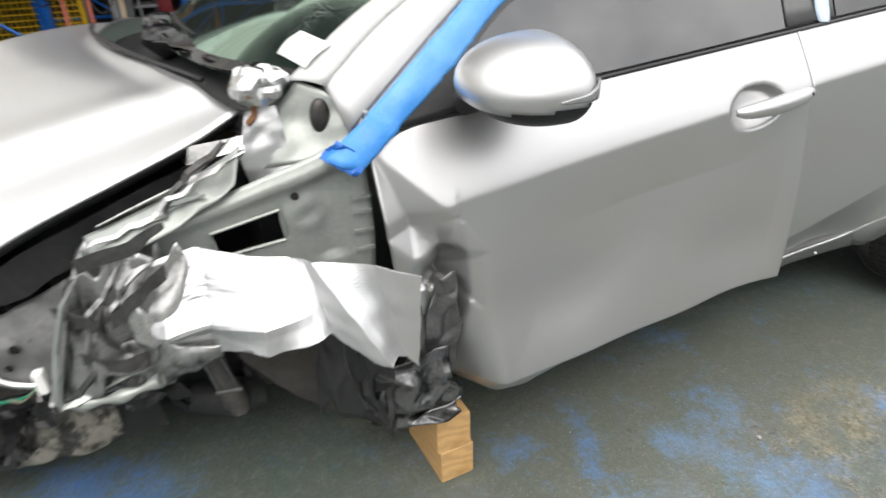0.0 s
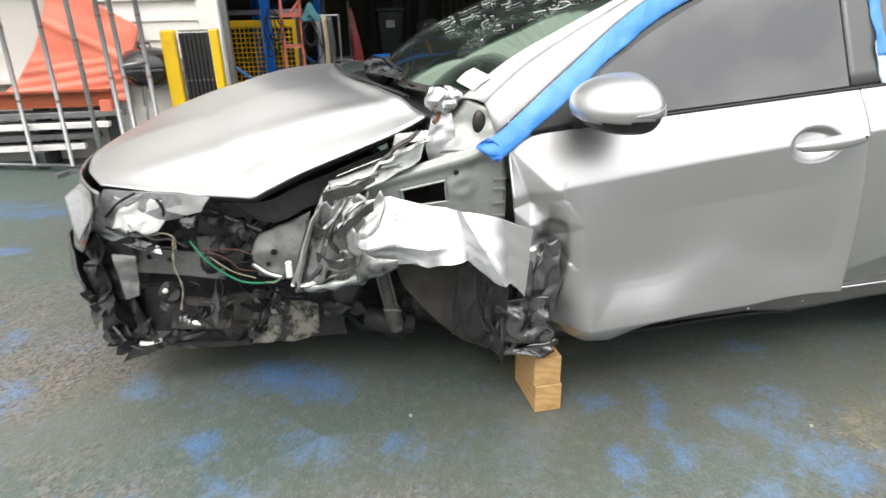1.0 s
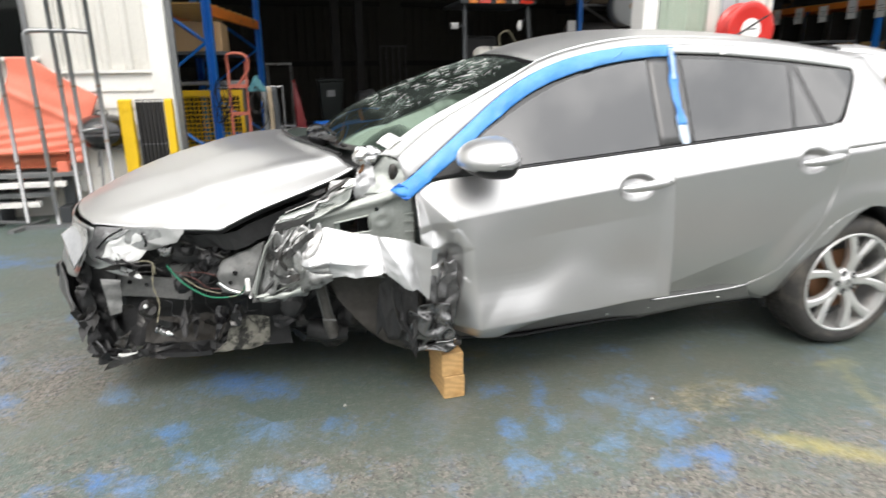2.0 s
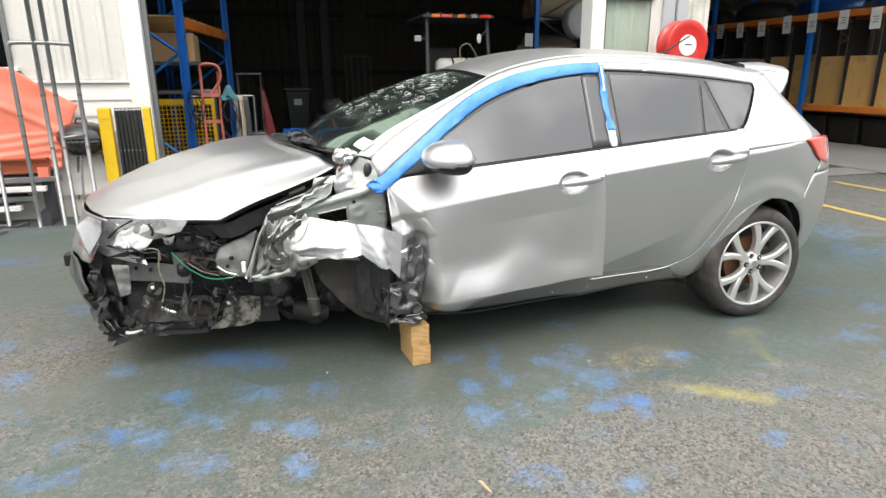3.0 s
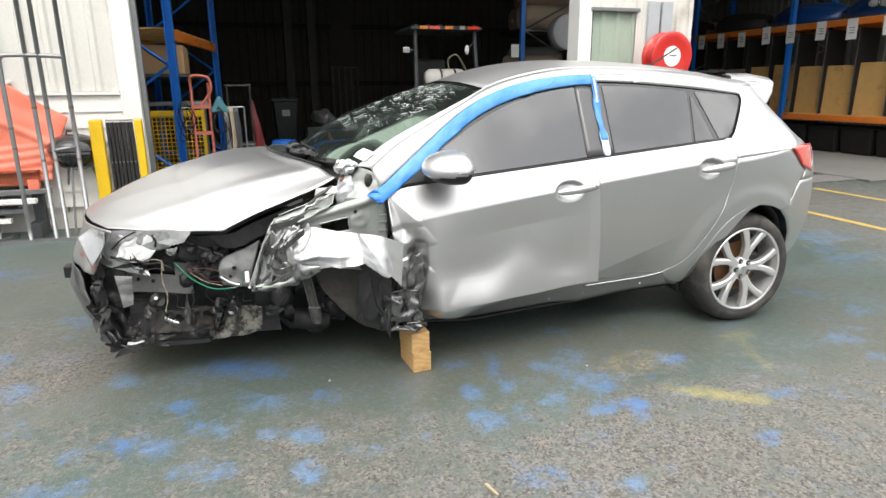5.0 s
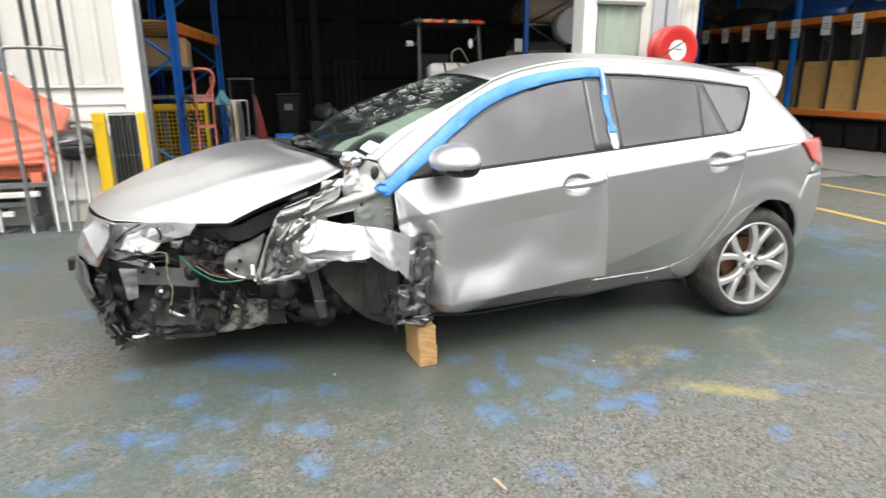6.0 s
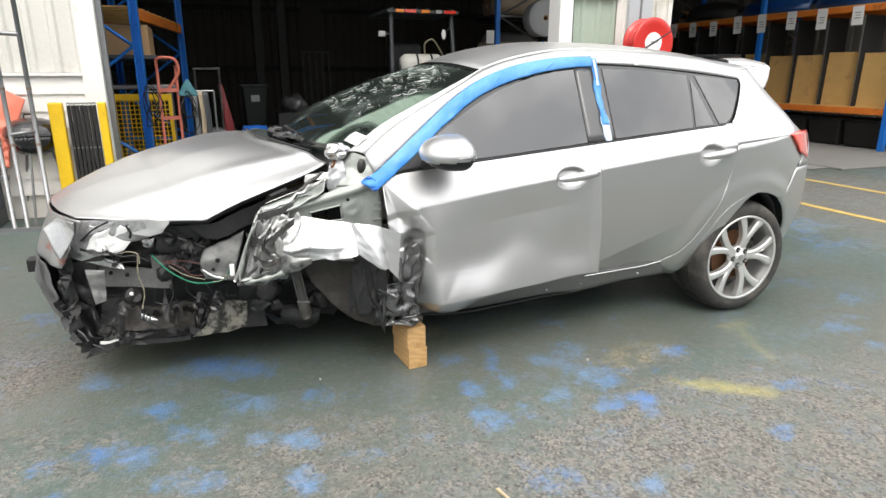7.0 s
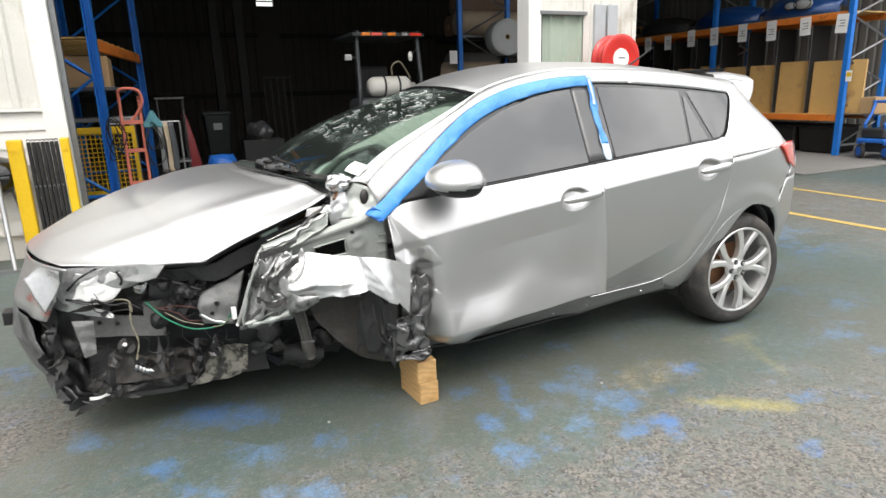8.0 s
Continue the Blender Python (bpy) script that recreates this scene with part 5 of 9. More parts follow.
for y in (CYC + 0.06, CYC + 0.38):
    part("handle_rail", tube(bmesh.new(), [(CX + 0.10, y, 0.37), (CX + 0.02, y, 0.60), (CX + 0.16, y, 0.76), (CX + 0.24, y, 0.96)], 0.024, 8), M["blue_plastic"], cart)
part("handle_grip", tube(bmesh.new(), [(CX + 0.24, CYC + 0.02, 0.96), (CX + 0.24, CYC + 0.42, 0.96)], 0.024, 8), M["blue_plastic"], cart)

# fire hose reel on the pier
reel = thing("hose_reel", (4.66, 3.62, 1.66), "red fire hose reel with a white hub on the pier", "hose reel")
mr = Matrix.Translation((4.70, 3.55, 1.64)) @ Matrix.Rotation(radians(-90), 4, "X") @ Matrix.Diagonal((1.15, 1.15, 1, 1))
part("disc", lathe(bmesh.new(), [(0.0, 0.0), (0.17, 0.0), (0.215, -0.012), (0.235, 0.0), (0.235, 0.02), (0.21, 0.022), (0.0, 0.022)], mr, 48), M["red"], reel, smooth=True)
part("drum", lathe(bmesh.new(), [(0.15, 0.022), (0.15, 0.17)], mr, 40), M["red"], reel, smooth=True)
part("hose", lathe(bmesh.new(), [(0.15, 0.024)] + [(0.195 + 0.012 * math.sin(i * 1.57), 0.03 + 0.009 * i) for i in range(15)] + [(0.15, 0.165)], mr, 40), M["red"], reel, "red hose wound on the drum", smooth=True)
part("disc", lathe(bmesh.new(), [(0.0, 0.172), (0.235, 0.172), (0.235, 0.192), (0.0, 0.192)], mr, 48), M["red"], reel, smooth=True)
part("hub_label", lathe(bmesh.new(), [(0.0, -0.006), (0.096, -0.006), (0.098, 0.0)], mr, 32), M["paper"], reel, "white round hub label")
part("print_bar", boxm((4.66, 3.541, 1.642), (4.75, 3.543, 1.655)), M["ink"], reel)
part("print_bar", boxm((4.66, 3.535, 1.455), (4.73, 3.539, 1.475)), M["paper"], reel)
part("bracket", boxm((4.64, 3.755, 1.55), (4.78, CY + 0.02, 1.75)), M["red"], reel, bevel=0.01)

# ---- things before the left wall ----
# two yellow posts with black expanding barrier between them
for x, half in ((-1.31, 0.055), (-0.95, 0.034)):
    t = thing("bollard", (x, 3.9, 0.0), "yellow painted steel post before the shed wall", "bollard", "yellow posts")
    part("post", boxm((x - half, 3.86, 0.0), (x + half, 3.95, 1.055)), M["yellow"], t, bevel=0.012)
    part("base_plate", boxm((x - 0.09, 3.82, 0.0), (x + 0.09, 3.99, 0.012)), M["yellow"], t)
    part("catch", boxm((x - 0.012, 3.848, 0.955), (x + 0.012, 3.859, 0.985)), M["yellow"], t)
gate = thing("folding_barrier", (-1.12, 3.9, 0.0), "folded black slatted barrier between two yellow posts", "barrier")
for k in range(7):
    x = -1.225 + k * 0.0335
    part("slat", boxm((x, 3.875, 0.08), (x + 0.026, 3.925 + 0.012 * (k % 2), 1.03)), M["black_rubber"], gate, bevel=0.006)
    part("top_loop", tube(bmesh.new(), [(x + 0.013 + 0.012 * math.cos(a), 3.90, 1.035 + 0.016 * math.sin(a)) for a in np.linspace(0, math.pi, 7)], 0.005, 6), M["black_rubber"], gate)
    part("rivet", lathe(bmesh.new(), [(0.0, -0.004), (0.007, -0.003), (0.008, 0.0)], Matrix.Translation((x + 0.013, 3.874, 0.66)) @ Matrix.Rotation(radians(-90), 4, "X"), 8), M["galv"], gate)

# kettle barbecue
bbq = thing("kettle_barbecue", (-1.60, 4.0, 0.0), "black kettle barbecue on pale tube legs", "barbecue")
mb = Matrix.Translation((-1.60, 4.02, 0.78))
part("bowl", lathe(bmesh.new(), [(0.0, -0.19), (0.08, -0.185), (0.16, -0.14), (0.21, -0.07), (0.225, 0.0), (0.215, 0.0), (0.15, -0.12), (0.0, -0.17)], mb, 36), M["black_enamel"], bbq, smooth=True)
part("lid", lathe(bmesh.new(), [(0.232, -0.004), (0.23, 0.01), (0.215, 0.06), (0.16, 0.115), (0.08, 0.14), (0.0, 0.147)], mb, 36), M["black_enamel"], bbq, smooth=True)
part("lid_handle", tube(bmesh.new(), [(-1.65, 4.0, 0.918), (-1.64, 4.0, 0.955), (-1.56, 4.0, 0.955), (-1.55, 4.0, 0.918)], 0.008, 8), M["black_plastic"], bbq)
for a in (20, 140, 260):
    c, s = math.cos(radians(a)), math.sin(radians(a))
    part("leg", tube(bmesh.new(), [(-1.60 + 0.12 * c, 4.02 + 0.12 * s, 0.64), (-1.60 + 0.25 * c, 4.02 + 0.25 * s, 0.0)], 0.011, 8), M["galv"], bbq)
part("side_handle", tube(bmesh.new(), [(-1.39, 3.95, 0.78), (-1.36, 3.93, 0.80), (-1.36, 4.05, 0.80), (-1.38, 4.08, 0.78)], 0.007, 8), M["galv"], bbq)
bbq.location.x += 0.06

# orange sheet over a stack of beams
sheet = grid_bm(coons([(-2.67, 3.96, 0.60), (-2.3, 3.96, 0.55), (-2.0, 3.97, 0.52), (-1.75, 3.98, 0.50)], [(-2.25, 4.08, 1.42), (-2.05, 4.08, 1.40), (-1.80, 4.07, 1.22), (-1.56, 4.05, 1.08)], [(-2.67, 3.96, 0.60), (-2.52, 4.0, 0.75), (-2.37, 4.03, 0.98), (-2.26, 4.06, 1.24), (-2.25, 4.08, 1.42)], [(-1.75, 3.98, 0.50), (-1.74, 4.0, 0.62), (-1.68, 4.02, 0.80), (-1.56, 4.05, 1.08)], 50, 50))
for v in sheet.verts:
    v.co.y += 0.02 * noise.noise(Vector((v.co.x * 3.5 + v.co.z * 2, v.co.z * 5 - v.co.x, 2.0)))
    # one long diagonal crease, and folds from lying in a stack
    v.co.y -= 0.020 * max(0.0, 1 - abs(v.co.z - 1.12 + 0.55 * (v.co.x + 2.25)) / 0.05)
    if v.co.z < 0.85:
        v.co.y += 0.006 * (4 * abs((v.co.z * 13 - v.co.x * 1.5) % 1.0 - 0.5) - 1)
ob = obj("tarpaulin", sheet, M["orange_sheet"], smooth=True, thick=0.008)
tagged(ob, "creased orange plastic sheet leaning on the wall over beams", "sheet")
beam = thing("steel_beam", (-2.6, 3.95, 0.5), "rust-brown steel channel lying on the stack", "beam")
part("web", boxm((-4.2, 3.93, 0.49), (-1.85, 3.95, 0.60)), M["rusty_beam"], beam)
part("flange", boxm((-4.2, 3.89, 0.595), (-1.85, 3.99, 0.61)), M["rusty_beam"], beam)
part("flange", boxm((-4.2, 3.89, 0.48), (-1.85, 3.99, 0.495)), M["rusty_beam"], beam)
part("end_cap", boxm((-1.93, 3.86, 0.44), (-1.84, 3.92, 0.53)), M["orange_sheet"], beam, "orange plastic end cap")
stack = thing("beam_stack", (-2.8, 4.0, 0.0), "stack of grey steel lengths on dark bearers", "stack")
for i, (z, d) in enumerate(((0.40, 0.0), (0.32, -0.06), (0.22, 0.03), (0.14, -0.02))):
    part("length", boxm((-4.4, 3.86 + d, z), (-1.75 - 0.12 * i, 3.92 + d, z + 0.045)), M["galv" if i % 2 == 0 else "white_board"], stack, bevel=0.004)
    part("length", boxm((-4.4, 3.94 + d, z), (-1.9 - 0.1 * i, 4.03 + d, z + 0.05)), M["forklift"], stack, bevel=0.004)
for x in (-3.6, -2.5, -1.95):
    part("bearer", boxm((x, 3.78, 0.0), (x + 0.09, 4.06, 0.138)), M["forklift"], stack)
    part("riser", boxm((x, 3.97, 0.138), (x + 0.09, 4.05, 0.47)), M["forklift"], stack)
ob = obj("wall_ledge", boxm((-3.3, FY - 0.05, 0.66), (-2.45, FY + 0.02, 0.70)), M["white_board"])
tagged(ob, "narrow pale ledge on the wall", "trim", kind="structure")
t = thing("aluminium_length", (-3.4, 3.4, 0.0), "short bundle of grey aluminium lengths on the ground", "bundle")
for k in range(4):
    part("length", boxm((-4.2, 3.42 + 0.03 * (k % 2), 0.0 + 0.028 * (k // 2)), (-3.05 + 0.02 * k, 3.445 + 0.03 * (k % 2), 0.026 + 0.028 * (k // 2))), M["galv"], t)

# galvanised fence panels
def fence_panel(p0, p1, h, n, lean, drop_first=False):
    t = thing("fence_panel", (p0[0], p0[1], 0.0), "galvanised tubular steel fence panel standing on feet", "fence", "fence panels")
    a, b2 = Vector((*p0, 0.0)), Vector((*p1, 0.0))
    d = (b2 - a).normalized()
    out = Vector((d.y, -d.x, 0))

    def at(s, z):
        return a.lerp(b2, s) - out * lean * z + Vector((0, 0, z))
    for k in range(n + 1):
        s = k / n
        r = 0.0185
        part("upright", tube(bmesh.new(), [at(s, 0.045), at(s, h)], r, 8), M["galv"], t, smooth=True)
        for z in (0.55, 1.1):
            part("weld_collar", tube(bmesh.new(), [at(s, z), at(s, z + 0.02)], r + 0.002, 8), M["dull_rust"], t)
    for z in (0.045, 1.66, h):
        part("rail", tube(bmesh.new(), [at(0, z), at(1, z)], 0.016, 8), M["galv"], t, smooth=True)
    for s in (0.0, 1.0):
        p = at(s, 0)
        part("foot", boxm((-0.03, -0.22, 0.0), (0.03, 0.22, 0.028), Matrix.Translation(p) @ Matrix.Rotation(math.atan2(d.y, d.x), 4, "Z")), M["galv"], t)
    return t


fence_panel((-3.15, 3.95), (-2.16, 3.66), 2.1, 3, 0.02)
fence_panel((-4.4, 4.02), (-3.40, 3.98), 2.1, 3, 0.02)
gate_panel = thing("fence_panel", (-1.66, 3.6, 0.0), "galvanised tube fence panel with a bent top corner", "fence", "fence panels")
for x, top in ((-1.70, 2.1), (-1.605, 2.1), (-1.42, 2.1)):
    part("upright", tube(bmesh.new(), [(x, 3.6, 0.03), (x, 3.6, top)], 0.0185, 10), M["galv"], gate_panel, smooth=True)
    for z in (0.72, 1.17):
        part("weld_collar", tube(bmesh.new(), [(x, 3.6, z), (x, 3.6, z + 0.02)], 0.0205, 10), M["dull_rust"], gate_panel)
part("upright", tube(bmesh.new(), smooth_path([(-1.90, 3.6, 0.03), (-1.90, 3.6, 0.8), (-1.90, 3.6, 1.5), (-1.885, 3.6, 1.59), (-1.84, 3.6, 1.61), (-1.6, 3.6, 1.61), (-1.42, 3.6, 1.60)], 40), 0.0185, 10), M["galv"], gate_panel, smooth=True)
part("rail", tube(bmesh.new(), [(-1.60, 3.59, 0.815), (-1.42, 3.59, 0.84)], 0.015, 8), M["galv"], gate_panel, smooth=True)
part("rail", boxm((-2.2, 3.57, 0.0), (-1.36, 3.63, 0.03)), M["galv"], gate_panel)
for z in (0.83, 1.0):
    part("weld_collar", tube(bmesh.new(), [(-1.90, 3.6, z), (-1.90, 3.6, z + 0.02)], 0.0205, 10), M["dull_rust"], gate_panel)

# ---- the car: nose towards -x, its near side close to y = 0, middle at YC ----
YC = 0.88
car = thing("hatchback", (1.3, YC, 0.0), "silver hatchback with a crushed front corner and missing wheel", "car")


def bell(x, c, w):
    return math.exp(-((x - c) / w) ** 2)


def belt(x):
    return 0.93 + 0.088 * (x - 1.0)


def shoulder(x):
    return 0.8865 + 0.1165 * (x - 1.8) - 0.012 * (x - 1.8) ** 2 - 0.020 * max(0.0, x - 2.1) ** 2


def tail_x(z):
    return float(np.interp(z, [0.2, 0.35, 0.55, 0.85, 1.0, 1.2, 1.36], [3.40, 3.48, 3.50, 3.44, 3.37, 3.15, 3.02]))


def side_y(x, z):
    """How far the near flank lies from y = 0."""
    zb, zs = belt(x), shoulder(x)
    if z >= zb:
        y = 0.075 + 0.49 * (z - zb)
    elif z >= zs:
        y = 0.0 + 0.075 * ((z - zs) / (zb - zs)) ** 1.12
    else:
        y = 0.27 * (zs - z) ** 2 + 0.55 * max(0.0, 0.34 - z) ** 1.5
    if z >= zs and x > 2.42:
        # one even slope from the shoulder to the roof behind the doors
        w = min(1.0, (x - 2.42) / 0.26)
        w = w * w * (3 - 2 * w)
        y = (1 - w) * (y if z < zb else 0.075 + 0.49 * (z - zb)) + w * 0.205 * max(0.0, z - zs) / (1.335 - zs)
    if x > 2.2:
        xe = tail_x(z)
        k = min((x - 2.2) / (xe - 2.2), 1.0)
        y += YC * (1 - (1 - k ** 3) ** (1 / 3))
    if x < 0.7:
        y += 0.05 * ((0.7 - x) / 0.7) ** 2
    return y


def arch_flare(x, z):
    """The wing swells towards the arch and ends in a flat upright lip round it."""
    if z < 0.2:
        return 0.0
    k = max(0.0, min(1.0, (0.515 - math.hypot(x - 2.65, z - 0.315)) / 0.080))
    return -0.016 * k * k * (2 - k) * min(1.0, max(0.0, (z - 0.22) / 0.22))


def flank(bottom, top, left, right, nu, nv, off=0.0, extra=None, mirror=False, hole=None):
    g2 = coons(bottom, top, left, right, nu, nv)
    g = np.zeros((*g2.shape[:2], 3))
    for j in range(g2.shape[0]):
        for i in range(g2.shape[1]):
            x, z = g2[j, i]
            y = side_y(x, z) + off + (extra(x, z) if extra else 0.0)
            if hole:
                # draw the nearest grid points onto the rim of the opening
                dx, dz = x - hole[0], z - hole[1] - 0.06 * (x - hole[0])
                r = math.hypot(dx / hole[2], dz / hole[3])
                if 0.93 < r < 1.16:
                    x, z = hole[0] + dx / r, hole[1] + dz / r + 0.06 * (x - hole[0])
            g[j, i] = (x, 2 * YC - y if mirror else y, z)
    keep = None
    if hole:
        def keep(i, j):
            c = g[j:j + 2, i:i + 2].reshape(4, 3)
            return min(math.hypot((p[0] - hole[0]) / hole[2], (p[2] - hole[1] - 0.06 * (p[0] - hole[0])) / hole[3]) for p in c) > 0.985
    return grid_bm(g, keep)


def near_far(name, material, bottom, top, left, right, nu, nv, off=0.0, extra=None, parent=None, label="", thick=0.004, far=True, far_extra=None, hole=None):
    ob = part(name, flank(bottom, top, left, right, nu, nv, off, extra, False, hole), material, parent or car, label, smooth=True, thick=thick)
    if far:
        part(name, flank(bottom, top, left, right, nu, nv, off, far_extra, True), material, car, smooth=True, thick=thick)
    return ob


FD_L = [(0.70, 0.295), (0.645, 0.39), (0.612, 0.53), (0.592, 0.72), (0.585, 0.872)]
FD_B = [(0.70, 0.295), (0.76, 0.308), (0.82, 0.320), (1.1, 0.338), (1.36, 0.355), (1.642, 0.373)]
FD_T = [(0.585, 0.872), (0.75, 0.906), (1.0, 0.93), (1.32, 0.958), (1.635, 0.984)]
FD_R = [(1.642, 0.373), (1.646, 0.55), (1.642, 0.75), (1.635, 0.984)]


def dish(x, z, cx, cz):
    """The pressed hollow behind a door handle: a long slope rising into it and a short ceiling above."""
    u, v = (x - cx) / 0.079, (z - cz - 0.06 * (x - cx)) / 0.049
    if abs(u) >= 1:
        return 0.0
    h = math.sqrt(1 - u * u)
    if abs(v) >= h:
        return 0.0
    f = (v + h) / (1.45 * h) if v < 0.45 * h else (h - v) / (0.55 * h)
    return 0.052 * h * math.sin(0.5 * math.pi * f) ** 0.8


def ease(v):
    v = max(0.0, min(1.0, v))
    return v * v * (3 - 2 * v)


# the torn front edge: corner points (x, z, pushed in) and the flat facets between them
FLAP = dict(a=(0.585, 0.87, 0.0), c=(0.612, 0.845, 0.0), k=(0.74, 0.79, 0.0), d=(0.735, 0.722, -0.005), e=(0.645, 0.712, 0.030), b=(0.585, 0.70, 0.0), f=(0.715, 0.662, -0.008), g=(0.640, 0.645, -0.004), h=(0.69, 0.585, 0.026), i=(0.60, 0.56, 0.0), j=(0.80, 0.64, 0.0), m=(0.79, 0.50, 0.0))
FACETS = ("ckd", "cde", "ace", "aeb", "edf", "efg", "beg", "gfh", "bgi", "ghi", "fdj", "fjh", "hjm")


def flap_facets(x, z):
    for name in FACETS:
        (x0, z0, d0), (x1, z1, d1), (x2, z2, d2) = (FLAP[c] for c in name)
        det = (z1 - z2) * (x0 - x2) + (x2 - x1) * (z0 - z2)
        u = ((z1 - z2) * (x - x2) + (x2 - x1) * (z - z2)) / det
        v = ((z2 - z0) * (x - x2) + (x0 - x2) * (z - z2)) / det
        if u >= 0 and v >= 0 and u + v <= 1:
            return u * d0 + v * d1 + (1 - u - v) * d2
    return 0.0


def hollow(x, z, top, foot):
    """Depth pressed in between shoulder and crease: rounded above its valley, flat below it."""
    deep = 0.49 + 0.09 * bell(x, 1.22, 0.11)
    depth = 0.048 * bell(x, 1.02, 0.27) + 0.042 * bell(x, 1.49, 0.15) * min(1.0, (1.67 - x) / 0.08)
    if z > deep:
        return depth * max(0.0, (top - z) / (top - deep)) ** (1.35 - 0.30 * bell(x, 1.15, 0.2))
    keep = 0.40 * ease((x - 1.0) / 0.25)
    return depth * (keep + (1 - keep) * max(0.0, (z - foot) / (deep - foot)))


def door_damage(x, z):
    # the skin hangs out from the shoulder down to a crease along its foot
    foot, out = 0.320 + 0.064 * (x - 0.818), -0.068 + 0.044 * (x - 0.818)
    top = shoulder(x)
    s = max(0.0, min(1.15, (top - z) / (top - foot)))
    d = (out - side_y(x, foot)) * s ** 1.1
    # ahead of the crease's front end it falls back into the fold
    front = ease((x - 0.715 - 0.04 * (0.5 - z)) / 0.105)
    d *= front
    # hollows pressed in above the crease: a wide one behind the fold, drawn up to a point, and a shallower one at the rear
    d += front * sum(k * hollow(x, z + o, top, foot) for o, k in ((-0.055, 0.12), (-0.03, 0.2), (-0.01, 0.18), (0.01, 0.18), (0.03, 0.2), (0.055, 0.12)))
    # a hard turn-in straight below the shoulder line, easing out towards the foot
    q = top - z
    if q > 0:
        d += 0.020 * bell(x, 1.27, 0.24) * (q / 0.13 if q < 0.13 else max(0.0, 1 - (q - 0.13) / (top - foot - 0.13)))
    # flat facets fanning from the crease's front end
    if 0.74 < x < 1.1:
        t = (z - 0.322) - 1.35 * (x - 0.818)
        d += 0.003 * max(0.0, 1 - abs(t) / 0.07) * max(0.0, 1 - abs(x - 0.85) / 0.11)
    if x < 0.95:
        # the folded valley behind the front edge, pleated across
        w = 0.700 + 0.012 * math.sin(z * 14)
        depth = max(0.0, min(1.0, (0.72 - z) / 0.16))
        inside = max(0.0, 1 - abs(x - w) / 0.050)
        d += 0.075 * depth * inside
        q = z + 0.45 * (x - 0.7) + 0.02 * noise.noise(Vector((x * 9, z * 9, 6)))
        d += 0.016 * (4 * abs((q * 9.0) % 1.0 - 0.5) - 1) * depth * min(1.0, inside * 2.5)
        d += 0.006 * (4 * abs((q * 21.0 - x * 8) % 1.0 - 0.5) - 1) * depth * inside
        d += flap_facets(x, z)
    return d


fdoor = part("front_door", flank(FD_B, FD_T, FD_L, FD_R, 190, 130, 0.0, lambda x, z: door_damage(x, z) + dish(x, z, 1.480, 0.838)), M["paint"], car, "silver front door, buckled and folded at its front edge", smooth=True, thick=0.006)
part("front_door", flank(FD_B, FD_T, FD_L, FD_R, 20, 20, 0.0, None, True), M["paint"], car, smooth=True, thick=0.006)
RD_L = [(1.6505, 0.352), (1.6495, 0.55), (1.6445, 0.75), (1.6375, 0.985)]
RD_B = [(1.6505, 0.352), (1.80, 0.340), (1.95, 0.328), (2.099, 0.325)]
RD_R = [(2.099, 0.325), (2.209, 0.391), (2.299, 0.504), (2.384, 0.647), (2.438, 0.80), (2.458, 0.92), (2.472, 1.058)]
RD_T = [(1.6375, 0.985), (1.9, 1.008), (2.2, 1.034), (2.472, 1.058)]


def low_swage(x, z):
    """The flank turns under below a line that climbs to the rear arch."""
    k = 0.375 + 0.34 * (x - 1.64) - z
    return 0.26 * k * max(0.0, 1 - max(0.0, x - 1.95) / 0.32) if k > 0 else 0.0


rdoor = near_far("rear_door", M["paint"], RD_B, RD_T, RD_L, RD_R, 140, 120, extra=lambda x, z: low_swage(x, z) + arch_flare(x, z) + dish(x, z, 2.295, 0.911), far_extra=low_swage, parent=car, thick=0.006)
# body side behind the door gaps
near_far("door_aperture", M["paint"], [(0.78, 0.30), (1.65, 0.36), (2.10, 0.34)], [(0.60, 0.86), (1.65, 0.975), (2.46, 1.045)], [(0.78, 0.30), (0.66, 0.55), (0.60, 0.86)], [(2.10, 0.34), (2.36, 0.60), (2.46, 1.045)], 40, 30, 0.062, extra=lambda x, z: 0.06 * bell(x, 1.12, 0.35) + (low_swage(x, z) if x > 1.64 else 0), far_extra=lambda x, z: low_swage(x, z) if x > 1.64 else 0)

# rear wing: over the arch, and up the pillar
Q_L = [(2.103, 0.320), (2.2125, 0.388), (2.3025, 0.501), (2.3875, 0.645), (2.4415, 0.80), (2.4585, 0.90), (2.467, shoulder(2.467) - 0.001)]
Q_B = [(2.103, 0.320), (2.19, 0.262), (2.262, 0.245), (2.285, 0.33), (2.345, 0.46), (2.44, 0.60), (2.55, 0.672), (2.65, 0.692), (2.75, 0.680), (2.845, 0.648)]
Q_R = [(2.845, 0.648), (2.925, 0.657), (2.975, 0.76), (3.048, 0.857)]
Q_T = [(x, shoulder(x) - 0.001) for x in (2.467, 2.6, 2.75, 2.88)] + [(2.99, 0.895), (3.048, 0.857)]
wing = near_far("rear_wing", M["paint"], Q_B, Q_T, Q_L, Q_R, 70, 26, extra=lambda x, z: arch_flare(x, z) + low_swage(x, z), far_extra=arch_flare)
P_B = [(x, shoulder(x) - 0.010) for x in (2.467, 2.6, 2.75, 2.88)]
P_T = [(2.60, 1.30), (2.65, 1.318), (2.70, 1.33), (2.76, 1.335)]
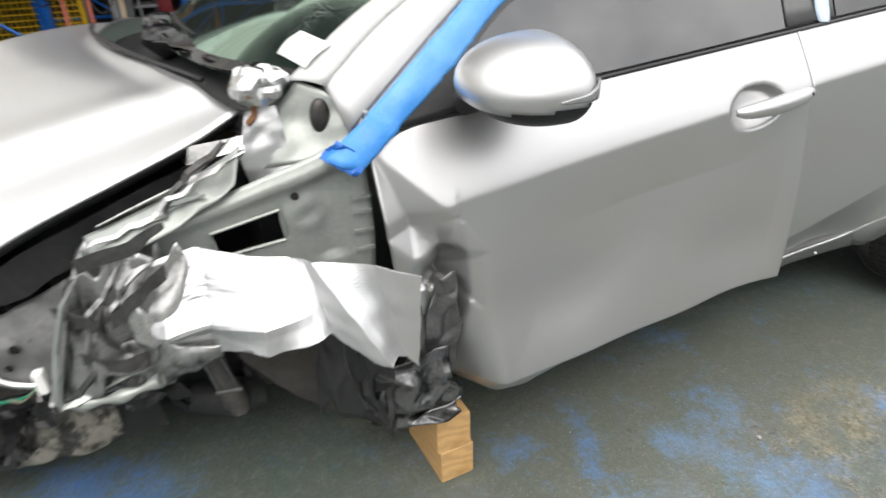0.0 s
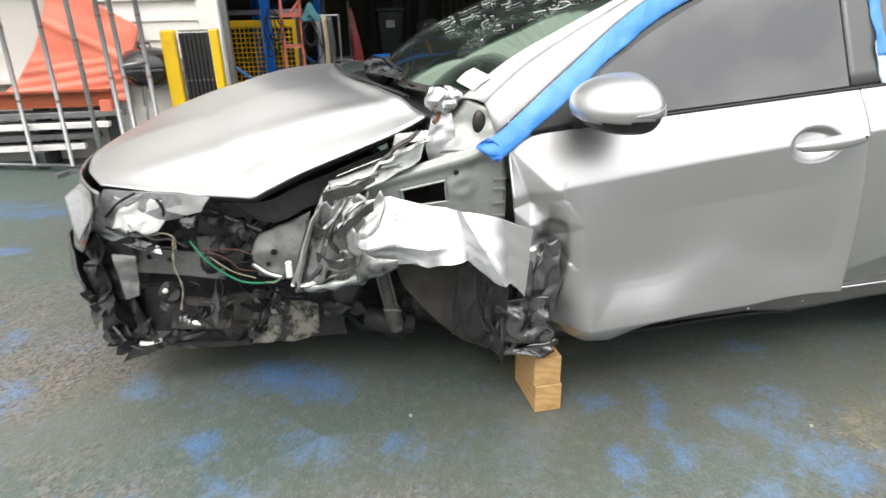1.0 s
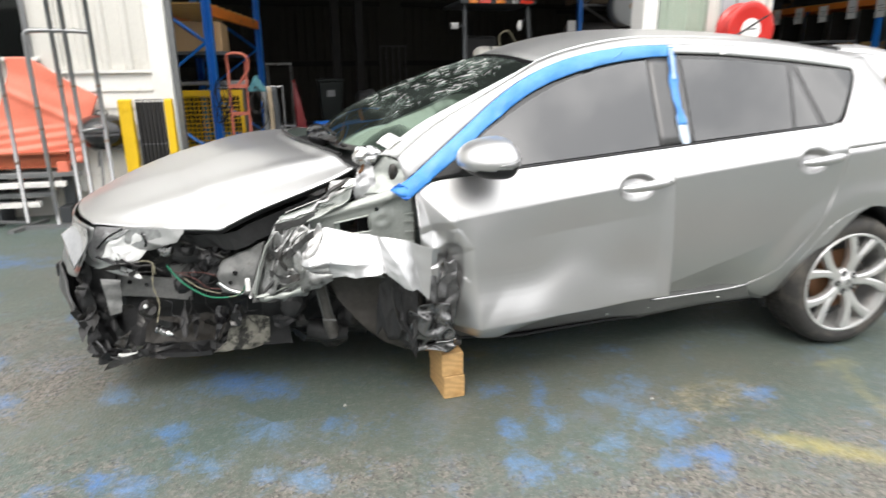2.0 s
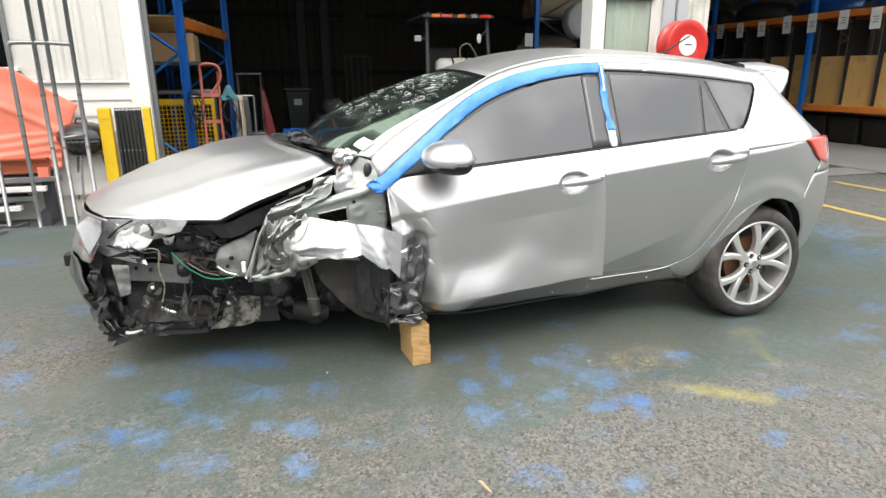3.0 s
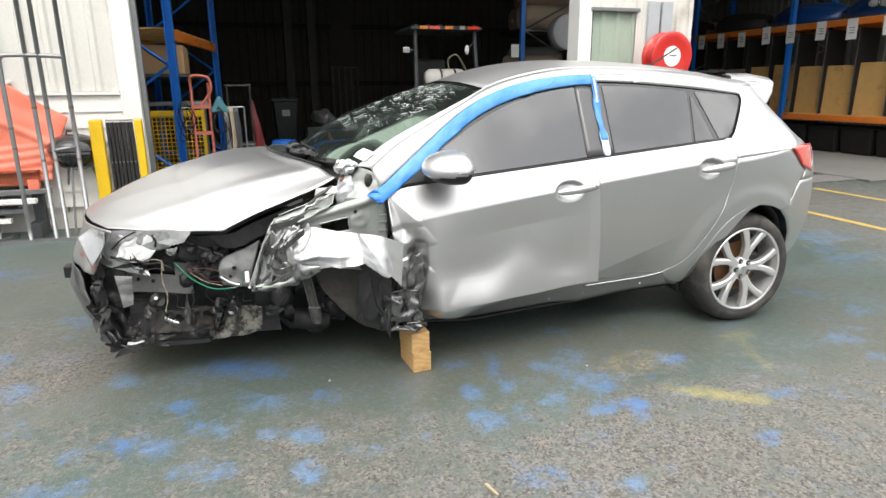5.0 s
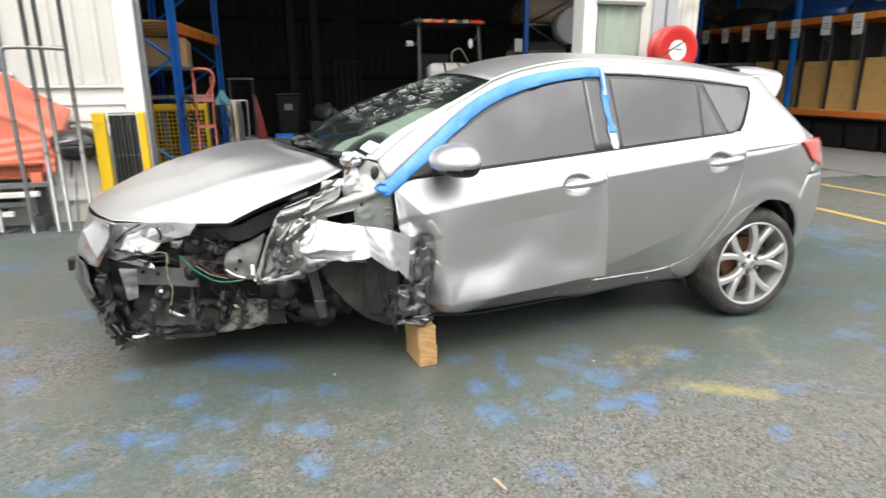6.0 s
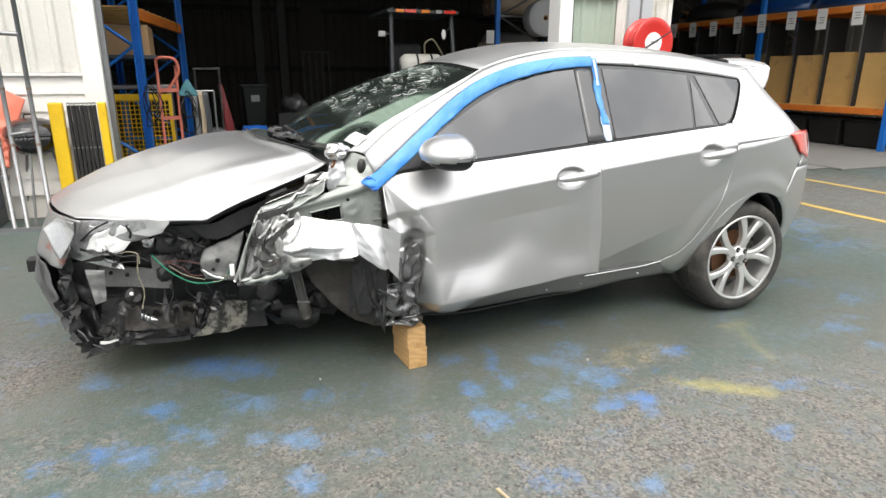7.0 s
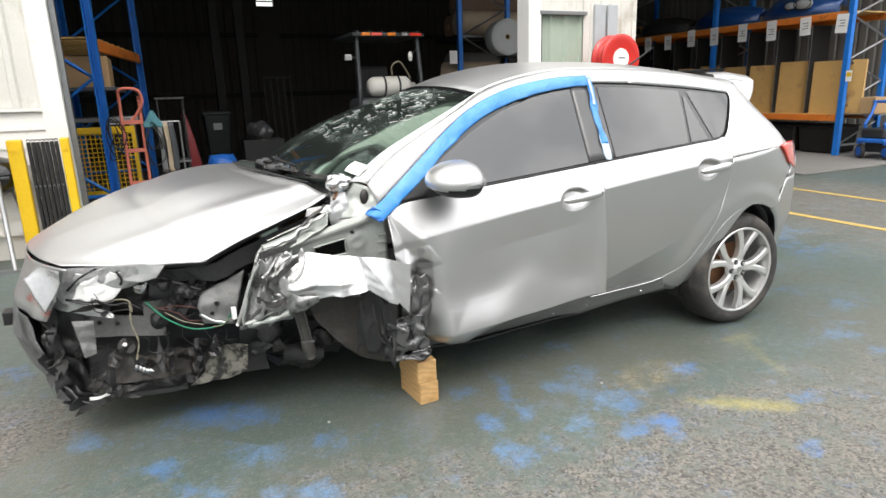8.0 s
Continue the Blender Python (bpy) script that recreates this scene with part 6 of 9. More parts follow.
near_far("rear_pillar", M["paint"], P_B, P_T, [(2.467, shoulder(2.467)), (2.472, 1.02), (2.478, 1.062), (2.497, 1.078), (2.537, 1.135), (2.597, 1.225), (2.618, 1.262), (2.60, 1.30)], [(2.88, shoulder(2.88)), (2.965, 1.006), (2.97, 1.08), (2.86, 1.22), (2.76, 1.335)], 20, 24, 0.0006)

# sill below the doors
# shade on the sill is put into its darker colour
near_far("sill", M["sill_dark"], [(0.74, 0.212), (0.9, 0.192), (1.02, 0.178), (1.2, 0.183), (1.5, 0.203), (2.03, 0.232), (2.26, 0.248)], [(0.74, 0.30), (1.2, 0.33), (1.66, 0.368), (2.22, 0.345)], [(0.74, 0.212), (0.74, 0.30)], [(2.26, 0.248), (2.22, 0.345)], 60, 8, 0.008, extra=lambda x, z: 0.7 * low_swage(x, 0.345) if x > 1.64 else 0.22 * max(0.0, 0.36 - z) * min(1.0, (1.64 - x) / 0.15))
bm = grid_bm(np.array([[(x, side_y(x, 0.24) + 0.025 + (0.7 * low_swage(x, 0.345) if x > 1.64 else 0.03 * min(1.0, (1.64 - x) / 0.15)) + 0.22 * v, float(np.interp(x, [0.74, 1.02, 1.5, 2.26], [0.212, 0.180, 0.205, 0.248])) - 0.004 + 0.02 * v) for x in np.linspace(0.74, 2.26, 20)] for v in (0, 0.5, 1)]))
part("sill_underside", bm, M["black_plastic"], car, thick=0.01)
# bright strip along the rear door's foot
part("sill_strip", tube(bmesh.new(), [(x, side_y(x, 0.31) + 0.7 * low_swage(x, 0.345) - 0.001, 0.312 + 0.022 * max(0, (x - 1.95) / 0.2) ** 2) for x in np.linspace(1.63, 2.16, 18)], 0.006, 6), M["chrome"], car, "bright strip", smooth=True)
for x, z in ((1.45, 0.25), (1.65, 0.262), (2.01, 0.275), (2.205, 0.325)):
    bm = bmesh.new()
    bmesh.ops.create_uvsphere(bm, u_segments=8, v_segments=6, radius=0.0045, matrix=Matrix.Translation((x, side_y(x, z) + 0.014, z)))
    part("clip", bm, M["white_plastic"], car, "white sill clip")

# pleated metal added in the door's fold, darkened to stand for its shade
def fold_edge(f):
    pts = []
    for z in (0.315, 0.38, 0.45, 0.51, 0.56, 0.60):
        x = 0.700 + 0.012 * math.sin(z * 14) + f * (0.046 - 0.11 * max(0.0, z - 0.42))
        pts.append((x, side_y(x, z) + door_damage(0.76, z) + 0.012, z))
    return pts


fl, fr = fold_edge(-1), fold_edge(1)
part("door_fold", facets([fl[0], fr[0]], [fl[-1], fr[-1]], fl, fr, 3, 8, 0.013, 8, 0.5), M["fold_metal"], fdoor, "pleated fold, darkened for its shade", thick=0.002)

# foot of the front door: a hem that droops below the crease near its front end and closes towards the rear
lip = []
for v in (0.0, 0.12, 0.45, 0.8, 1.0):
    row = []
    for x, z in line(FD_B, 70):
        drop = float(np.interp(x, [0.70, 0.80, 0.895, 1.02, 1.2, 1.64], [0.020, 0.050, 0.064, 0.042, 0.026, 0.012]))
        back = float(np.interp(x, [0.70, 0.80, 0.895, 1.05, 1.64], [0.03, 0.045, 0.042, 0.06, 0.05]))
        row.append((x, side_y(x, z) + door_damage(x, z) + 0.001 + back * v ** 1.3 + 0.003 * noise.noise(Vector((x * 14, v * 3, 2))) * v, z + 0.002 - drop * v))
    lip.append(row)
part("door_foot", grid_bm(np.array(lip)), M["paint"], fdoor, smooth=True, thick=0.003)

# side glass in black surrounds
G_B = [(0.60, 0.885), (1.0, 0.928), (1.7, 0.99), (2.3, 1.043), (2.445, 1.053)]
G_T = [(0.64, 0.92), (0.76, 1.02), (0.90, 1.125), (1.08, 1.225), (1.25, 1.29), (1.42, 1.33), (1.65, 1.352), (1.95, 1.345), (2.30, 1.315), (2.605, 1.280)]
near_far("window_surround", M["surround"], G_B, G_T, [(0.60, 0.885), (0.64, 0.92)], [(2.445, 1.053), (2.485, 1.075), (2.53, 1.135), (2.59, 1.225), (2.612, 1.262), (2.605, 1.280)], 90, 26, 0.006)
W1_B = [(0.80, 0.923), (1.1, 0.945), (1.40, 0.971), (1.605, 0.99)]
W1_T = [(0.80, 0.975), (0.86, 1.04), (0.95, 1.10), (1.08, 1.175), (1.23, 1.243), (1.38, 1.287), (1.50, 1.312), (1.605, 1.325)]
near_far("window_glass", M["tint_glass"], W1_B, W1_T, [(0.80, 0.923), (0.80, 0.975)], [(1.605, 0.99), (1.605, 1.325)], 50, 20, 0.0, thick=0.0)
near_far("window_glass", M["tint_glass"], [(1.765, 1.004), (2.0, 1.024), (2.225, 1.043)], [(1.765, 1.330), (2.0, 1.322), (2.255, 1.300)], [(1.765, 1.004), (1.765, 1.330)], [(2.225, 1.043), (2.245, 1.18), (2.255, 1.300)], 30, 18, 0.0, thick=0.0)
near_far("window_glass", M["tint_glass"], [(2.245, 1.046), (2.360, 1.055)], [(2.275, 1.280), (2.285, 1.268)], [(2.245, 1.046), (2.275, 1.280)], [(2.360, 1.055), (2.285, 1.268)], 10, 14, 0.0, thick=0.0)
near_far("window_glass", M["tint_glass"], [(2.395, 1.058), (2.435, 1.061)], [(2.305, 1.298), (2.590, 1.270)], [(2.395, 1.058), (2.305, 1.298)], [(2.435, 1.061), (2.475, 1.085), (2.52, 1.145), (2.575, 1.225), (2.597, 1.258), (2.590, 1.270)], 20, 16, 0.0, thick=0.0)
part("belt_trim", tube(bmesh.new(), [(x, side_y(x, belt(x)) - 0.004, belt(x) - 0.003) for x in np.linspace(0.62, 2.43, 40)], 0.006, 6), M["gloss_black"], car, smooth=True)
near_far("pillar_trim", M["pillar_grey"], [(1.612, 0.992), (1.758, 1.005)], [(1.612, 1.34), (1.758, 1.335)], [(1.612, 0.992), (1.612, 1.34)], [(1.758, 1.005), (1.758, 1.335)], 6, 10, 0.001)

# roof rail: the curve of the door frame, rounded up to the windscreen and roof
RAIL = [(0.56, 0.890), (0.71, 1.005), (0.83, 1.095), (0.95, 1.185), (1.08, 1.262), (1.23, 1.322), (1.38, 1.358), (1.55, 1.380), (1.75, 1.388), (2.05, 1.382), (2.35, 1.362), (2.62, 1.33), (2.76, 1.335)]


def rail3(n):
    return np.array([(x, side_y(x, z) + 0.004, z) for x, z in line(RAIL, n)])


SCREEN_L = [(0.47, 0.165, 0.985), (0.62, 0.205, 1.085), (0.80, 0.255, 1.168), (1.0, 0.315, 1.250), (1.17, 0.365, 1.320)]
PILLAR_IN = [(0.53, 0.128, 0.977), (0.665, 0.174, 1.074), (0.846, 0.222, 1.170), (1.032, 0.280, 1.260), (1.17, 0.340, 1.326)]
INNER = PILLAR_IN + [(1.35, 0.365, 1.378), (1.6, 0.37, 1.418), (1.9, 0.37, 1.422), (2.2, 0.38, 1.412), (2.5, 0.40, 1.388), (2.72, 0.43, 1.362)]


def band(a, b2, nv, bulge):
    """Sheet between two 3D rows, pushed out along its middle."""
    g = np.zeros((nv + 1, len(a), 3))
    for j in range(nv + 1):
        v = j / nv
        g[j] = (1 - v) * a + v * b2 + np.array(bulge) * (4 * v * (1 - v))
    return g


def far_side(g):
    h = g.copy()
    h[..., 1] = 2 * YC - h[..., 1]
    return h


rail_g = band(rail3(80), line(INNER, 80), 10, (-0.003, -0.009, 0.009))
part("roof_rail", grid_bm(rail_g), M["paint"], car, smooth=True, thick=0.004)
part("roof_rail", grid_bm(far_side(rail_g)), M["paint"], car, smooth=True, thick=0.004)
# door frame between glass surround and rail
low_edge = np.array([(x, side_y(x, z) + 0.0, z) for x, z in line(G_T[:8] + [(1.95, 1.345), (2.30, 1.315), (2.61, 1.280)], 80)])
frame_g = band(low_edge, rail3(80), 4, (0, -0.006, 0.0))
part("door_frame", grid_bm(frame_g), M["paint"], car, smooth=True, thick=0.004)
part("door_frame", grid_bm(far_side(frame_g)), M["paint"], car, smooth=True, thick=0.004)

HEAD = [(1.17, 0.365, 1.320), (1.12, 0.60, 1.352), (1.09, YC, 1.362), (1.12, 2 * YC - 0.60, 1.352), (1.17, 2 * YC - 0.365, 1.320)]
TAILR = [(2.72, 0.43, 1.362), (2.80, 0.65, 1.385), (2.82, YC, 1.390), (2.80, 2 * YC - 0.65, 1.385), (2.72, 2 * YC - 0.43, 1.362)]
SIDE_R = [SCREEN_L[-1]] + INNER[5:]
roof_g = coons(HEAD, TAILR, SIDE_R, [(x, 2 * YC - y, z) for x, y, z in SIDE_R], 30, 30)
u = np.linspace(-1, 1, 31)[None, :]
v = np.linspace(0, 1, 31)[:, None]
roof_g[..., 2] += 0.018 * (1 - u * u) * np.sin(np.pi * v)
part("roof", grid_bm(roof_g), M["paint"], car, smooth=True, thick=0.005)
# roof aerial, leaning back on a small foot
rz = max(p[2] for p in roof_g.reshape(-1, 3) if abs(p[0] - 2.48) < 0.06)
aerial = part("aerial", tube(bmesh.new(), [(2.50, YC, rz + 0.012), (2.60, YC, 0.5 * (rz + 0.012 + 1.562)), (2.70, YC, 1.562)], [0.0065, 0.0055, 0.004], 8), M["black_plastic"], car, "thin black roof aerial", smooth=True)
part("aerial_foot", lathe(bmesh.new(), [(0.034, -0.012), (0.032, 0.004), (0.022, 0.014), (0.008, 0.024), (0.0, 0.025)], Matrix.Translation((2.49, YC, rz)) @ Matrix.Diagonal((1.5, 0.7, 1, 1)), 20), M["black_plastic"], aerial, smooth=True)
COWL = [(0.47, 0.165, 0.985), (0.33, 0.40, 0.99), (0.25, YC, 0.995), (0.33, 2 * YC - 0.40, 0.99), (0.47, 2 * YC - 0.165, 0.985)]
screen_g = coons(COWL, HEAD, SCREEN_L, [(x, 2 * YC - y, z) for x, y, z in SCREEN_L], 34, 30)
v = np.linspace(0, 1, 31)[:, None]
u = np.linspace(-1, 1, 35)[None, :]
screen_g[..., 0] -= 0.03 * (1 - u * u) * np.sin(np.pi * v)
screen_g[..., 2] += 0.02 * (1 - u * u) * np.sin(np.pi * v)
screen = part("windscreen", grid_bm(screen_g), M["windscreen"], car, "green-tinted windscreen crazed with white cracks", smooth=True)
screen.visible_shadow = False
# grey moulding between glass and pillar
md = band(line(SCREEN_L, 40), line(PILLAR_IN, 40), 4, (-0.002, -0.004, 0.006))
part("screen_moulding", grid_bm(md), M["grey_trim"], car, "grey moulding beside the windscreen", smooth=True, thick=0.003)
part("screen_moulding", grid_bm(far_side(md)), M["grey_trim"], car, smooth=True, thick=0.003)
# black band round the glass
for g, nm in ((screen_g[-2:], "top"), (screen_g[:2], "foot")):
    h = g.copy()
    h[..., 2] += 0.003
    part("screen_band", grid_bm(h), M["gloss_black"], car)
for sl in (slice(-2, None),):
    h = screen_g[:, sl].copy()
    h[..., 2] += 0.003
    part("screen_band", grid_bm(h), M["gloss_black"], car)
# crazing: short white fracture lines over the glass's near upper part
rnd = random.Random(11)


def on_screen(s, t):
    s, t = max(0, min(0.999, s)) * 34, max(0, min(0.999, t)) * 30
    i, j = int(s), int(t)
    a, b2 = s - i, t - j
    p = (1 - a) * (1 - b2) * screen_g[j, i] + a * (1 - b2) * screen_g[j, i + 1] + (1 - a) * b2 * screen_g[j + 1, i] + a * b2 * screen_g[j + 1, i + 1]
    return Vector(p) + Vector((-0.003, 0, 0.004))


bm = bmesh.new()
for k in range(130):
    while True:
        s, t = rnd.uniform(0.06, 0.48), rnd.uniform(0.30, 0.90)
        if t > 0.25 + 0.9 * abs(s - 0.22) - 0.1 and rnd.random() < 0.25 + t:
            break
    a = rnd.uniform(0, 6.28)
    pts = []
    for i in range(rnd.randint(2, 4)):
        pts.append(on_screen(s, t))
        a += rnd.uniform(-0.9, 0.9)
        s, t = s + 0.010 * math.cos(a), t + 0.013 * math.sin(a)
    tube(bm, pts, rnd.choice((0.0005, 0.0006, 0.0010)), 4)
tagged(part("fracture", bm, M["white_plastic"], screen, "white fracture lines"), kind="stuff")
bm = bmesh.new()
for k in range(6):
    s, t = rnd.uniform(0.08, 0.42), rnd.uniform(0.35, 0.9)
    r = rnd.uniform(0.008, 0.02)
    tube(bm, [on_screen(s + r * 1.2 * math.cos(a), t + r * 2.0 * math.sin(a)) for a in np.linspace(rnd.uniform(0, 2), rnd.uniform(4, 6.5), 9)], 0.0011, 4)
tagged(part("crack_rings", bm, M["white_plastic"], screen, "white curled fracture marks"), kind="stuff")

# cabin: dashboard, wheel, seats, floor
dash_g = coons([(0.35, 0.25, 0.70), (0.30, YC, 0.70), (0.35, 1.5, 0.70)], [(0.85, 0.22, 0.93), (0.85, YC, 0.95), (0.85, 1.54, 0.93)], [(0.35, 0.25, 0.70), (0.42, 0.24, 0.93), (0.65, 0.23, 0.965), (0.85, 0.22, 0.93)], [(0.35, 1.5, 0.70), (0.42, 1.52, 0.93), (0.65, 1.53, 0.965), (0.85, 1.54, 0.93)], 20, 14)
part("dashboard", grid_bm(dash_g), M["dash"], car, smooth=True, thick=0.03)
part("steering_wheel", lathe(bmesh.new(), [(0.17 + 0.016 * math.cos(a), 0.016 * math.sin(a)) for a in np.linspace(0, 2 * math.pi, 9)], Matrix.Translation((0.95, 1.25, 0.95)) @ Matrix.Rotation(radians(-65), 4, "Y"), 30), M["black_plastic"], car, smooth=True)
for y in (0.50, 1.26):
    sb = boxm((1.55, y - 0.24, 0.45), (1.70, y + 0.24, 1.05), Matrix.Translation((1.55, 0, 0.45)) @ Matrix.Rotation(radians(14), 4, "Y") @ Matrix.Translation((-1.55, 0, -0.45)))
    part("seat", sb, M["seat"], car, bevel=0.05)
    part("seat", boxm((1.10, y - 0.25, 0.36), (1.62, y + 0.25, 0.50)), M["seat"], car, bevel=0.05)
    part("headrest", boxm((1.70, y - 0.12, 1.08), (1.79, y + 0.12, 1.24)), M["seat"], car, bevel=0.04)
part("rear_seat", boxm((2.25, 0.25, 0.4), (2.45, 1.5, 1.02)), M["seat"], car, bevel=0.05)
part("cabin_floor", boxm((0.45, 0.18, 0.24), (2.55, 1.58, 0.30)), M["black_plastic"], car)
part("bulkhead", boxm((0.38, 0.22, 0.30), (0.45, 1.54, 0.92)), M["black_plastic"], car)

# tail: bumper, tailgate, lamps, spoiler
def tail_grid(z_list, x_start, n=26):
    rows = []
    for z in z_list:
        xe = tail_x(z)
        base = side_y(2.2, z)
        x0 = x_start(z)
        row = []
        k0 = ((x0 - 2.2) / (xe - 2.2))
        for i in range(n + 1):
            f = i / n
            # even steps in angle from the flank to the middle
            a0 = math.asin(min(1, k0 ** 1.5))
            a = a0 + (math.pi / 2 - a0) * f
            k = math.sin(a) ** (2 / 3)
            y = base + YC * (1 - (max(0.0, 1 - k ** 3)) ** (1 / 3))
            row.append((2.2 + (xe - 2.2) * k, min(y, YC), z))
        row += [(x, 2 * YC - y, z) for x, y, z in row[-2::-1]]
        rows.append(row)
    return np.array(rows)


part("rear_bumper", grid_bm(tail_grid(np.linspace(0.235, 0.80, 30), lambda z: np.interp(z, [0.22, 0.29, 0.40, 0.49, 0.59, 0.65, 0.663, 0.76, 0.80], [3.03, 3.045, 3.035, 3.0, 2.925, 2.848, 2.929, 2.973, 3.0]))), M["paint"], car, smooth=True, thick=0.006)
part("tailgate", grid_bm(tail_grid(np.linspace(0.803, 1.335, 22), lambda z: np.interp(z, [0.80, 0.86, 0.90, 0.95, 0.99, 1.006, 1.08, 1.22, 1.335], [3.01, 3.053, 3.02, 2.96, 2.91, 2.97, 2.975, 2.865, 2.77]))), M["paint"], car, smooth=True, thick=0.006)
for mirrored in (False, True):
    bm = flank([(3.00, 0.890), (3.06, 0.866), (3.13, 0.842)], [(2.885, 0.990), (2.97, 1.003), (3.11, 1.000)], [(3.00, 0.890), (2.945, 0.942), (2.885, 0.990)], [(3.13, 0.842), (3.15, 0.92), (3.11, 1.000)], 14, 10, -0.008, mirror=mirrored)
    lamp = part("tail_lamp", bm, M["red_lens"], car, "red tail lamp with a clear band", smooth=True, thick=0.012)
    bm = flank([(3.125, 0.857), (3.15, 0.86)], [(3.105, 0.983), (3.13, 0.98)], [(3.125, 0.857), (3.145, 0.92), (3.105, 0.983)], [(3.15, 0.86), (3.17, 0.92), (3.13, 0.98)], 5, 8, -0.010, mirror=mirrored)
    part("clear_band", bm, M["white_lens"], lamp, smooth=True, thick=0.012)
sp_a = line([(2.70, 0.39, 1.368), (2.76, 0.5, 1.395), (2.80, YC, 1.40), (2.76, 2 * YC - 0.5, 1.395), (2.70, 2 * YC - 0.39, 1.368)], 30)
sp_b = line([(3.005, 0.36, 1.345), (3.06, 0.5, 1.375), (3.09, YC, 1.385), (3.06, 2 * YC - 0.5, 1.375), (3.005, 2 * YC - 0.36, 1.345)], 30)
sp_c = line([(2.895, 0.285, 1.207), (3.00, 0.5, 1.325), (3.02, YC, 1.34), (3.00, 2 * YC - 0.5, 1.325), (2.895, 2 * YC - 0.285, 1.207)], 30)
sp_d = line([(2.72, 0.325, 1.305), (2.80, 0.5, 1.34), (2.82, YC, 1.35), (2.80, 2 * YC - 0.5, 1.34), (2.72, 2 * YC - 0.325, 1.305)], 30)
sp_g = np.array([sp_d, sp_a, 0.5 * (sp_a + sp_b) + np.array((0, 0, 0.012)), sp_b, 0.5 * (sp_b + sp_c) + np.array((0.012, 0, 0)), sp_c, sp_d])
bm = grid_bm(sp_g)
for col in (0, -1):
    bm.faces.new([bm.verts.new(p) for p in sp_g[:-1, col].tolist()])
bmesh.ops.remove_doubles(bm, verts=bm.verts, dist=0.0005)
bmesh.ops.recalc_face_normals(bm, faces=bm.faces)
sp = part("spoiler", bm, M["paint"], car, bevel=0.022)
part("spoiler_slot", boxm((2.74, 0.52, 1.404), (2.93, 2 * YC - 0.52, 1.417)), M["gloss_black"], sp)

# door handles over their dished recesses
def handle(door, x0, x1, z0, z1):
    pts, rad = [], []
    for f in np.linspace(0, 1, 16):
        x = x0 + (x1 - x0) * f
        z = z0 + (z1 - z0) * f
        bow = math.sin(math.pi * min(1, max(0, f)))
        pts.append((x, side_y(x, z) - 0.008 - 0.022 * bow ** 0.5, z))
        rad.append(0.008 + 0.0125 * bow ** 0.4)
    hb = tube(bmesh.new(), pts, rad, 12)
    hd = part("door_handle", hb, M["paint"], door, "bright silver pull handle", smooth=True)
    part("lock", lathe(bmesh.new(), [(0.0, 0.0), (0.005, 0.0), (0.006, -0.003)], Matrix.Translation((x1 - 0.028, pts[-3][1] - 0.0165, z1)) @ Matrix.Rotation(radians(90), 4, "X"), 10), M["black_plastic"], hd)


handle(fdoor, 1.41, 1.625, 0.838, 0.862)
handle(rdoor, 2.235, 2.435, 0.905, 0.928)

# mirror on the near door
mc = Matrix.Translation((0.873, -0.053, 0.990)) @ Matrix.Rotation(radians(0), 4, "Z") @ Matrix.Diagonal((1.42, 1.14, 0.92, 1))
def mirror_shell(k, keep):
    bm = bmesh.new()
    bmesh.ops.create_uvsphere(bm, u_segments=48, v_segments=36, radius=1.0)
    bmesh.ops.delete(bm, geom=[f for f in bm.faces if not keep(f.calc_center_median())], context="FACES")
    for v in bm.verts:
        x, y, z = v.co
        sx = 0.105 if x < 0 else 0.045
        p = Vector((sx * abs(x) ** 0.85 * (1 if x > 0 else -1), (0.080 if y > 0 else -0.125) * abs(y) ** 0.8, 0.078 * z if z > 0 else 0.078 * z)) * k
        p.z += 0.012 * (p.y / 0.125)
        v.co = mc @ p
    return bm


mirror = part("side_mirror", mirror_shell(1.0, lambda c: c.z > -0.16 + 0.20 * c.x), M["paint"], car, "silver mirror housing over a black lower shell", smooth=True, thick=0.004)
part("mirror_base", mirror_shell(0.975, lambda c: c.z < 0.40), M["black_plastic"], mirror, "black lower shell", smooth=True)
lens = []
for s in np.linspace(0, 1, 16):
    a = radians(258 + 60 * s)
    w = 0.0015 + 0.0155 * s ** 0.8 * min(1.0, (1.04 - s) / 0.2)
    z = 0.000 + 0.014 * s
    c, n = math.cos(a), math.sin(a)
    r = 1.035
    lens.append([mc @ Vector((r * (0.105 if c < 0 else 0.045) * abs(c) ** 0.85 * (1 if c > 0 else -1), -r * 0.125 * abs(n) ** 0.8, z + k * w - 0.012 * abs(n) ** 0.8)) for k in (-1, -0.3, 0.4, 1)])
part("turn_lamp", grid_bm(np.array(lens)), M["smoky_lens"], mirror, "clear turn signal lens", smooth=True, thick=0.005)
part("mirror_stalk", tube(bmesh.new(), [mc @ Vector((0.0, 0.06, -0.045)), (0.80, 0.02, 0.942), (0.78, 0.06, 0.932)], [0.030, 0.022, 0.028], 12), M["black_plastic"], mirror, smooth=True)
bm = flank([(0.60, 0.887), (0.78, 0.912)], [(0.70, 0.985), (0.795, 1.0)], [(0.60, 0.887), (0.70, 0.985)], [(0.78, 0.912), (0.795, 1.0)], 10, 8, -0.004)
part("mirror_sail", bm, M["black_plastic"], car, "black corner trim", smooth=True, thick=0.01)


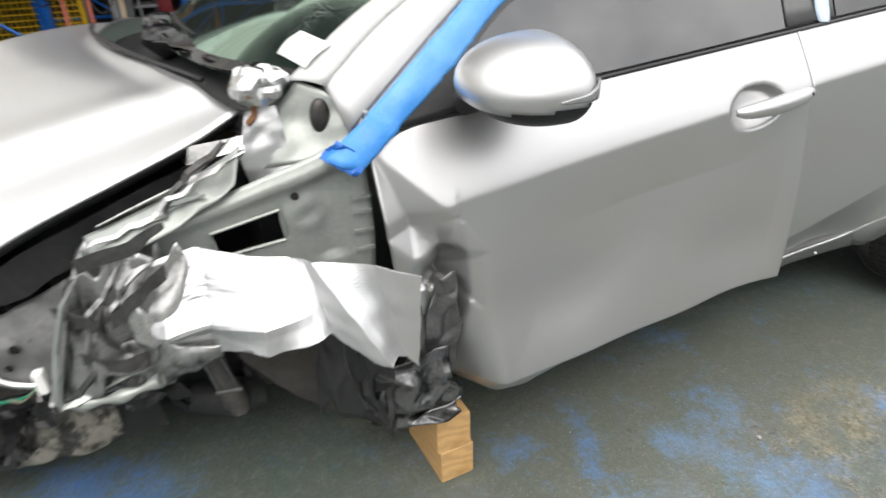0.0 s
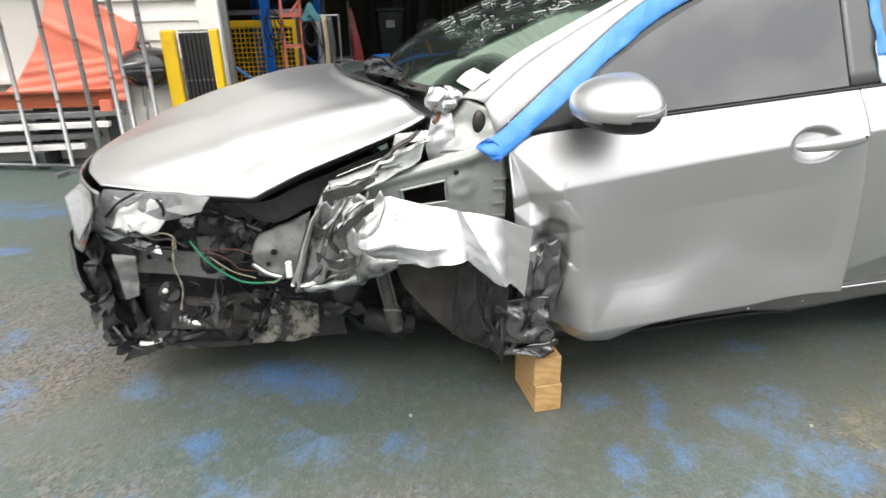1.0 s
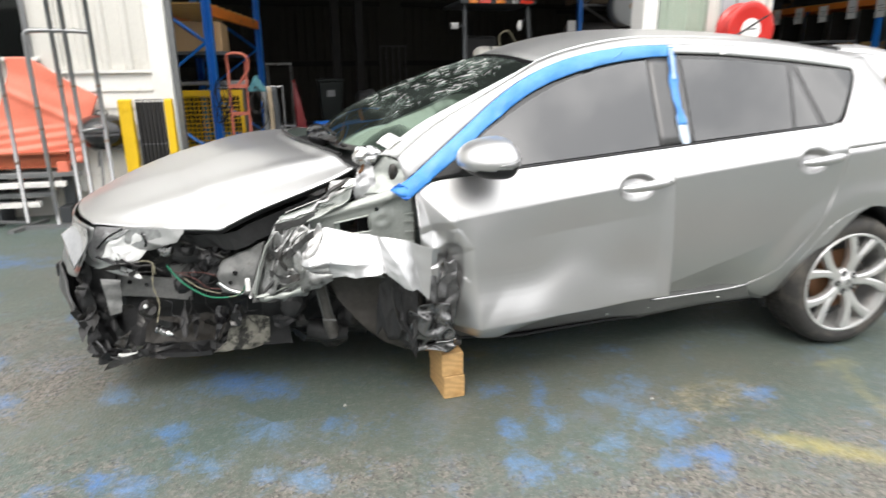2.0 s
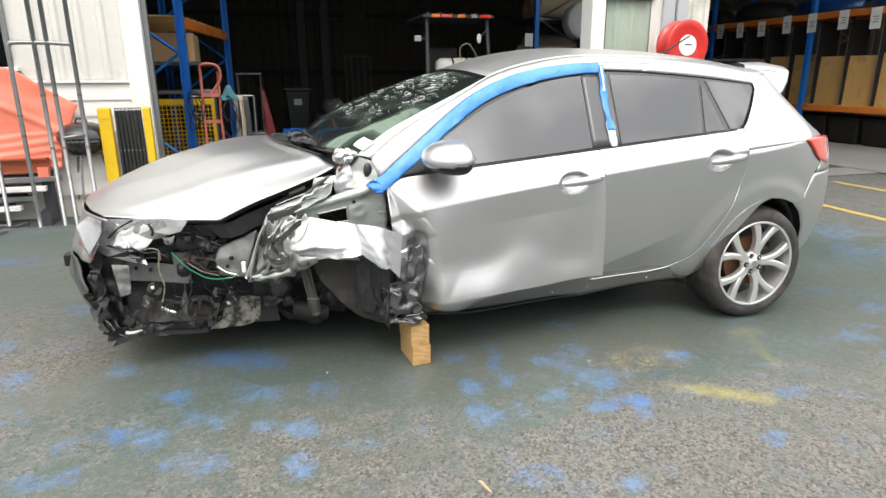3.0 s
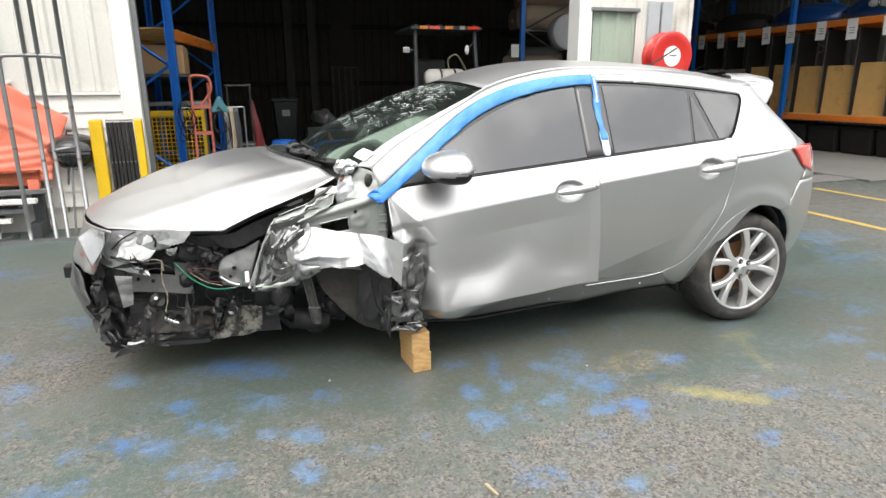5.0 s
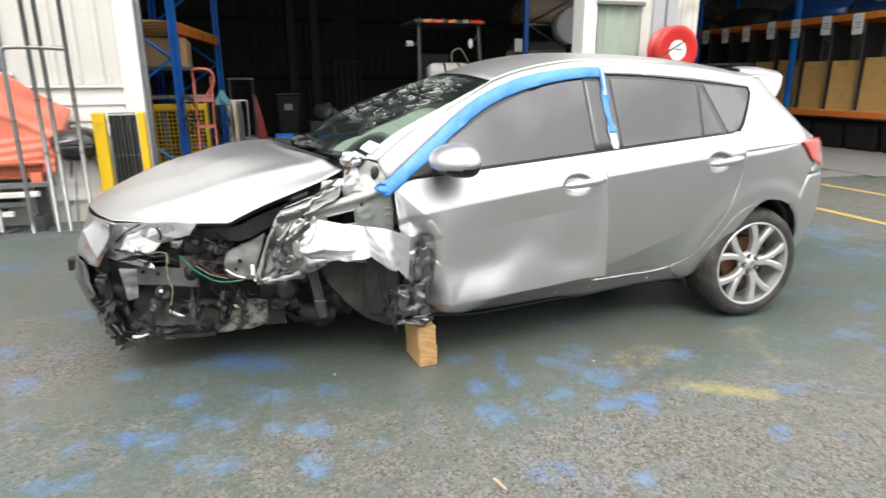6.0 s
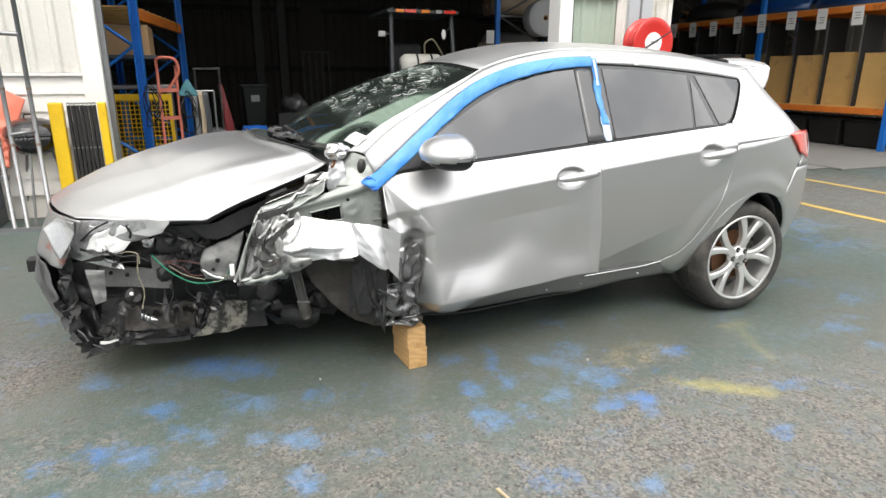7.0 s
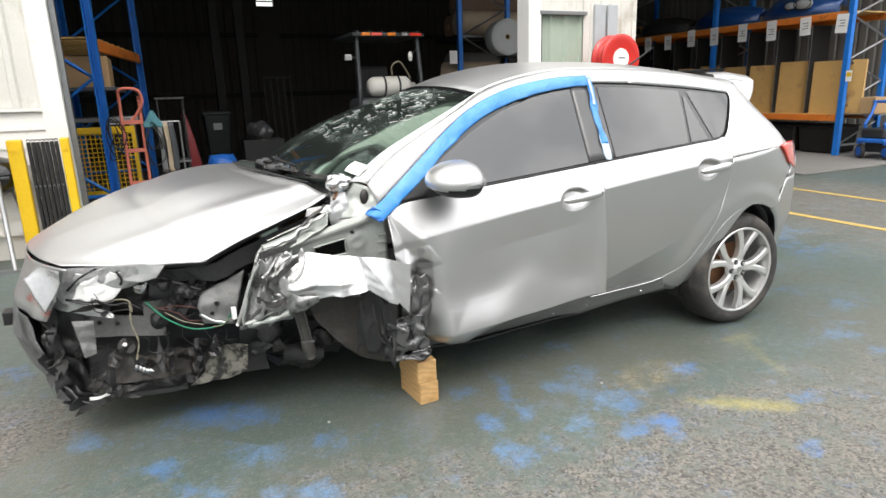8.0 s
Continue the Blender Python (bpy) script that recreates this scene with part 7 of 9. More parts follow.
# wheels: tyre, rim with five forked spokes, nuts, disc
def make_wheel(cx, cy, cz, outward):
    m = Matrix.Translation((cx, cy, cz)) @ Matrix.Rotation(radians(90 if outward < 0 else -90), 4, "X")
    w = part("wheel", lathe(bmesh.new(), [(0.228, 0.0), (0.236, 0.006), (0.242, 0.003), (0.243, -0.012), (0.232, -0.03), (0.225, -0.10), (0.225, -0.20)], m, 64), M["alloy"], car, "silver alloy wheel with forked spokes", smooth=True)
    part("tyre", lathe(bmesh.new(), [(0.240, 0.0), (0.262, 0.010), (0.288, 0.006), (0.305, -0.012), (0.3135, -0.035), (0.3165, -0.08), (0.3165, -0.135), (0.3135, -0.18), (0.30, -0.205), (0.24, -0.21)], m, 72), M["rubber"], w, smooth=True)
    tread = bmesh.new()
    for k in range(72):
        a = 2 * math.pi * k / 72
        for h0, h1, sh in ((-0.055, -0.10, 0.0), (-0.118, -0.16, 0.04)):
            q = [Vector((0.3188 * math.cos(a + sh + d), 0.3188 * math.sin(a + sh + d), h)) for d, h in ((0, h0), (0.055, h0), (0.07, h1), (0.015, h1))]
            tread.faces.new([tread.verts.new(m @ p) for p in q])
    part("tread", tread, M["rubber"], w, thick=0.003)
    for k in range(5):
        a0 = 2 * math.pi * k / 5 + radians(5)
        for sgn in (-1, 1):
            bm = bmesh.new()
            rows = []
            for f in [k / 8 for k in range(9)]:
                wd = 0.0215 - 0.005 * math.sin(math.pi * f) + 0.001 * f * f
                h = -0.022 + 0.014 * f + 0.004 * math.sin(math.pi * f)
                # each pair leaves the hub as one stem and forks towards the rim
                p0 = Vector((0.05 * math.cos(a0 + sgn * 0.08), 0.05 * math.sin(a0 + sgn * 0.08), 0))
                p1 = Vector((0.135 * math.cos(a0 + sgn * 0.03), 0.135 * math.sin(a0 + sgn * 0.03), 0))
                p2 = Vector((0.234 * math.cos(a0 + sgn * 0.31), 0.234 * math.sin(a0 + sgn * 0.31), 0))
                d = (2 * (1 - f) * (p1 - p0) + 2 * f * (p2 - p1)).normalized()
                t = Vector((-d.y, d.x, 0))
                c = (1 - f) ** 2 * p0 + 2 * f * (1 - f) * p1 + f * f * p2 + Vector((0, 0, h))
                rows.append([m @ (c + t * wd - Vector((0, 0, 0.028))), m @ (c + t * wd), m @ (c + t * wd * 0.5 + Vector((0, 0, 0.005))), m @ (c - t * wd * 0.5 + Vector((0, 0, 0.005))), m @ (c - t * wd), m @ (c - t * wd - Vector((0, 0, 0.028)))])
            vs = [[bm.verts.new(p) for p in row] for row in rows]
            for j in range(len(vs) - 1):
                for i in range(5):
                    bm.faces.new((vs[j][i], vs[j][i + 1], vs[j + 1][i + 1], vs[j + 1][i]))
            part("spoke", bm, M["alloy"], w)
        a = a0 + radians(36)
        # black disc standing for the dark of the recess round each nut
        part("nut_well", lathe(bmesh.new(), [(0.0, -0.0135), (0.0145, -0.0135), (0.016, -0.02)], m @ Matrix.Translation((0.046 * math.cos(a), 0.046 * math.sin(a), 0.0)), 14), M["black_plastic"], w)
        part("wheel_nut", lathe(bmesh.new(), [(0.0, -0.007), (0.008, -0.007), (0.010, -0.03)], m @ Matrix.Translation((0.046 * math.cos(a), 0.046 * math.sin(a), 0.0)), 6), M["chrome"], w)
    part("hub", lathe(bmesh.new(), [(0.068, -0.045), (0.066, -0.022), (0.055, -0.016), (0.032, -0.016), (0.030, -0.010), (0.0, -0.008)], m, 32), M["alloy"], w, smooth=True)
    part("badge_disc", lathe(bmesh.new(), [(0.0, -0.0065), (0.018, -0.0065), (0.019, -0.0095)], m, 20), M["chrome"], w)
    part("brake_disc", lathe(bmesh.new(), [(0.0, -0.075), (0.145, -0.075), (0.145, -0.09), (0.0, -0.09)], m, 40), M["rust"], w)
    part("caliper", boxm((0.06, -0.05, -0.07), (0.155, 0.07, -0.13), m), M["dirty_steel"], w, bevel=0.012)
    part("inner_drum", lathe(bmesh.new(), [(0.0, -0.14), (0.225, -0.14)], m, 40), M["black_plastic"], w)
    return w


make_wheel(2.64, 0.045, 0.318, -1)
make_wheel(2.64, 2 * YC - 0.045, 0.318, 1)
make_wheel(0.02, 2 * YC - 0.045, 0.318, 1)
# dark lining inside the rear arches
for s in (0, 1):
    rows = []
    for a in np.linspace(-0.35, math.pi + 0.35, 24):
        x, z = 2.63 - 0.375 * math.cos(a), 0.325 + 0.375 * math.sin(a)
        rows.append([(x, (2 * YC - y) if s else y, z) for y in (max(0.07, side_y(x, max(z, 0.3)) + 0.02), 0.2, 0.34)])
    part("arch_liner", grid_bm(np.array(rows)), M["black_plastic"], car, smooth=True, thick=0.006)
    yy = 0.34 if not s else 2 * YC - 0.34
    part("arch_panel", boxm((2.2, yy, 0.2), (3.05, yy + 0.01, 0.75)), M["black_plastic"], car)
part("underbody", boxm((0.6, 0.20, 0.205), (3.1, 1.56, 0.26)), M["black_plastic"], car, bevel=0.02)
part("rear_axle", tube(bmesh.new(), [(2.64, 0.2, 0.30), (2.64, 1.56, 0.30)], 0.04, 10), M["dirty_steel"], car)

# ---- crushed front ----
def sheet(outline_b, outline_t, outline_l, outline_r, nu=24, nv=16, amp=0.0, size=0.1, seed=0, curved=False, sharp=True):
    bm = grid_bm(coons(outline_b, outline_t, outline_l, outline_r, nu, nv, curved))
    return crumple(bm, amp, size, seed, sharp=sharp) if amp else bm


HOOD_L = [(-0.617, 0.352, 0.740), (-0.36, 0.22, 0.738), (-0.17, 0.118, 0.745), (-0.125, 0.095, 0.748), (-0.09, 0.095, 0.764), (0.02, 0.10, 0.812), (0.17, 0.11, 0.865), (0.29, 0.125, 0.908), (0.375, 0.150, 0.945)]
HOOD_R = [(-0.617, 1.43, 0.745), (-0.36, 1.58, 0.80), (-0.1, 1.64, 0.85), (0.15, 1.63, 0.90), (0.375, 1.61, 0.935)]
HOOD_F = [(-0.617, 0.352, 0.740), (-0.72, 0.55, 0.745), (-0.80, YC, 0.74), (-0.74, 1.2, 0.74), (-0.617, 1.43, 0.745)]
HOOD_B = [(0.375, 0.150, 0.945), (0.27, 0.36, 0.985), (0.16, 0.62, 1.01), (0.12, YC, 1.015), (0.18, 1.2, 1.005), (0.375, 1.61, 0.935)]
NU, NV = 80, 70
hg = coons(HOOD_F, HOOD_B, HOOD_L, HOOD_R, NU, NV)
for j in range(NV + 1):
    for i in range(NU + 1):
        u, v = i / NU, j / NV
        x, y, z = hg[j, i]
        z += 0.085 * math.sin(math.pi * min(1, v * 1.05)) ** 0.8 * min(1, u * 3.2) * min(1, (1 - u) * 4)
        # swage line and buckles on the near half
        z += 0.008 * bell(y, 0.40 - 0.12 * v, 0.05) * min(1, v * 3)
        z -= 0.005 * bell(y, 0.30 - 0.10 * v, 0.06) * min(1, v * 3)
        edge = min(1, u * 10) * min(1, v * 6)
        z += 0.004 * edge * bell(u, 0.18, 0.2) * noise.noise(Vector((x * 6 + 3, y * 5, 0.2)))
        z += 0.005 * edge * bell(x, -0.22, 0.05) * bell(y, 0.30, 0.10)
        z -= 0.005 * edge * bell(x, -0.15, 0.05) * bell(y, 0.26, 0.09)
        hg[j, i] = (x, y, z)
hood = part("hood", grid_bm(hg), M["paint"], car, "silver hood, buckled and dented near one corner", smooth=True, thick=0.006)
# folded rim under the hood's near edge
rim_pts = [Vector(hg[j, 0]) for j in range(0, NV + 1, 2)]
bm = grid_bm(np.array([[p + Vector((0, 0.004, -0.002)) for p in rim_pts], [p + Vector((0.0, 0.035, -0.022)) for p in rim_pts], [p + Vector((0, 0.12, -0.02)) for p in rim_pts]]))
part("hood_inner_frame", bm, M["black_plastic"], hood, smooth=True, thick=0.004)

# cowl well, wipers, hinge
cw = coons([(0.375, 0.15, 0.90), (0.2, 0.5, 0.955), (0.12, YC, 0.965), (0.2, 1.26, 0.955), (0.375, 1.61, 0.90)], [(0.50, 0.16, 0.965), (0.36, 0.5, 0.968), (0.28, YC, 0.972), (0.36, 1.26, 0.968), (0.50, 1.6, 0.965)], [(0.375, 0.15, 0.90), (0.43, 0.155, 0.90), (0.50, 0.16, 0.965)], [(0.375, 1.61, 0.90), (0.43, 1.6, 0.90), (0.50, 1.6, 0.965)], 40, 8)
part("cowl", grid_bm(cw), M["black_plastic"], car, smooth=True, thick=0.006)
for pts in ([(0.40, 0.24, 0.985), (0.40, 0.35, 1.005), (0.33, 0.62, 1.025), (0.30, 0.92, 1.035)], [(0.36, 0.85, 1.01), (0.38, 1.0, 1.03), (0.42, 1.4, 1.04)]):
    wp = part("wiper", tube(bmesh.new(), smooth_path(pts, 16), 0.009, 6), M["black_plastic"], car, "black wiper arm", smooth=True)
    part("blade", tube(bmesh.new(), [p + Vector((0.012, 0, 0.008)) for p in smooth_path(pts, 16)[6:]], 0.005, 4), M["rubber"], wp)
for y, r in ((0.72, 0.055), (0.98, 0.05)):
    bm = bmesh.new()
    bmesh.ops.create_uvsphere(bm, u_segments=20, v_segments=12, radius=r, matrix=Matrix.Translation((0.27, y, 1.0)) @ Matrix.Diagonal((1, 1.3, 0.7, 1)))
    part("cowl_moulding", crumple(bm, 0.012, 0.05, 2), M["gloss_black"], car)
part("cowl_edge", tube(bmesh.new(), smooth_path([(0.10, 0.9, 1.03), (0.12, 0.7, 1.03), (0.2, 0.5, 1.01), (0.33, 0.28, 0.98)], 24), 0.006, 8), M["black_plastic"], car, smooth=True)

# broken ends of trim lying in the well
rnd = random.Random(40)
for k in range(16):
    f = rnd.random()
    c = Vector((0.40 - 0.16 * f + rnd.uniform(-0.03, 0.03), 0.26 + 0.62 * f, 0.985 + 0.03 * f + rnd.uniform(-0.005, 0.012)))
    d = Vector((rnd.uniform(-0.04, 0.02), rnd.uniform(0.04, 0.12), rnd.uniform(-0.008, 0.015)))
    part("trim_end", tube(bmesh.new(), smooth_path([c - d * 0.5, c + Vector((rnd.uniform(-0.015, 0.015), 0, rnd.uniform(0, 0.012))), c + d * 0.5], 8), rnd.choice((0.004, 0.007, 0.010)), 6), M[rnd.choice(("gloss_black", "gloss_black", "black_plastic", "dark_shell", "surround"))], car, smooth=True)
part("trim_end", facets([(0.33, 0.45, 1.0), (0.25, 0.60, 1.015)], [(0.40, 0.46, 1.005), (0.33, 0.63, 1.02)], [(0.33, 0.45, 1.0), (0.40, 0.46, 1.005)], [(0.25, 0.60, 1.015), (0.33, 0.63, 1.02)], 5, 3, 0.010, 5), M["dirty_steel"], car, thick=0.003)

# inner wing: primed sheet with a square hole and pressed swages
def apron_keep(i, j):
    return not (16 <= i <= 25 and 21 <= j <= 27)


ap = coons([(0.10, 0.075, 0.56), (0.30, 0.07, 0.55), (0.57, 0.075, 0.50)], [(0.075, 0.085, 0.765), (0.22, 0.08, 0.795), (0.375, 0.085, 0.835), (0.47, 0.08, 0.86), (0.575, 0.075, 0.90)], [(0.10, 0.075, 0.56), (0.075, 0.085, 0.765)], [(0.57, 0.075, 0.50), (0.585, 0.07, 0.70), (0.575, 0.075, 0.90)], 40, 36)
for j in range(37):
    for i in range(41):
        x, y, z = ap[j, i]
        y += 0.012 * noise.noise(Vector((x * 7, z * 7, 3))) * (1 if x < 0.42 else 0.4)
        y -= 0.012 * bell(j, 33, 1.6) * (1 if i > 6 else 0)
        y -= 0.006 * bell(math.hypot(i - 30, j - 25), 2.5, 1.2)
        y += 0.014 * bell(i, 33, 2.2) * (j > 14) * (j < 32)
        if i < 12:
            y += 0.012 * (4 * abs((9 * x + 14 * z) % 1.0 - 0.5) - 1) * (1 - i / 12)
        ap[j, i] = (x, y, z)
apron = part("inner_wing", grid_bm(ap, apron_keep), M["primer"], car, "bare grey-green inner wing panel with a square hole", smooth=True, thick=0.003)
part("hole_lip", tube(bmesh.new(), [Vector(ap[j, i]) + Vector((0, -0.003, 0)) for j, i in ((21, 16), (21, 21), (21, 26), (25, 26), (28, 26), (28, 21), (28, 16), (24, 16), (21, 16))], 0.004, 6), M["primer"], apron)
part("bolt_hole", lathe(bmesh.new(), [(0.0, 0.0), (0.008, 0.0)], Matrix.Translation((0.441, float(ap[25, 27, 1]) - 0.004, 0.797)) @ Matrix.Rotation(radians(90), 4, "X"), 14), M["gloss_black"], apron)
for z in (0.66, 0.70, 0.74, 0.77):
    part("hinge_stud", boxm((0.545, 0.062, z), (0.582, 0.072, z + 0.006)), M["primer"], apron)
# pillar foot rising to the windscreen
pf = sheet([(0.40, 0.12, 0.84), (0.58, 0.065, 0.86)], [(0.49, 0.165, 0.985), (0.60, 0.085, 0.93)], [(0.40, 0.12, 0.84), (0.43, 0.15, 0.92), (0.49, 0.165, 0.985)], [(0.58, 0.065, 0.86), (0.60, 0.085, 0.93)], 16, 16, 0.012, 0.09, 4, True, False)
part("pillar_foot", pf, M["primer"], car, "primed steel pillar foot", smooth=True, thick=0.004)
bm = bmesh.new()
bmesh.ops.create_uvsphere(bm, u_segments=16, v_segments=10, radius=0.028, matrix=Matrix.Translation((0.515, 0.118, 0.925)) @ Matrix.Diagonal((0.7, 0.5, 1.2, 1)))
part("pillar_dimple", bm, M["dirty_steel"], car, smooth=True)
bk = sheet([(0.37, 0.11, 0.815), (0.46, 0.09, 0.825)], [(0.385, 0.14, 0.945), (0.44, 0.14, 0.95)], [(0.37, 0.11, 0.815), (0.36, 0.11, 0.87), (0.385, 0.14, 0.945)], [(0.46, 0.09, 0.825), (0.45, 0.12, 0.87), (0.44, 0.14, 0.95)], 22, 28)
crumple(bk, 0.014, 0.045, 9)
part("hood_hinge", bk, M["paint_bare"], car, "bent bright hinge bracket", thick=0.004)
bm = bmesh.new()
bmesh.ops.create_icosphere(bm, subdivisions=3, radius=0.044, matrix=Matrix.Translation((0.415, 0.145, 0.99)) @ Matrix.Diagonal((1.1, 1.0, 0.85, 1)))
part("foil_wrap", crumple(bm, 0.016, 0.022, 3), M["chrome"], car, "crumpled bright foil-wrapped hinge end")
part("cable_tail", tube(bmesh.new(), smooth_path([(0.395, 0.13, 0.97), (0.40, 0.12, 0.945), (0.385, 0.11, 0.93)], 8), 0.006, 6), M["rust"], car)
part("wing_bracket", sheet([(0.27, 0.12, 0.87), (0.37, 0.115, 0.885)], [(0.28, 0.13, 0.90), (0.375, 0.13, 0.905)], [(0.27, 0.12, 0.87), (0.28, 0.13, 0.90)], [(0.37, 0.115, 0.885), (0.375, 0.13, 0.905)], 8, 4, 0.006, 0.05, 2), M["steel"], car, thick=0.004)
# black crumpled sheet standing for the shadow in the gap below the hood edge
bm = grid_bm(np.array([[Vector(hg[j, 0]) + Vector((0.03, 0.05, -0.03)) for j in range(22, NV + 1, 3)], [Vector(hg[j, 0]) + Vector((0.06, 0.06, -0.09)) for j in range(22, NV + 1, 3)], [Vector(hg[j, 0]) + Vector((0.06, 0.2, -0.12)) for j in range(22, NV + 1, 3)]]))
part("hood_seal", crumple(bm, 0.02, 0.08, 5), M["torn_plastic"], car, thick=0.006)
for k, (p, q, w) in enumerate((((0.16, 0.10, 0.80), (0.36, 0.12, 0.865), 0.02), ((0.22, 0.09, 0.815), (0.34, 0.10, 0.90), 0.018), ((0.10, 0.10, 0.78), (0.24, 0.10, 0.83), 0.022))):
    p, q = Vector(p), Vector(q)
    up = Vector((0.01, -0.02, w))
    bm = grid_bm(coons([p, q], [p + up, q + up], [p, p + up], [q, q + up], 14, 5, False))
    part("bent_strip", crumple(bm, 0.0025, 0.06, k + 3), M["crush"], car, thick=0.003)

# torn wing: bright folded sheet; each fold runs from its place on the foot to its place on the top edge
TW_B = [(0.095, 0.03, 0.565), (0.16, -0.01, 0.555), (0.22, -0.035, 0.575), (0.30, -0.06, 0.592), (0.39, -0.08, 0.600), (0.44, -0.085, 0.605), (0.505, -0.10, 0.56), (0.55, -0.105, 0.545), (0.60, -0.115, 0.485)]
TW_T = [(0.14, 0.055, 0.735), (0.25, 0.035, 0.745), (0.36, -0.01, 0.728), (0.45, -0.05, 0.722), (0.52, -0.09, 0.712), (0.565, -0.11, 0.698), (0.613, -0.124, 0.684)]
tb, tt = line(TW_B, 200, False), line(TW_T, 200, False)
FOLDS = [(0.0, 0.0, 0.02, 0.0), (0.16, 0.10, -0.020, -0.006), (0.30, 0.24, 0.010, 0.012), (0.46, 0.40, -0.028, -0.004), (0.58, 0.54, 0.004, 0.004), (0.66, 0.585, 0.034, -0.004), (0.83, 0.61, -0.062, -0.018), (0.93, 0.84, -0.004, 0.012), (1.0, 1.0, 0.0, 0.0)]
cols = []
for (b0, t0, p0, q0), (b1, t1, p1, q1) in zip(FOLDS, FOLDS[1:]):
    for f in np.linspace(0, 1, 7, endpoint=False):
        cols.append([u0 + (u1 - u0) * f for u0, u1 in ((b0, b1), (t0, t1), (p0, p1), (q0, q1))])
cols.append(list(FOLDS[-1]))
rows = []
LEVELS = [k / 30 for k in range(31)]
for t in LEVELS:
    row = []
    for sb, st, yb, yt in cols:
        p = (1 - t) * tb[int(sb * 200)] + t * tt[int(st * 200)]
        s2 = (1 - t) * sb + t * st
        lf = max(0.0, 1 - s2 / 0.55)
        y = p[1] + (1 - t) * yb + t * yt
        # long flat folds lying along the sheet's torn end
        y += lf * float(np.interp(t, [0, 0.20, 0.36, 0.52, 0.68, 0.84, 1.0], [0.0, 0.010, 0.0, 0.012, 0.0, 0.006, 0.0]))
        y += 0.007 * lf * abs(noise.noise(Vector((s2 * 3.5, t * 11 + s2 * 5, 8)))) - 0.005 * lf * abs(noise.noise(Vector((s2 * 9, t * 7, 3))))
        y += 0.006 * lf * (4 * abs((t * 2.6 + s2 * 1.5 + 0.35 * noise.noise(Vector((s2 * 3, t * 2, 4)))) % 1.0 - 0.5) - 1)
        # the foot of the torn end is rolled under
        y += 0.085 * max(0.0, 0.34 - t) / 0.34 * max(0.0, min(1.0, (0.62 - s2) / 0.12)) * (0.75 + 0.25 * math.sin(s2 * 9))
        y -= 0.070 * (1 - t) * math.sin(math.pi * min(1, s2 * 1.15)) ** 0.7
        row.append((p[0] + 0.004 * noise.noise(Vector((p[0] * 20, t * 5, 1))), y + 0.002 * noise.noise(Vector((p[0] * 14, t * 4, 7))), p[2] + (0.012 * noise.noise(Vector((p[0] * 18, 0, 3))) if t == 0 else 0.0)))
    rows.append(row)
part("torn_wing", grid_bm(np.array(rows)), M["paint_bare"], car, "bright torn wing panel folded like paper", thick=0.003)
# its underside, turned back along the foot
und = [[(x, y, z) for x, y, z in rows[0][14:34]], [(x, y + 0.03, z + 0.030 + 0.012 * math.sin(i * 0.5)) for i, (x, y, z) in enumerate(rows[0][14:34])]]
part("torn_wing", grid_bm(np.array(und)), M["steel"], car, smooth=True, thick=0.002)
part("torn_wing", facets([(0.03, 0.02, 0.505), (0.10, 0.01, 0.505), (0.18, -0.01, 0.525), (0.26, -0.03, 0.555)], [(0.075, 0.03, 0.60), (0.13, 0.0, 0.60), (0.19, -0.02, 0.60), (0.27, -0.05, 0.60)], [(0.03, 0.02, 0.505), (0.075, 0.03, 0.60)], [(0.26, -0.03, 0.555), (0.27, -0.05, 0.60)], 6, 2, 0.012, 21, 0.4), M["crush"], car, thick=0.002)

# crushed metal in front of the wheel housing
CR_B, CR_T = [(-0.03, 0.05, 0.49), (0.06, 0.03, 0.49), (0.20, 0.02, 0.525)], [(0.06, 0.10, 0.765), (0.13, 0.08, 0.77), (0.21, 0.07, 0.765)]
CR_L, CR_R = [(-0.03, 0.05, 0.49), (0.01, 0.06, 0.60), (0.06, 0.10, 0.765)], [(0.20, 0.02, 0.525), (0.17, 0.02, 0.64), (0.21, 0.07, 0.765)]
part("crushed_panel", facets(CR_B, CR_T, CR_L, CR_R, 8, 4, 0.022, 31, 0.45), M["crush"], car, "crushed steel panel with sharp folds", thick=0.002)
part("crushed_panel", facets([(0.0, 0.015, 0.53), (0.15, -0.01, 0.55)], [(0.06, 0.04, 0.75), (0.19, 0.02, 0.755)], [(0.0, 0.015, 0.53), (0.06, 0.04, 0.75)], [(0.15, -0.01, 0.55), (0.19, 0.02, 0.755)], 6, 4, 0.020, 47, 0.5), M["crush"], car, thick=0.002)
part("crushed_panel", facets([(0.12, 0.0, 0.60), (0.20, -0.015, 0.61)], [(0.12, 0.03, 0.76), (0.24, 0.03, 0.775)], [(0.12, 0.0, 0.60), (0.12, 0.03, 0.76)], [(0.20, -0.015, 0.61), (0.24, 0.03, 0.775)], 4, 3, 0.016, 52, 0.5), M["steel"], car, thick=0.002)
part("crushed_panel", facets([(0.09, 0.03, 0.745), (0.20, 0.03, 0.77), (0.34, 0.06, 0.835)], [(0.08, 0.09, 0.785), (0.20, 0.09, 0.825), (0.37, 0.12, 0.90)], [(0.09, 0.03, 0.745), (0.08, 0.09, 0.785)], [(0.34, 0.06, 0.835), (0.37, 0.12, 0.90)], 7, 2, 0.007, 78, 0.15), M["primer"], car, "crumpled primed edge below the hood", thick=0.002)
bm = bmesh.new()
bmesh.ops.create_icosphere(bm, subdivisions=2, radius=0.022, matrix=Matrix.Translation((0.055, 0.015, 0.545)) @ Matrix.Diagonal((1.0, 0.4, 0.9, 1)))
part("torn_hole", crumple(bm, 0.01, 0.03, 4), M["black_plastic"], car)
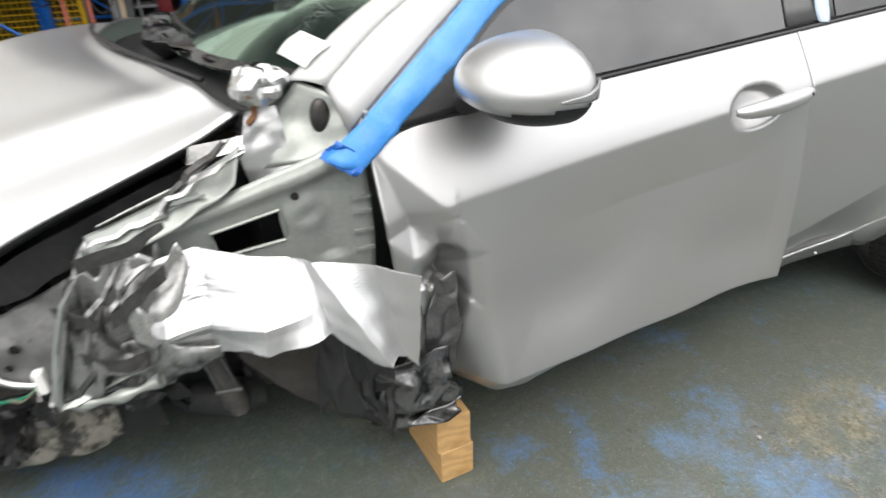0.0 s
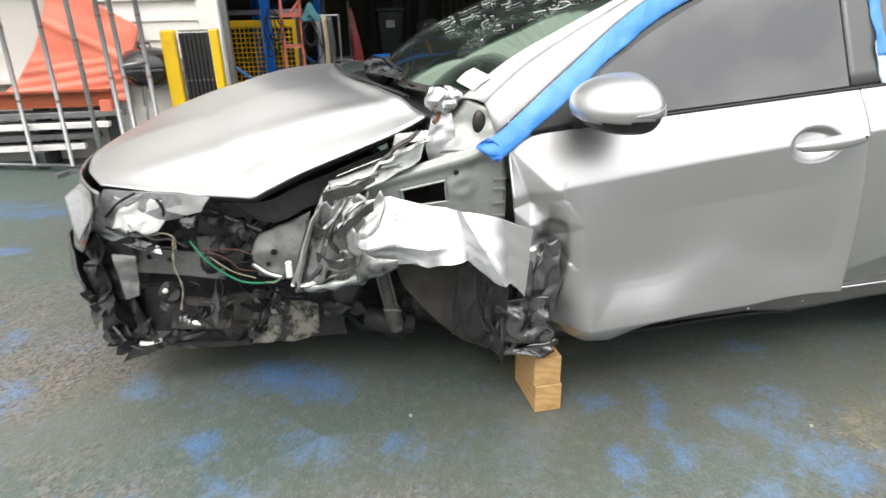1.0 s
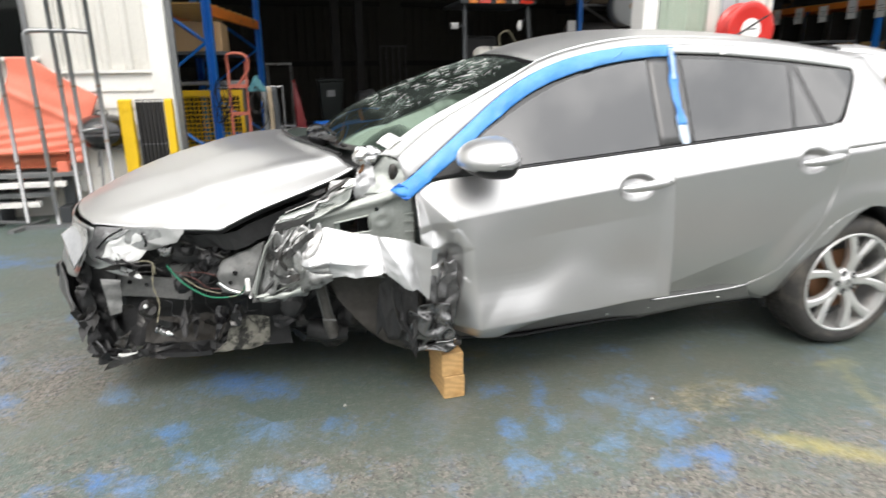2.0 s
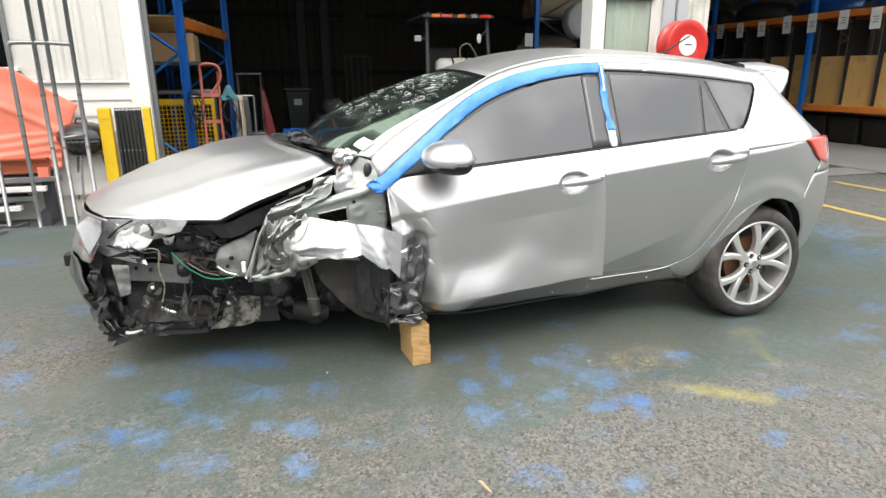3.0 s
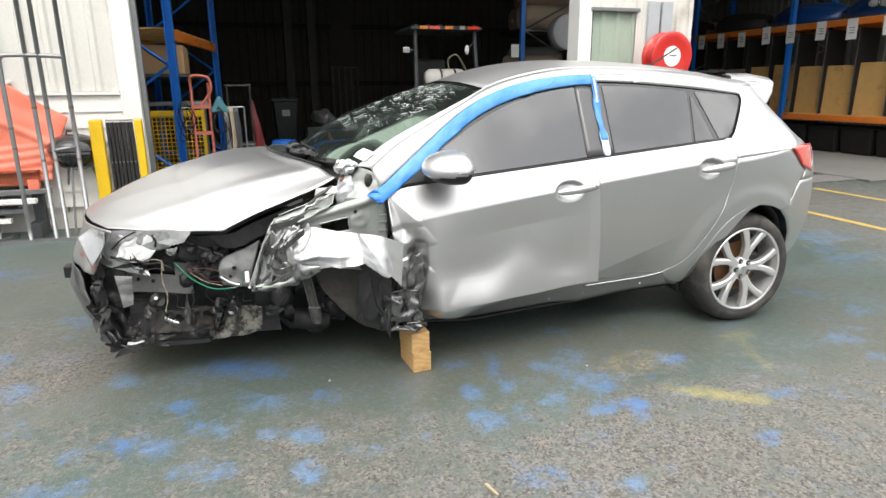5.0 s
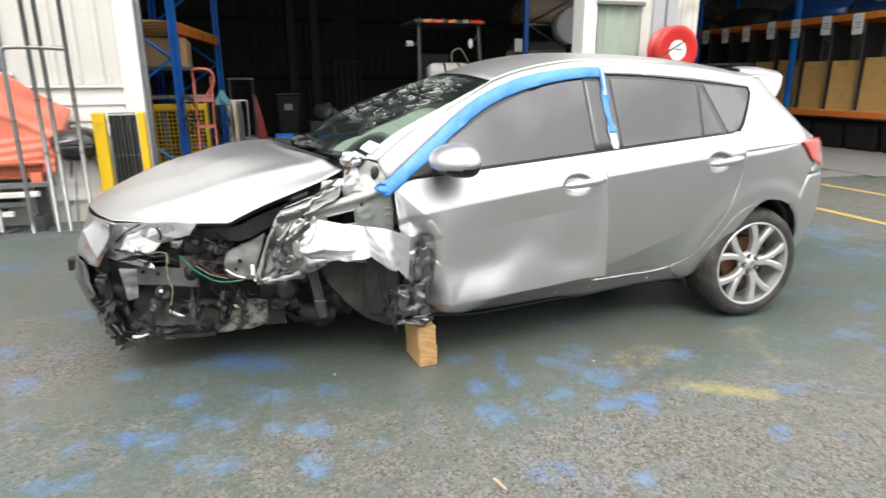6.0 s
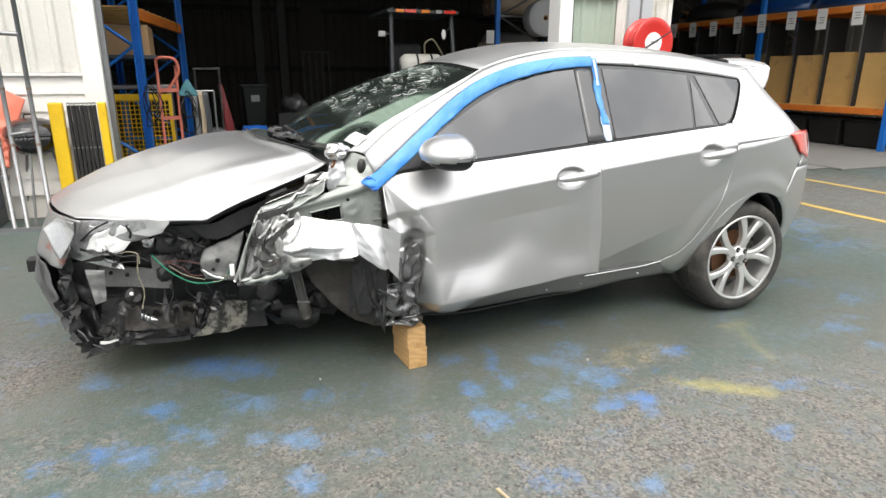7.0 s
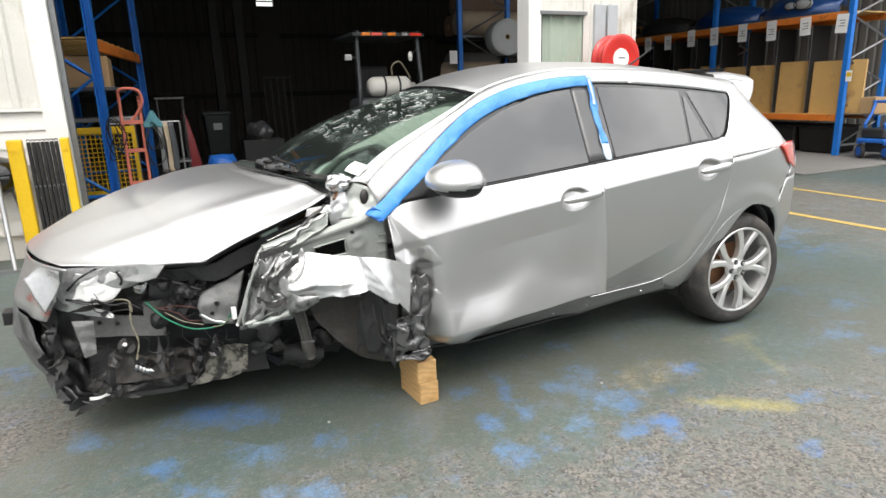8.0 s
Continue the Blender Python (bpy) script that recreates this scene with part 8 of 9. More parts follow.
part("tube_rail", tube(bmesh.new(), smooth_path([(0.0, 0.02, 0.50), (0.05, 0.0, 0.508), (0.10, -0.015, 0.52), (0.15, -0.02, 0.535)], 16), [0.010 + 0.004 * math.sin(i * 0.9) for i in range(17)], 8), M["primer"], car, smooth=True)
part("tube_rail", tube(bmesh.new(), smooth_path([(0.06, 0.05, 0.73), (0.02, 0.04, 0.64), (-0.01, 0.035, 0.56), (-0.035, 0.04, 0.50)], 16), 0.009, 8), M["steel"], car, smooth=True)
for k, pts in enumerate(([(-0.03, 0.03, 0.497), (0.06, 0.015, 0.50), (0.12, 0.01, 0.53)], [(0.07, 0.03, 0.76), (0.14, 0.03, 0.775), (0.21, 0.05, 0.79)], [(0.10, 0.0, 0.66), (0.15, -0.01, 0.70), (0.20, -0.005, 0.74)], [(0.04, 0.01, 0.60), (0.09, 0.0, 0.57), (0.14, -0.01, 0.585)], [(0.02, 0.02, 0.69), (0.07, 0.0, 0.665), (0.10, 0.0, 0.61)])):
    bm = grid_bm(np.array([[p + Vector((0.004 * math.sin(i), -0.006, o)) for i, p in enumerate(smooth_path(pts, 14))] for o in (-0.013, 0.0, 0.013)]))
    part("metal_shred", crumple(bm, 0.012, 0.03, k + 50), M["dirty_steel"], car, thick=0.002)

# suspension tower plate, its holes
tp = sheet([(-0.15, 0.15, 0.49), (-0.04, 0.13, 0.475)], [(-0.14, 0.20, 0.60), (0.02, 0.16, 0.68)], [(-0.15, 0.15, 0.49), (-0.165, 0.17, 0.555), (-0.14, 0.20, 0.60)], [(-0.04, 0.13, 0.475), (-0.01, 0.14, 0.58), (0.02, 0.16, 0.68)], 16, 16, 0.014, 0.08, 6, False, False)
tower = part("tower_plate", tp, M["strut_plate"], car, "grey steel plate with round holes", smooth=True, thick=0.004)
for x, z, r in ((-0.095, 0.565, 0.007), (-0.06, 0.575, 0.0055), (-0.115, 0.528, 0.0055)):
    part("plate_hole", lathe(bmesh.new(), [(0.0, 0.0), (r, 0.0), (r * 1.35, 0.004)], Matrix.Translation((x, 0.148, z)) @ Matrix.Rotation(radians(90), 4, "X"), 14), M["gloss_black"], tower)
part("bright_edge", tube(bmesh.new(), smooth_path([(-0.16, 0.14, 0.535), (-0.12, 0.13, 0.505), (-0.07, 0.12, 0.49)], 12), 0.008, 6), M["chrome"], car, smooth=True)

# wheel housing: liner, strut, arm, sill end
part("wheel_liner", sheet([(0.33, 0.13, 0.36), (0.42, 0.11, 0.265), (0.50, 0.09, 0.225), (0.58, 0.07, 0.20)], [(0.25, 0.14, 0.53), (0.36, 0.10, 0.56), (0.48, 0.06, 0.57), (0.60, 0.0, 0.52)], [(0.33, 0.13, 0.36), (0.27, 0.16, 0.45), (0.25, 0.14, 0.53)], [(0.58, 0.07, 0.20), (0.60, 0.03, 0.36), (0.60, 0.0, 0.52)], 30, 26, 0.025, 0.12, 3, True, False), M["liner"], car, "brown-grey plastic wheel liner, torn", smooth=True, thick=0.004)
part("wheel_liner", facets([(0.42, 0.04, 0.30), (0.56, 0.0, 0.21)], [(0.44, -0.02, 0.57), (0.58, -0.06, 0.50)], [(0.42, 0.04, 0.30), (0.44, -0.02, 0.57)], [(0.56, 0.0, 0.21), (0.58, -0.06, 0.50)], 5, 3, 0.020, 8, 0.5), M["torn_plastic"], car, thick=0.003)
part("wheel_house", sheet([(0.02, 0.34, 0.20), (0.40, 0.30, 0.20)], [(-0.02, 0.28, 0.60), (0.50, 0.15, 0.62)], [(0.02, 0.34, 0.20), (-0.02, 0.28, 0.60)], [(0.40, 0.30, 0.20), (0.50, 0.15, 0.62)], 20, 20, 0.06, 0.12, 5), M["black_plastic"], car, thick=0.006)
s0, s1 = Vector((0.208, 0.16, 0.53)), Vector((0.258, 0.195, 0.245))
strut = part("strut", tube(bmesh.new(), [s0.lerp(s1, f) for f in (0, 0.3, 0.68, 0.70, 0.9, 1.0)], [0.023, 0.022, 0.021, 0.027, 0.028, 0.020], 14), M["strut_grey"], car, "dusty grey suspension strut", smooth=True)
for o in (-0.019, 0.019):
    part("strut_rib", tube(bmesh.new(), [s0.lerp(s1, f) + Vector((o, -0.014, 0.0)) for f in (0.0, 0.35, 0.70)], 0.0035, 6), M["strut_plate"], strut)
part("strut_clip", tube(bmesh.new(), [s0.lerp(s1, 0.70) + Vector((-0.026, -0.020, 0.004)), s0.lerp(s1, 0.70) + Vector((0.028, -0.020, -0.004))], 0.005, 6), M["strut_plate"], strut)
part("knuckle", tube(bmesh.new(), [(0.16, 0.27, 0.26), (0.24, 0.25, 0.25), (0.32, 0.24, 0.24)], [0.040, 0.048, 0.030], 10), M["torn_plastic"], car, smooth=True)
part("lower_arm", sheet([(0.10, 0.34, 0.195), (0.24, 0.28, 0.165), (0.31, 0.27, 0.18)], [(0.08, 0.32, 0.235), (0.22, 0.26, 0.215), (0.32, 0.25, 0.215)], [(0.10, 0.34, 0.195), (0.08, 0.32, 0.235)], [(0.31, 0.27, 0.18), (0.32, 0.25, 0.215)], 30, 10, 0.024, 0.05, 2), M["dark_shell"], car, "dirty lower suspension arm", thick=0.006)
for k, (c, r) in enumerate((((0.10, 0.30, 0.36), 0.07), ((0.05, 0.32, 0.30), 0.05), ((0.16, 0.30, 0.42), 0.05), ((0.33, 0.26, 0.30), 0.045))):
    bm = bmesh.new()
    bmesh.ops.create_icosphere(bm, subdivisions=3, radius=r, matrix=Matrix.Translation(c))
    part("hub_lump", crumple(bm, 0.03, 0.05, k), M["torn_plastic"], car)
part("drive_shaft", tube(bmesh.new(), [(0.06, 0.30, 0.30), (0.02, 0.8, 0.30)], 0.022, 10), M["dirty_steel"], car)
# crushed sill end beside the door's foot
part("crushed_sill", facets([(0.53, 0.02, 0.235), (0.62, -0.03, 0.228), (0.74, -0.02, 0.228)], [(0.52, -0.01, 0.44), (0.61, -0.06, 0.44), (0.69, 0.0, 0.42)], [(0.53, 0.02, 0.235), (0.52, -0.01, 0.44)], [(0.74, -0.02, 0.228), (0.70, 0.0, 0.42)], 5, 6, 0.030, 61, 0.5), M["sill_crush"], car, "crushed scraped sill end with sharp folds", thick=0.002)
part("crushed_sill", sheet([(0.60, 0.0, 0.232), (0.73, 0.03, 0.232)], [(0.60, -0.03, 0.266), (0.73, -0.01, 0.275)], [(0.60, 0.0, 0.232), (0.60, -0.03, 0.266)], [(0.73, 0.03, 0.232), (0.73, -0.01, 0.275)], 10, 4, 0.012, 0.06, 17), M["sill_crush"], car, thick=0.003)
part("fold_strip", facets([(0.60, -0.02, 0.40), (0.70, 0.02, 0.30)], [(0.605, -0.02, 0.60), (0.66, 0.03, 0.62)], [(0.60, -0.02, 0.40), (0.605, -0.02, 0.60)], [(0.70, 0.02, 0.30), (0.66, 0.03, 0.62)], 3, 6, 0.014, 23, 0.5), M["fold_metal"], car, thick=0.002)

# ---- nose ----
def nose_x(y, z):
    k = min(1.0, abs(y - YC) / 0.86)
    return float(np.interp(z, [0.16, 0.21, 0.32, 0.45, 0.58, 0.70, 0.74], [-0.70, -0.785, -0.855, -0.885, -0.855, -0.80, -0.79])) + 0.62 * (1 - (1 - k ** 2) ** 0.5)


def nose_patch(y0, y1, z0, z1, nu, nv, tear, seed, slope=0.0):
    g = np.zeros((nv + 1, nu + 1, 3))
    for j in range(nv + 1):
        z = z0 + (z1 - z0) * j / nv
        ya = y0 + slope * max(0.0, (0.63 - z) / 0.13) + tear * (noise.noise(Vector((z * 13, seed, 0.5))) + 0.5 * noise.noise(Vector((z * 40, seed, 2.5))))
        for i in range(nu + 1):
            y = ya + (y1 - ya) * i / nu
            x = nose_x(y, z) + 0.02 * noise.noise(Vector((y * 7, z * 8, seed))) * max(0, 1 - (y - ya) / 0.35)
            g[j, i] = (x, y, z)
    return grid_bm(g)


part("front_bumper", nose_patch(0.255, 1.66, 0.555, 0.75, 60, 24, 0.025, 1, 0.05), M["bumper_paint"], car, "scraped silver bumper cover torn off at one corner", smooth=True, thick=0.006)
part("lower_bumper", crumple(nose_patch(0.335, 1.64, 0.17, 0.555, 90, 40, 0.05, 2), 0.012, 0.09, 12), M["bumper_grey"], car, "scraped dark grey lower bumper, torn", thick=0.006)
part("tow_tab", boxm((-0.915, 0.73, 0.425), (-0.86, 0.80, 0.485)), M["black_plastic"], car, "black square tab on the bumper", bevel=0.006)
# torn black edge of the bumper: a ragged ring round the opening
rnd = random.Random(3)
ring = smooth_path([(-0.70, 0.37, 0.56), (-0.68, 0.34, 0.50), (-0.685, 0.32, 0.42), (-0.685, 0.31, 0.34), (-0.67, 0.31, 0.27), (-0.645, 0.31, 0.215), (-0.60, 0.32, 0.185), (-0.52, 0.335, 0.185), (-0.44, 0.33, 0.205), (-0.36, 0.33, 0.20), (-0.26, 0.32, 0.20), (-0.19, 0.30, 0.21)], 60)
rows = []
for o in np.linspace(-1, 1, 7):
    rows.append([p + Vector((0.016 * noise.noise(Vector((i * 0.21, 1, 0))) + o * 0.024, 0.02 + 0.02 * noise.noise(Vector((i * 0.3, 1, 9))), o * 0.024 + 0.02 * noise.noise(Vector((i * 0.27, 1, 4))))) for i, p in enumerate(ring)])
part("torn_edge", crumple(grid_bm(np.array(rows)), 0.022, 0.05, 1, sharp=False), M["torn_plastic"], car, "ragged torn black plastic edge", smooth=True, thick=0.004)


def shred(name, c, length, width, a, tilt, seed, material, amp=0.012, size=0.035):
    """A torn strip, tapered and bent, lying roughly in the flank's plane."""
    d = Vector((math.cos(a), tilt, math.sin(a))).normalized()
    n2 = Vector((-math.sin(a), 0.25, math.cos(a))).normalized() * width
    rg = random.Random(seed)
    c = Vector(c)
    rows = []
    for k in range(9):
        f = k / 8
        w = (0.55 + 0.45 * math.sin(math.pi * min(1, f + 0.25))) * (1 - 0.75 * f ** 3) * rg.uniform(0.8, 1.15)
        bend = Vector((0, -0.25 * length * math.sin(f * 2.2 + seed), 0))
        mid = c + d * length * (f - 0.5) + bend
        rows.append([mid + n2 * w * o for o in (-1, -0.4, 0.3, 1)])
    return part(name, crumple(grid_bm(np.array(rows)), amp, size, seed), M[material], car, thick=0.003)


# shards hanging along the torn edge, most of them lying with it
for k in range(44):
    i = rnd.randint(1, 58)
    p, d = ring[i], ring[i + 1] - ring[i - 1]
    along = math.atan2(d.z, d.x) + rnd.gauss(0, 0.4 if i < 22 else 0.2)
    shred("plastic_shard", p + Vector((rnd.uniform(-0.035, 0.03), rnd.uniform(-0.025, 0.035), rnd.uniform(-0.03, 0.03))), rnd.uniform(0.035, 0.075), rnd.uniform(0.008, 0.018), along, rnd.uniform(-0.5, 0.5), k + 200, rnd.choice(("torn_plastic", "torn_plastic", "torn_plastic", "black_plastic", "dark_shell", "dirty_steel")), 0.010, 0.05)
part("bumper_liner", facets([(-0.68, 0.40, 0.20), (-0.58, 0.39, 0.20)], [(-0.73, 0.42, 0.555), (-0.56, 0.36, 0.555)], [(-0.68, 0.40, 0.20), (-0.74, 0.41, 0.36), (-0.73, 0.42, 0.555)], [(-0.58, 0.39, 0.20), (-0.60, 0.37, 0.36), (-0.56, 0.36, 0.555)], 4, 8, 0.022, 77, 0.45), M["torn_plastic"], car, "crumpled dark bumper lining", thick=0.004)
part("lip_tip", sheet([(-0.655, 0.30, 0.150), (-0.56, 0.31, 0.165)], [(-0.625, 0.30, 0.185), (-0.47, 0.32, 0.215)], [(-0.655, 0.30, 0.145), (-0.625, 0.30, 0.185)], [(-0.56, 0.31, 0.165), (-0.47, 0.32, 0.215)], 14, 6, 0.012, 0.05, 1), M["dirty_steel"], car, "grey torn lip hanging low", thick=0.004)
part("bright_slot", tube(bmesh.new(), smooth_path([(-0.595, 0.315, 0.203), (-0.56, 0.315, 0.198), (-0.525, 0.32, 0.205)], 10), 0.008, 6), M["white_plastic"], car, "bright strip in the torn lip", smooth=True)

# long creased strips of torn metal over the crushed corner and the sill's end
def strip(c, length, width, a, bow, seed, material):
    """A narrow ribbon of sheet metal folded along its middle, with a few hard kinks."""
    rg = random.Random(seed)
    d, n2 = Vector((math.cos(a), 0, math.sin(a))), Vector((-math.sin(a), 0, math.cos(a)))
    rows, n = [], 7
    for k in range(n):
        f = (k + rg.uniform(-0.25, 0.25)) / (n - 1) - 0.5
        mid = Vector(c) + d * length * f + n2 * (bow * (1 - 4 * f * f) + rg.uniform(-0.006, 0.006)) + Vector((0, rg.uniform(-0.007, 0.007), 0))
        w = width * rg.uniform(0.5, 1.1) * (0.4 if k in (0, n - 1) else 1.0)
        rows.append([mid - n2 * w, mid + Vector((0, -0.008, 0)), mid + n2 * w])
    part("metal_strip", grid_bm(np.array(rows)), M[material], car, thick=0.002)


for k, (x, z, ln, wd, a, bow, mat) in enumerate(((0.025, 0.62, 0.26, 0.006, 1.25, 0.02, "primer"), (0.05, 0.60, 0.20, 0.009, 1.15, -0.012, "dirty_steel"), (0.085, 0.66, 0.20, 0.006, 1.05, 0.015, "steel"), (0.13, 0.69, 0.15, 0.007, 0.85, 0.012, "steel"), (0.07, 0.535, 0.18, 0.008, 0.30, -0.01, "primer"), (0.16, 0.62, 0.12, 0.006, 1.3, 0.0, "dirty_steel"))):
    strip((x, rnd.uniform(0.0, 0.02), z), ln, wd, a, bow, k + 20, mat)
for k, (x, z, ln, wd, a, bow, mat) in enumerate(((0.525, 0.40, 0.22, 0.010, 1.75, 0.012, "torn_plastic"), (0.55, 0.36, 0.20, 0.009, 1.55, -0.01, "dirty_steel"), (0.50, 0.42, 0.20, 0.006, 1.85, 0.01, "dirty_steel"))):
    strip((x, rnd.uniform(-0.05, -0.03), z), ln, wd, a, bow, k + 60, mat)
for k, (x, z, ln, wd, a, mat) in enumerate(((0.20, 0.80, 0.20, 0.006, 0.42, "primer"), (0.26, 0.84, 0.18, 0.007, 0.50, "steel"), (0.28, 0.87, 0.15, 0.009, 0.72, "dirty_steel"), (0.16, 0.79, 0.14, 0.006, 0.2, "steel"))):
    strip((x, 0.06, z), ln, wd, a, 0.008, k + 80, mat)

# headlamp
hl = grid_bm(coons([(-0.625, 0.320, 0.605), (-0.54, 0.290, 0.588), (-0.46, 0.290, 0.60)], [(-0.60, 0.325, 0.735), (-0.48, 0.265, 0.738), (-0.31, 0.195, 0.735)], [(-0.625, 0.320, 0.605), (-0.64, 0.325, 0.65), (-0.60, 0.325, 0.735)], [(-0.46, 0.290, 0.60), (-0.43, 0.280, 0.645), (-0.37, 0.250, 0.655), (-0.345, 0.230, 0.68), (-0.31, 0.195, 0.735)], 34, 22))
lampo = part("headlamp", crumple(hl, 0.012, 0.07, 5), M["lamp_shell"], car, "shattered headlamp with its bright reflector showing", thick=0.004)
part("reflector", facets([(-0.585, 0.292, 0.622), (-0.52, 0.274, 0.606), (-0.46, 0.268, 0.605)], [(-0.53, 0.285, 0.712), (-0.47, 0.262, 0.728), (-0.41, 0.240, 0.714)], [(-0.585, 0.292, 0.622), (-0.575, 0.29, 0.66), (-0.53, 0.285, 0.712)], [(-0.46, 0.268, 0.605), (-0.405, 0.25, 0.655), (-0.41, 0.240, 0.714)], 6, 5, 0.008, 9), M["lamp_mirror"], lampo, "bright broken reflector", thick=0.003)
part("reflector", facets([(-0.60, 0.300, 0.66), (-0.50, 0.265, 0.705)], [(-0.565, 0.295, 0.715), (-0.46, 0.252, 0.737)], [(-0.60, 0.300, 0.66), (-0.565, 0.295, 0.715)], [(-0.50, 0.265, 0.705), (-0.46, 0.252, 0.737)], 4, 2, 0.004, 15), M["lamp_shell"], lampo, thick=0.003)
part("lens_shard", crumple(sheet([(-0.40, 0.235, 0.682), (-0.34, 0.215, 0.672), (-0.29, 0.19, 0.69)], [(-0.435, 0.245, 0.742), (-0.34, 0.205, 0.745), (-0.255, 0.165, 0.738)], [(-0.40, 0.235, 0.682), (-0.435, 0.245, 0.742)], [(-0.29, 0.19, 0.69), (-0.255, 0.165, 0.738)], 20, 10), 0.010, 0.05, 3), M["white_lens"], lampo, "broken clear lens", thick=0.003)
for pts in ([(-0.60, 0.30, 0.655), (-0.55, 0.285, 0.70), (-0.49, 0.262, 0.735)], [(-0.61, 0.305, 0.62), (-0.53, 0.272, 0.598), (-0.45, 0.27, 0.598)], [(-0.425, 0.236, 0.72), (-0.412, 0.236, 0.69), (-0.418, 0.245, 0.665)]):
    part("lamp_bezel", tube(bmesh.new(), smooth_path(pts, 10), 0.0045, 6), M["gloss_black"], lampo)
lens = nose_patch(0.258, 0.398, 0.592, 0.744, 20, 14, 0.0, 5)
for v in lens.verts:
    f = (v.co.y - 0.258) / 0.14
    v.co.z = 0.668 + 0.052 * f + (v.co.z - 0.668) * (1 - 0.72 * f)
    v.co += Vector((-0.007, -0.007, 0.0))
part("lamp_glass", lens, M["smoky_lens"], lampo, "smoky lamp glass wrapping round the nose", smooth=True, thick=0.003)
part("lamp_trim", nose_patch(0.345, 0.52, 0.575, 0.62, 14, 5, 0.03, 6), M["paint_bare"], lampo, smooth=True, thick=0.005)
part("lamp_trim", sheet([(-0.70, 0.385, 0.585), (-0.56, 0.32, 0.545), (-0.46, 0.30, 0.52)], [(-0.69, 0.38, 0.62), (-0.56, 0.32, 0.585), (-0.47, 0.31, 0.545)], [(-0.70, 0.385, 0.585), (-0.69, 0.38, 0.62)], [(-0.46, 0.30, 0.52), (-0.47, 0.31, 0.545)], 22, 5, 0.012, 0.05, 8), M["paint_bare"], lampo, "bright torn strip below the lamp", thick=0.004)
bm = bmesh.new()
bmesh.ops.create_icosphere(bm, subdivisions=2, radius=0.028, matrix=Matrix.Translation((-0.355, 0.28, 0.635)))
part("lamp_socket", crumple(bm, 0.015, 0.03, 1), M["chrome"], lampo)
# dark engine bay behind
part("bay_panel", sheet([(-0.62, 0.42, 0.20), (0.08, 0.36, 0.20)], [(-0.58, 0.42, 0.72), (0.10, 0.30, 0.78)], [(-0.62, 0.42, 0.20), (-0.58, 0.42, 0.72)], [(0.08, 0.36, 0.20), (0.10, 0.30, 0.78)], 30, 24, 0.07, 0.16, 14), M["black_plastic"], car, thick=0.01)
part("bay_floor", boxm((-0.72, 0.42, 0.19), (0.4, 1.5, 0.22)), M["black_plastic"], car)
part("radiator_core", boxm((-0.62, 0.44, 0.24), (-0.57, 1.35, 0.66)), M["forklift"], car)
part("lamp_strut", tube(bmesh.new(), [(-0.32, 0.25, 0.69), (-0.14, 0.24, 0.60)], 0.006, 6), M["dirty_steel"], car)
part("bay_sheet", sheet([(-0.33, 0.27, 0.60), (-0.16, 0.26, 0.575)], [(-0.31, 0.26, 0.70), (-0.05, 0.22, 0.71)], [(-0.33, 0.27, 0.60), (-0.31, 0.26, 0.70)], [(-0.16, 0.26, 0.575), (-0.05, 0.22, 0.71)], 16, 12, 0.03, 0.09, 19), M["black_plastic"], car, thick=0.004)
part("crash_beam", sheet([(-0.60, 0.39, 0.435), (-0.29, 0.34, 0.405)], [(-0.60, 0.39, 0.53), (-0.29, 0.34, 0.485)], [(-0.60, 0.39, 0.435), (-0.60, 0.39, 0.53)], [(-0.29, 0.34, 0.405), (-0.29, 0.34, 0.485)], 30, 20, 0.010, 0.09, 2), M["beam_steel"], car, "dirty steel crash beam", thick=0.012)
for x, z in ((-0.56, 0.50), (-0.52, 0.495), (-0.46, 0.48)):
    part("beam_hole", lathe(bmesh.new(), [(0.0, 0.0), (0.009, 0.0)], Matrix.Translation((x, 0.352, z)) @ Matrix.Rotation(radians(90), 4, "X"), 10), M["gloss_black"], car)
part("bay_rail", sheet([(-0.36, 0.36, 0.485), (-0.20, 0.34, 0.50)], [(-0.36, 0.36, 0.555), (-0.20, 0.34, 0.565)], [(-0.36, 0.36, 0.485), (-0.36, 0.36, 0.555)], [(-0.20, 0.34, 0.50), (-0.20, 0.34, 0.565)], 10, 6, 0.006, 0.08, 2), M["beam_steel"], car, "grey steel rail", thick=0.03)
part("hanging_shred", sheet([(-0.575, 0.245, 0.40), (-0.535, 0.245, 0.41)], [(-0.60, 0.28, 0.54), (-0.53, 0.28, 0.53)], [(-0.575, 0.245, 0.40), (-0.60, 0.28, 0.54)], [(-0.535, 0.245, 0.41), (-0.53, 0.28, 0.53)], 8, 14, 0.02, 0.05, 14), M["strut_plate"], car, "hanging grey shred", thick=0.003)
# fog lamp dangling from its wiring
fog = part("fog_lamp", crumple(lathe(bmesh.new(), [(0.0, 0.012), (0.022, 0.016), (0.036, 0.0), (0.038, -0.02), (0.028, -0.04), (0.0, -0.045)], Matrix.Translation((-0.425, 0.20, 0.43)) @ Matrix.Rotation(radians(70), 4, "X") @ Matrix.Rotation(radians(25), 4, "Y"), 14), 0.010, 0.03, 6), M["dark_shell"], car, "dangling fog lamp")
bm = bmesh.new()
bmesh.ops.create_uvsphere(bm, u_segments=10, v_segments=8, radius=0.008, matrix=Matrix.Translation((-0.43, 0.172, 0.452)))
part("lamp_bulb", bm, M["white_plastic"], fog)
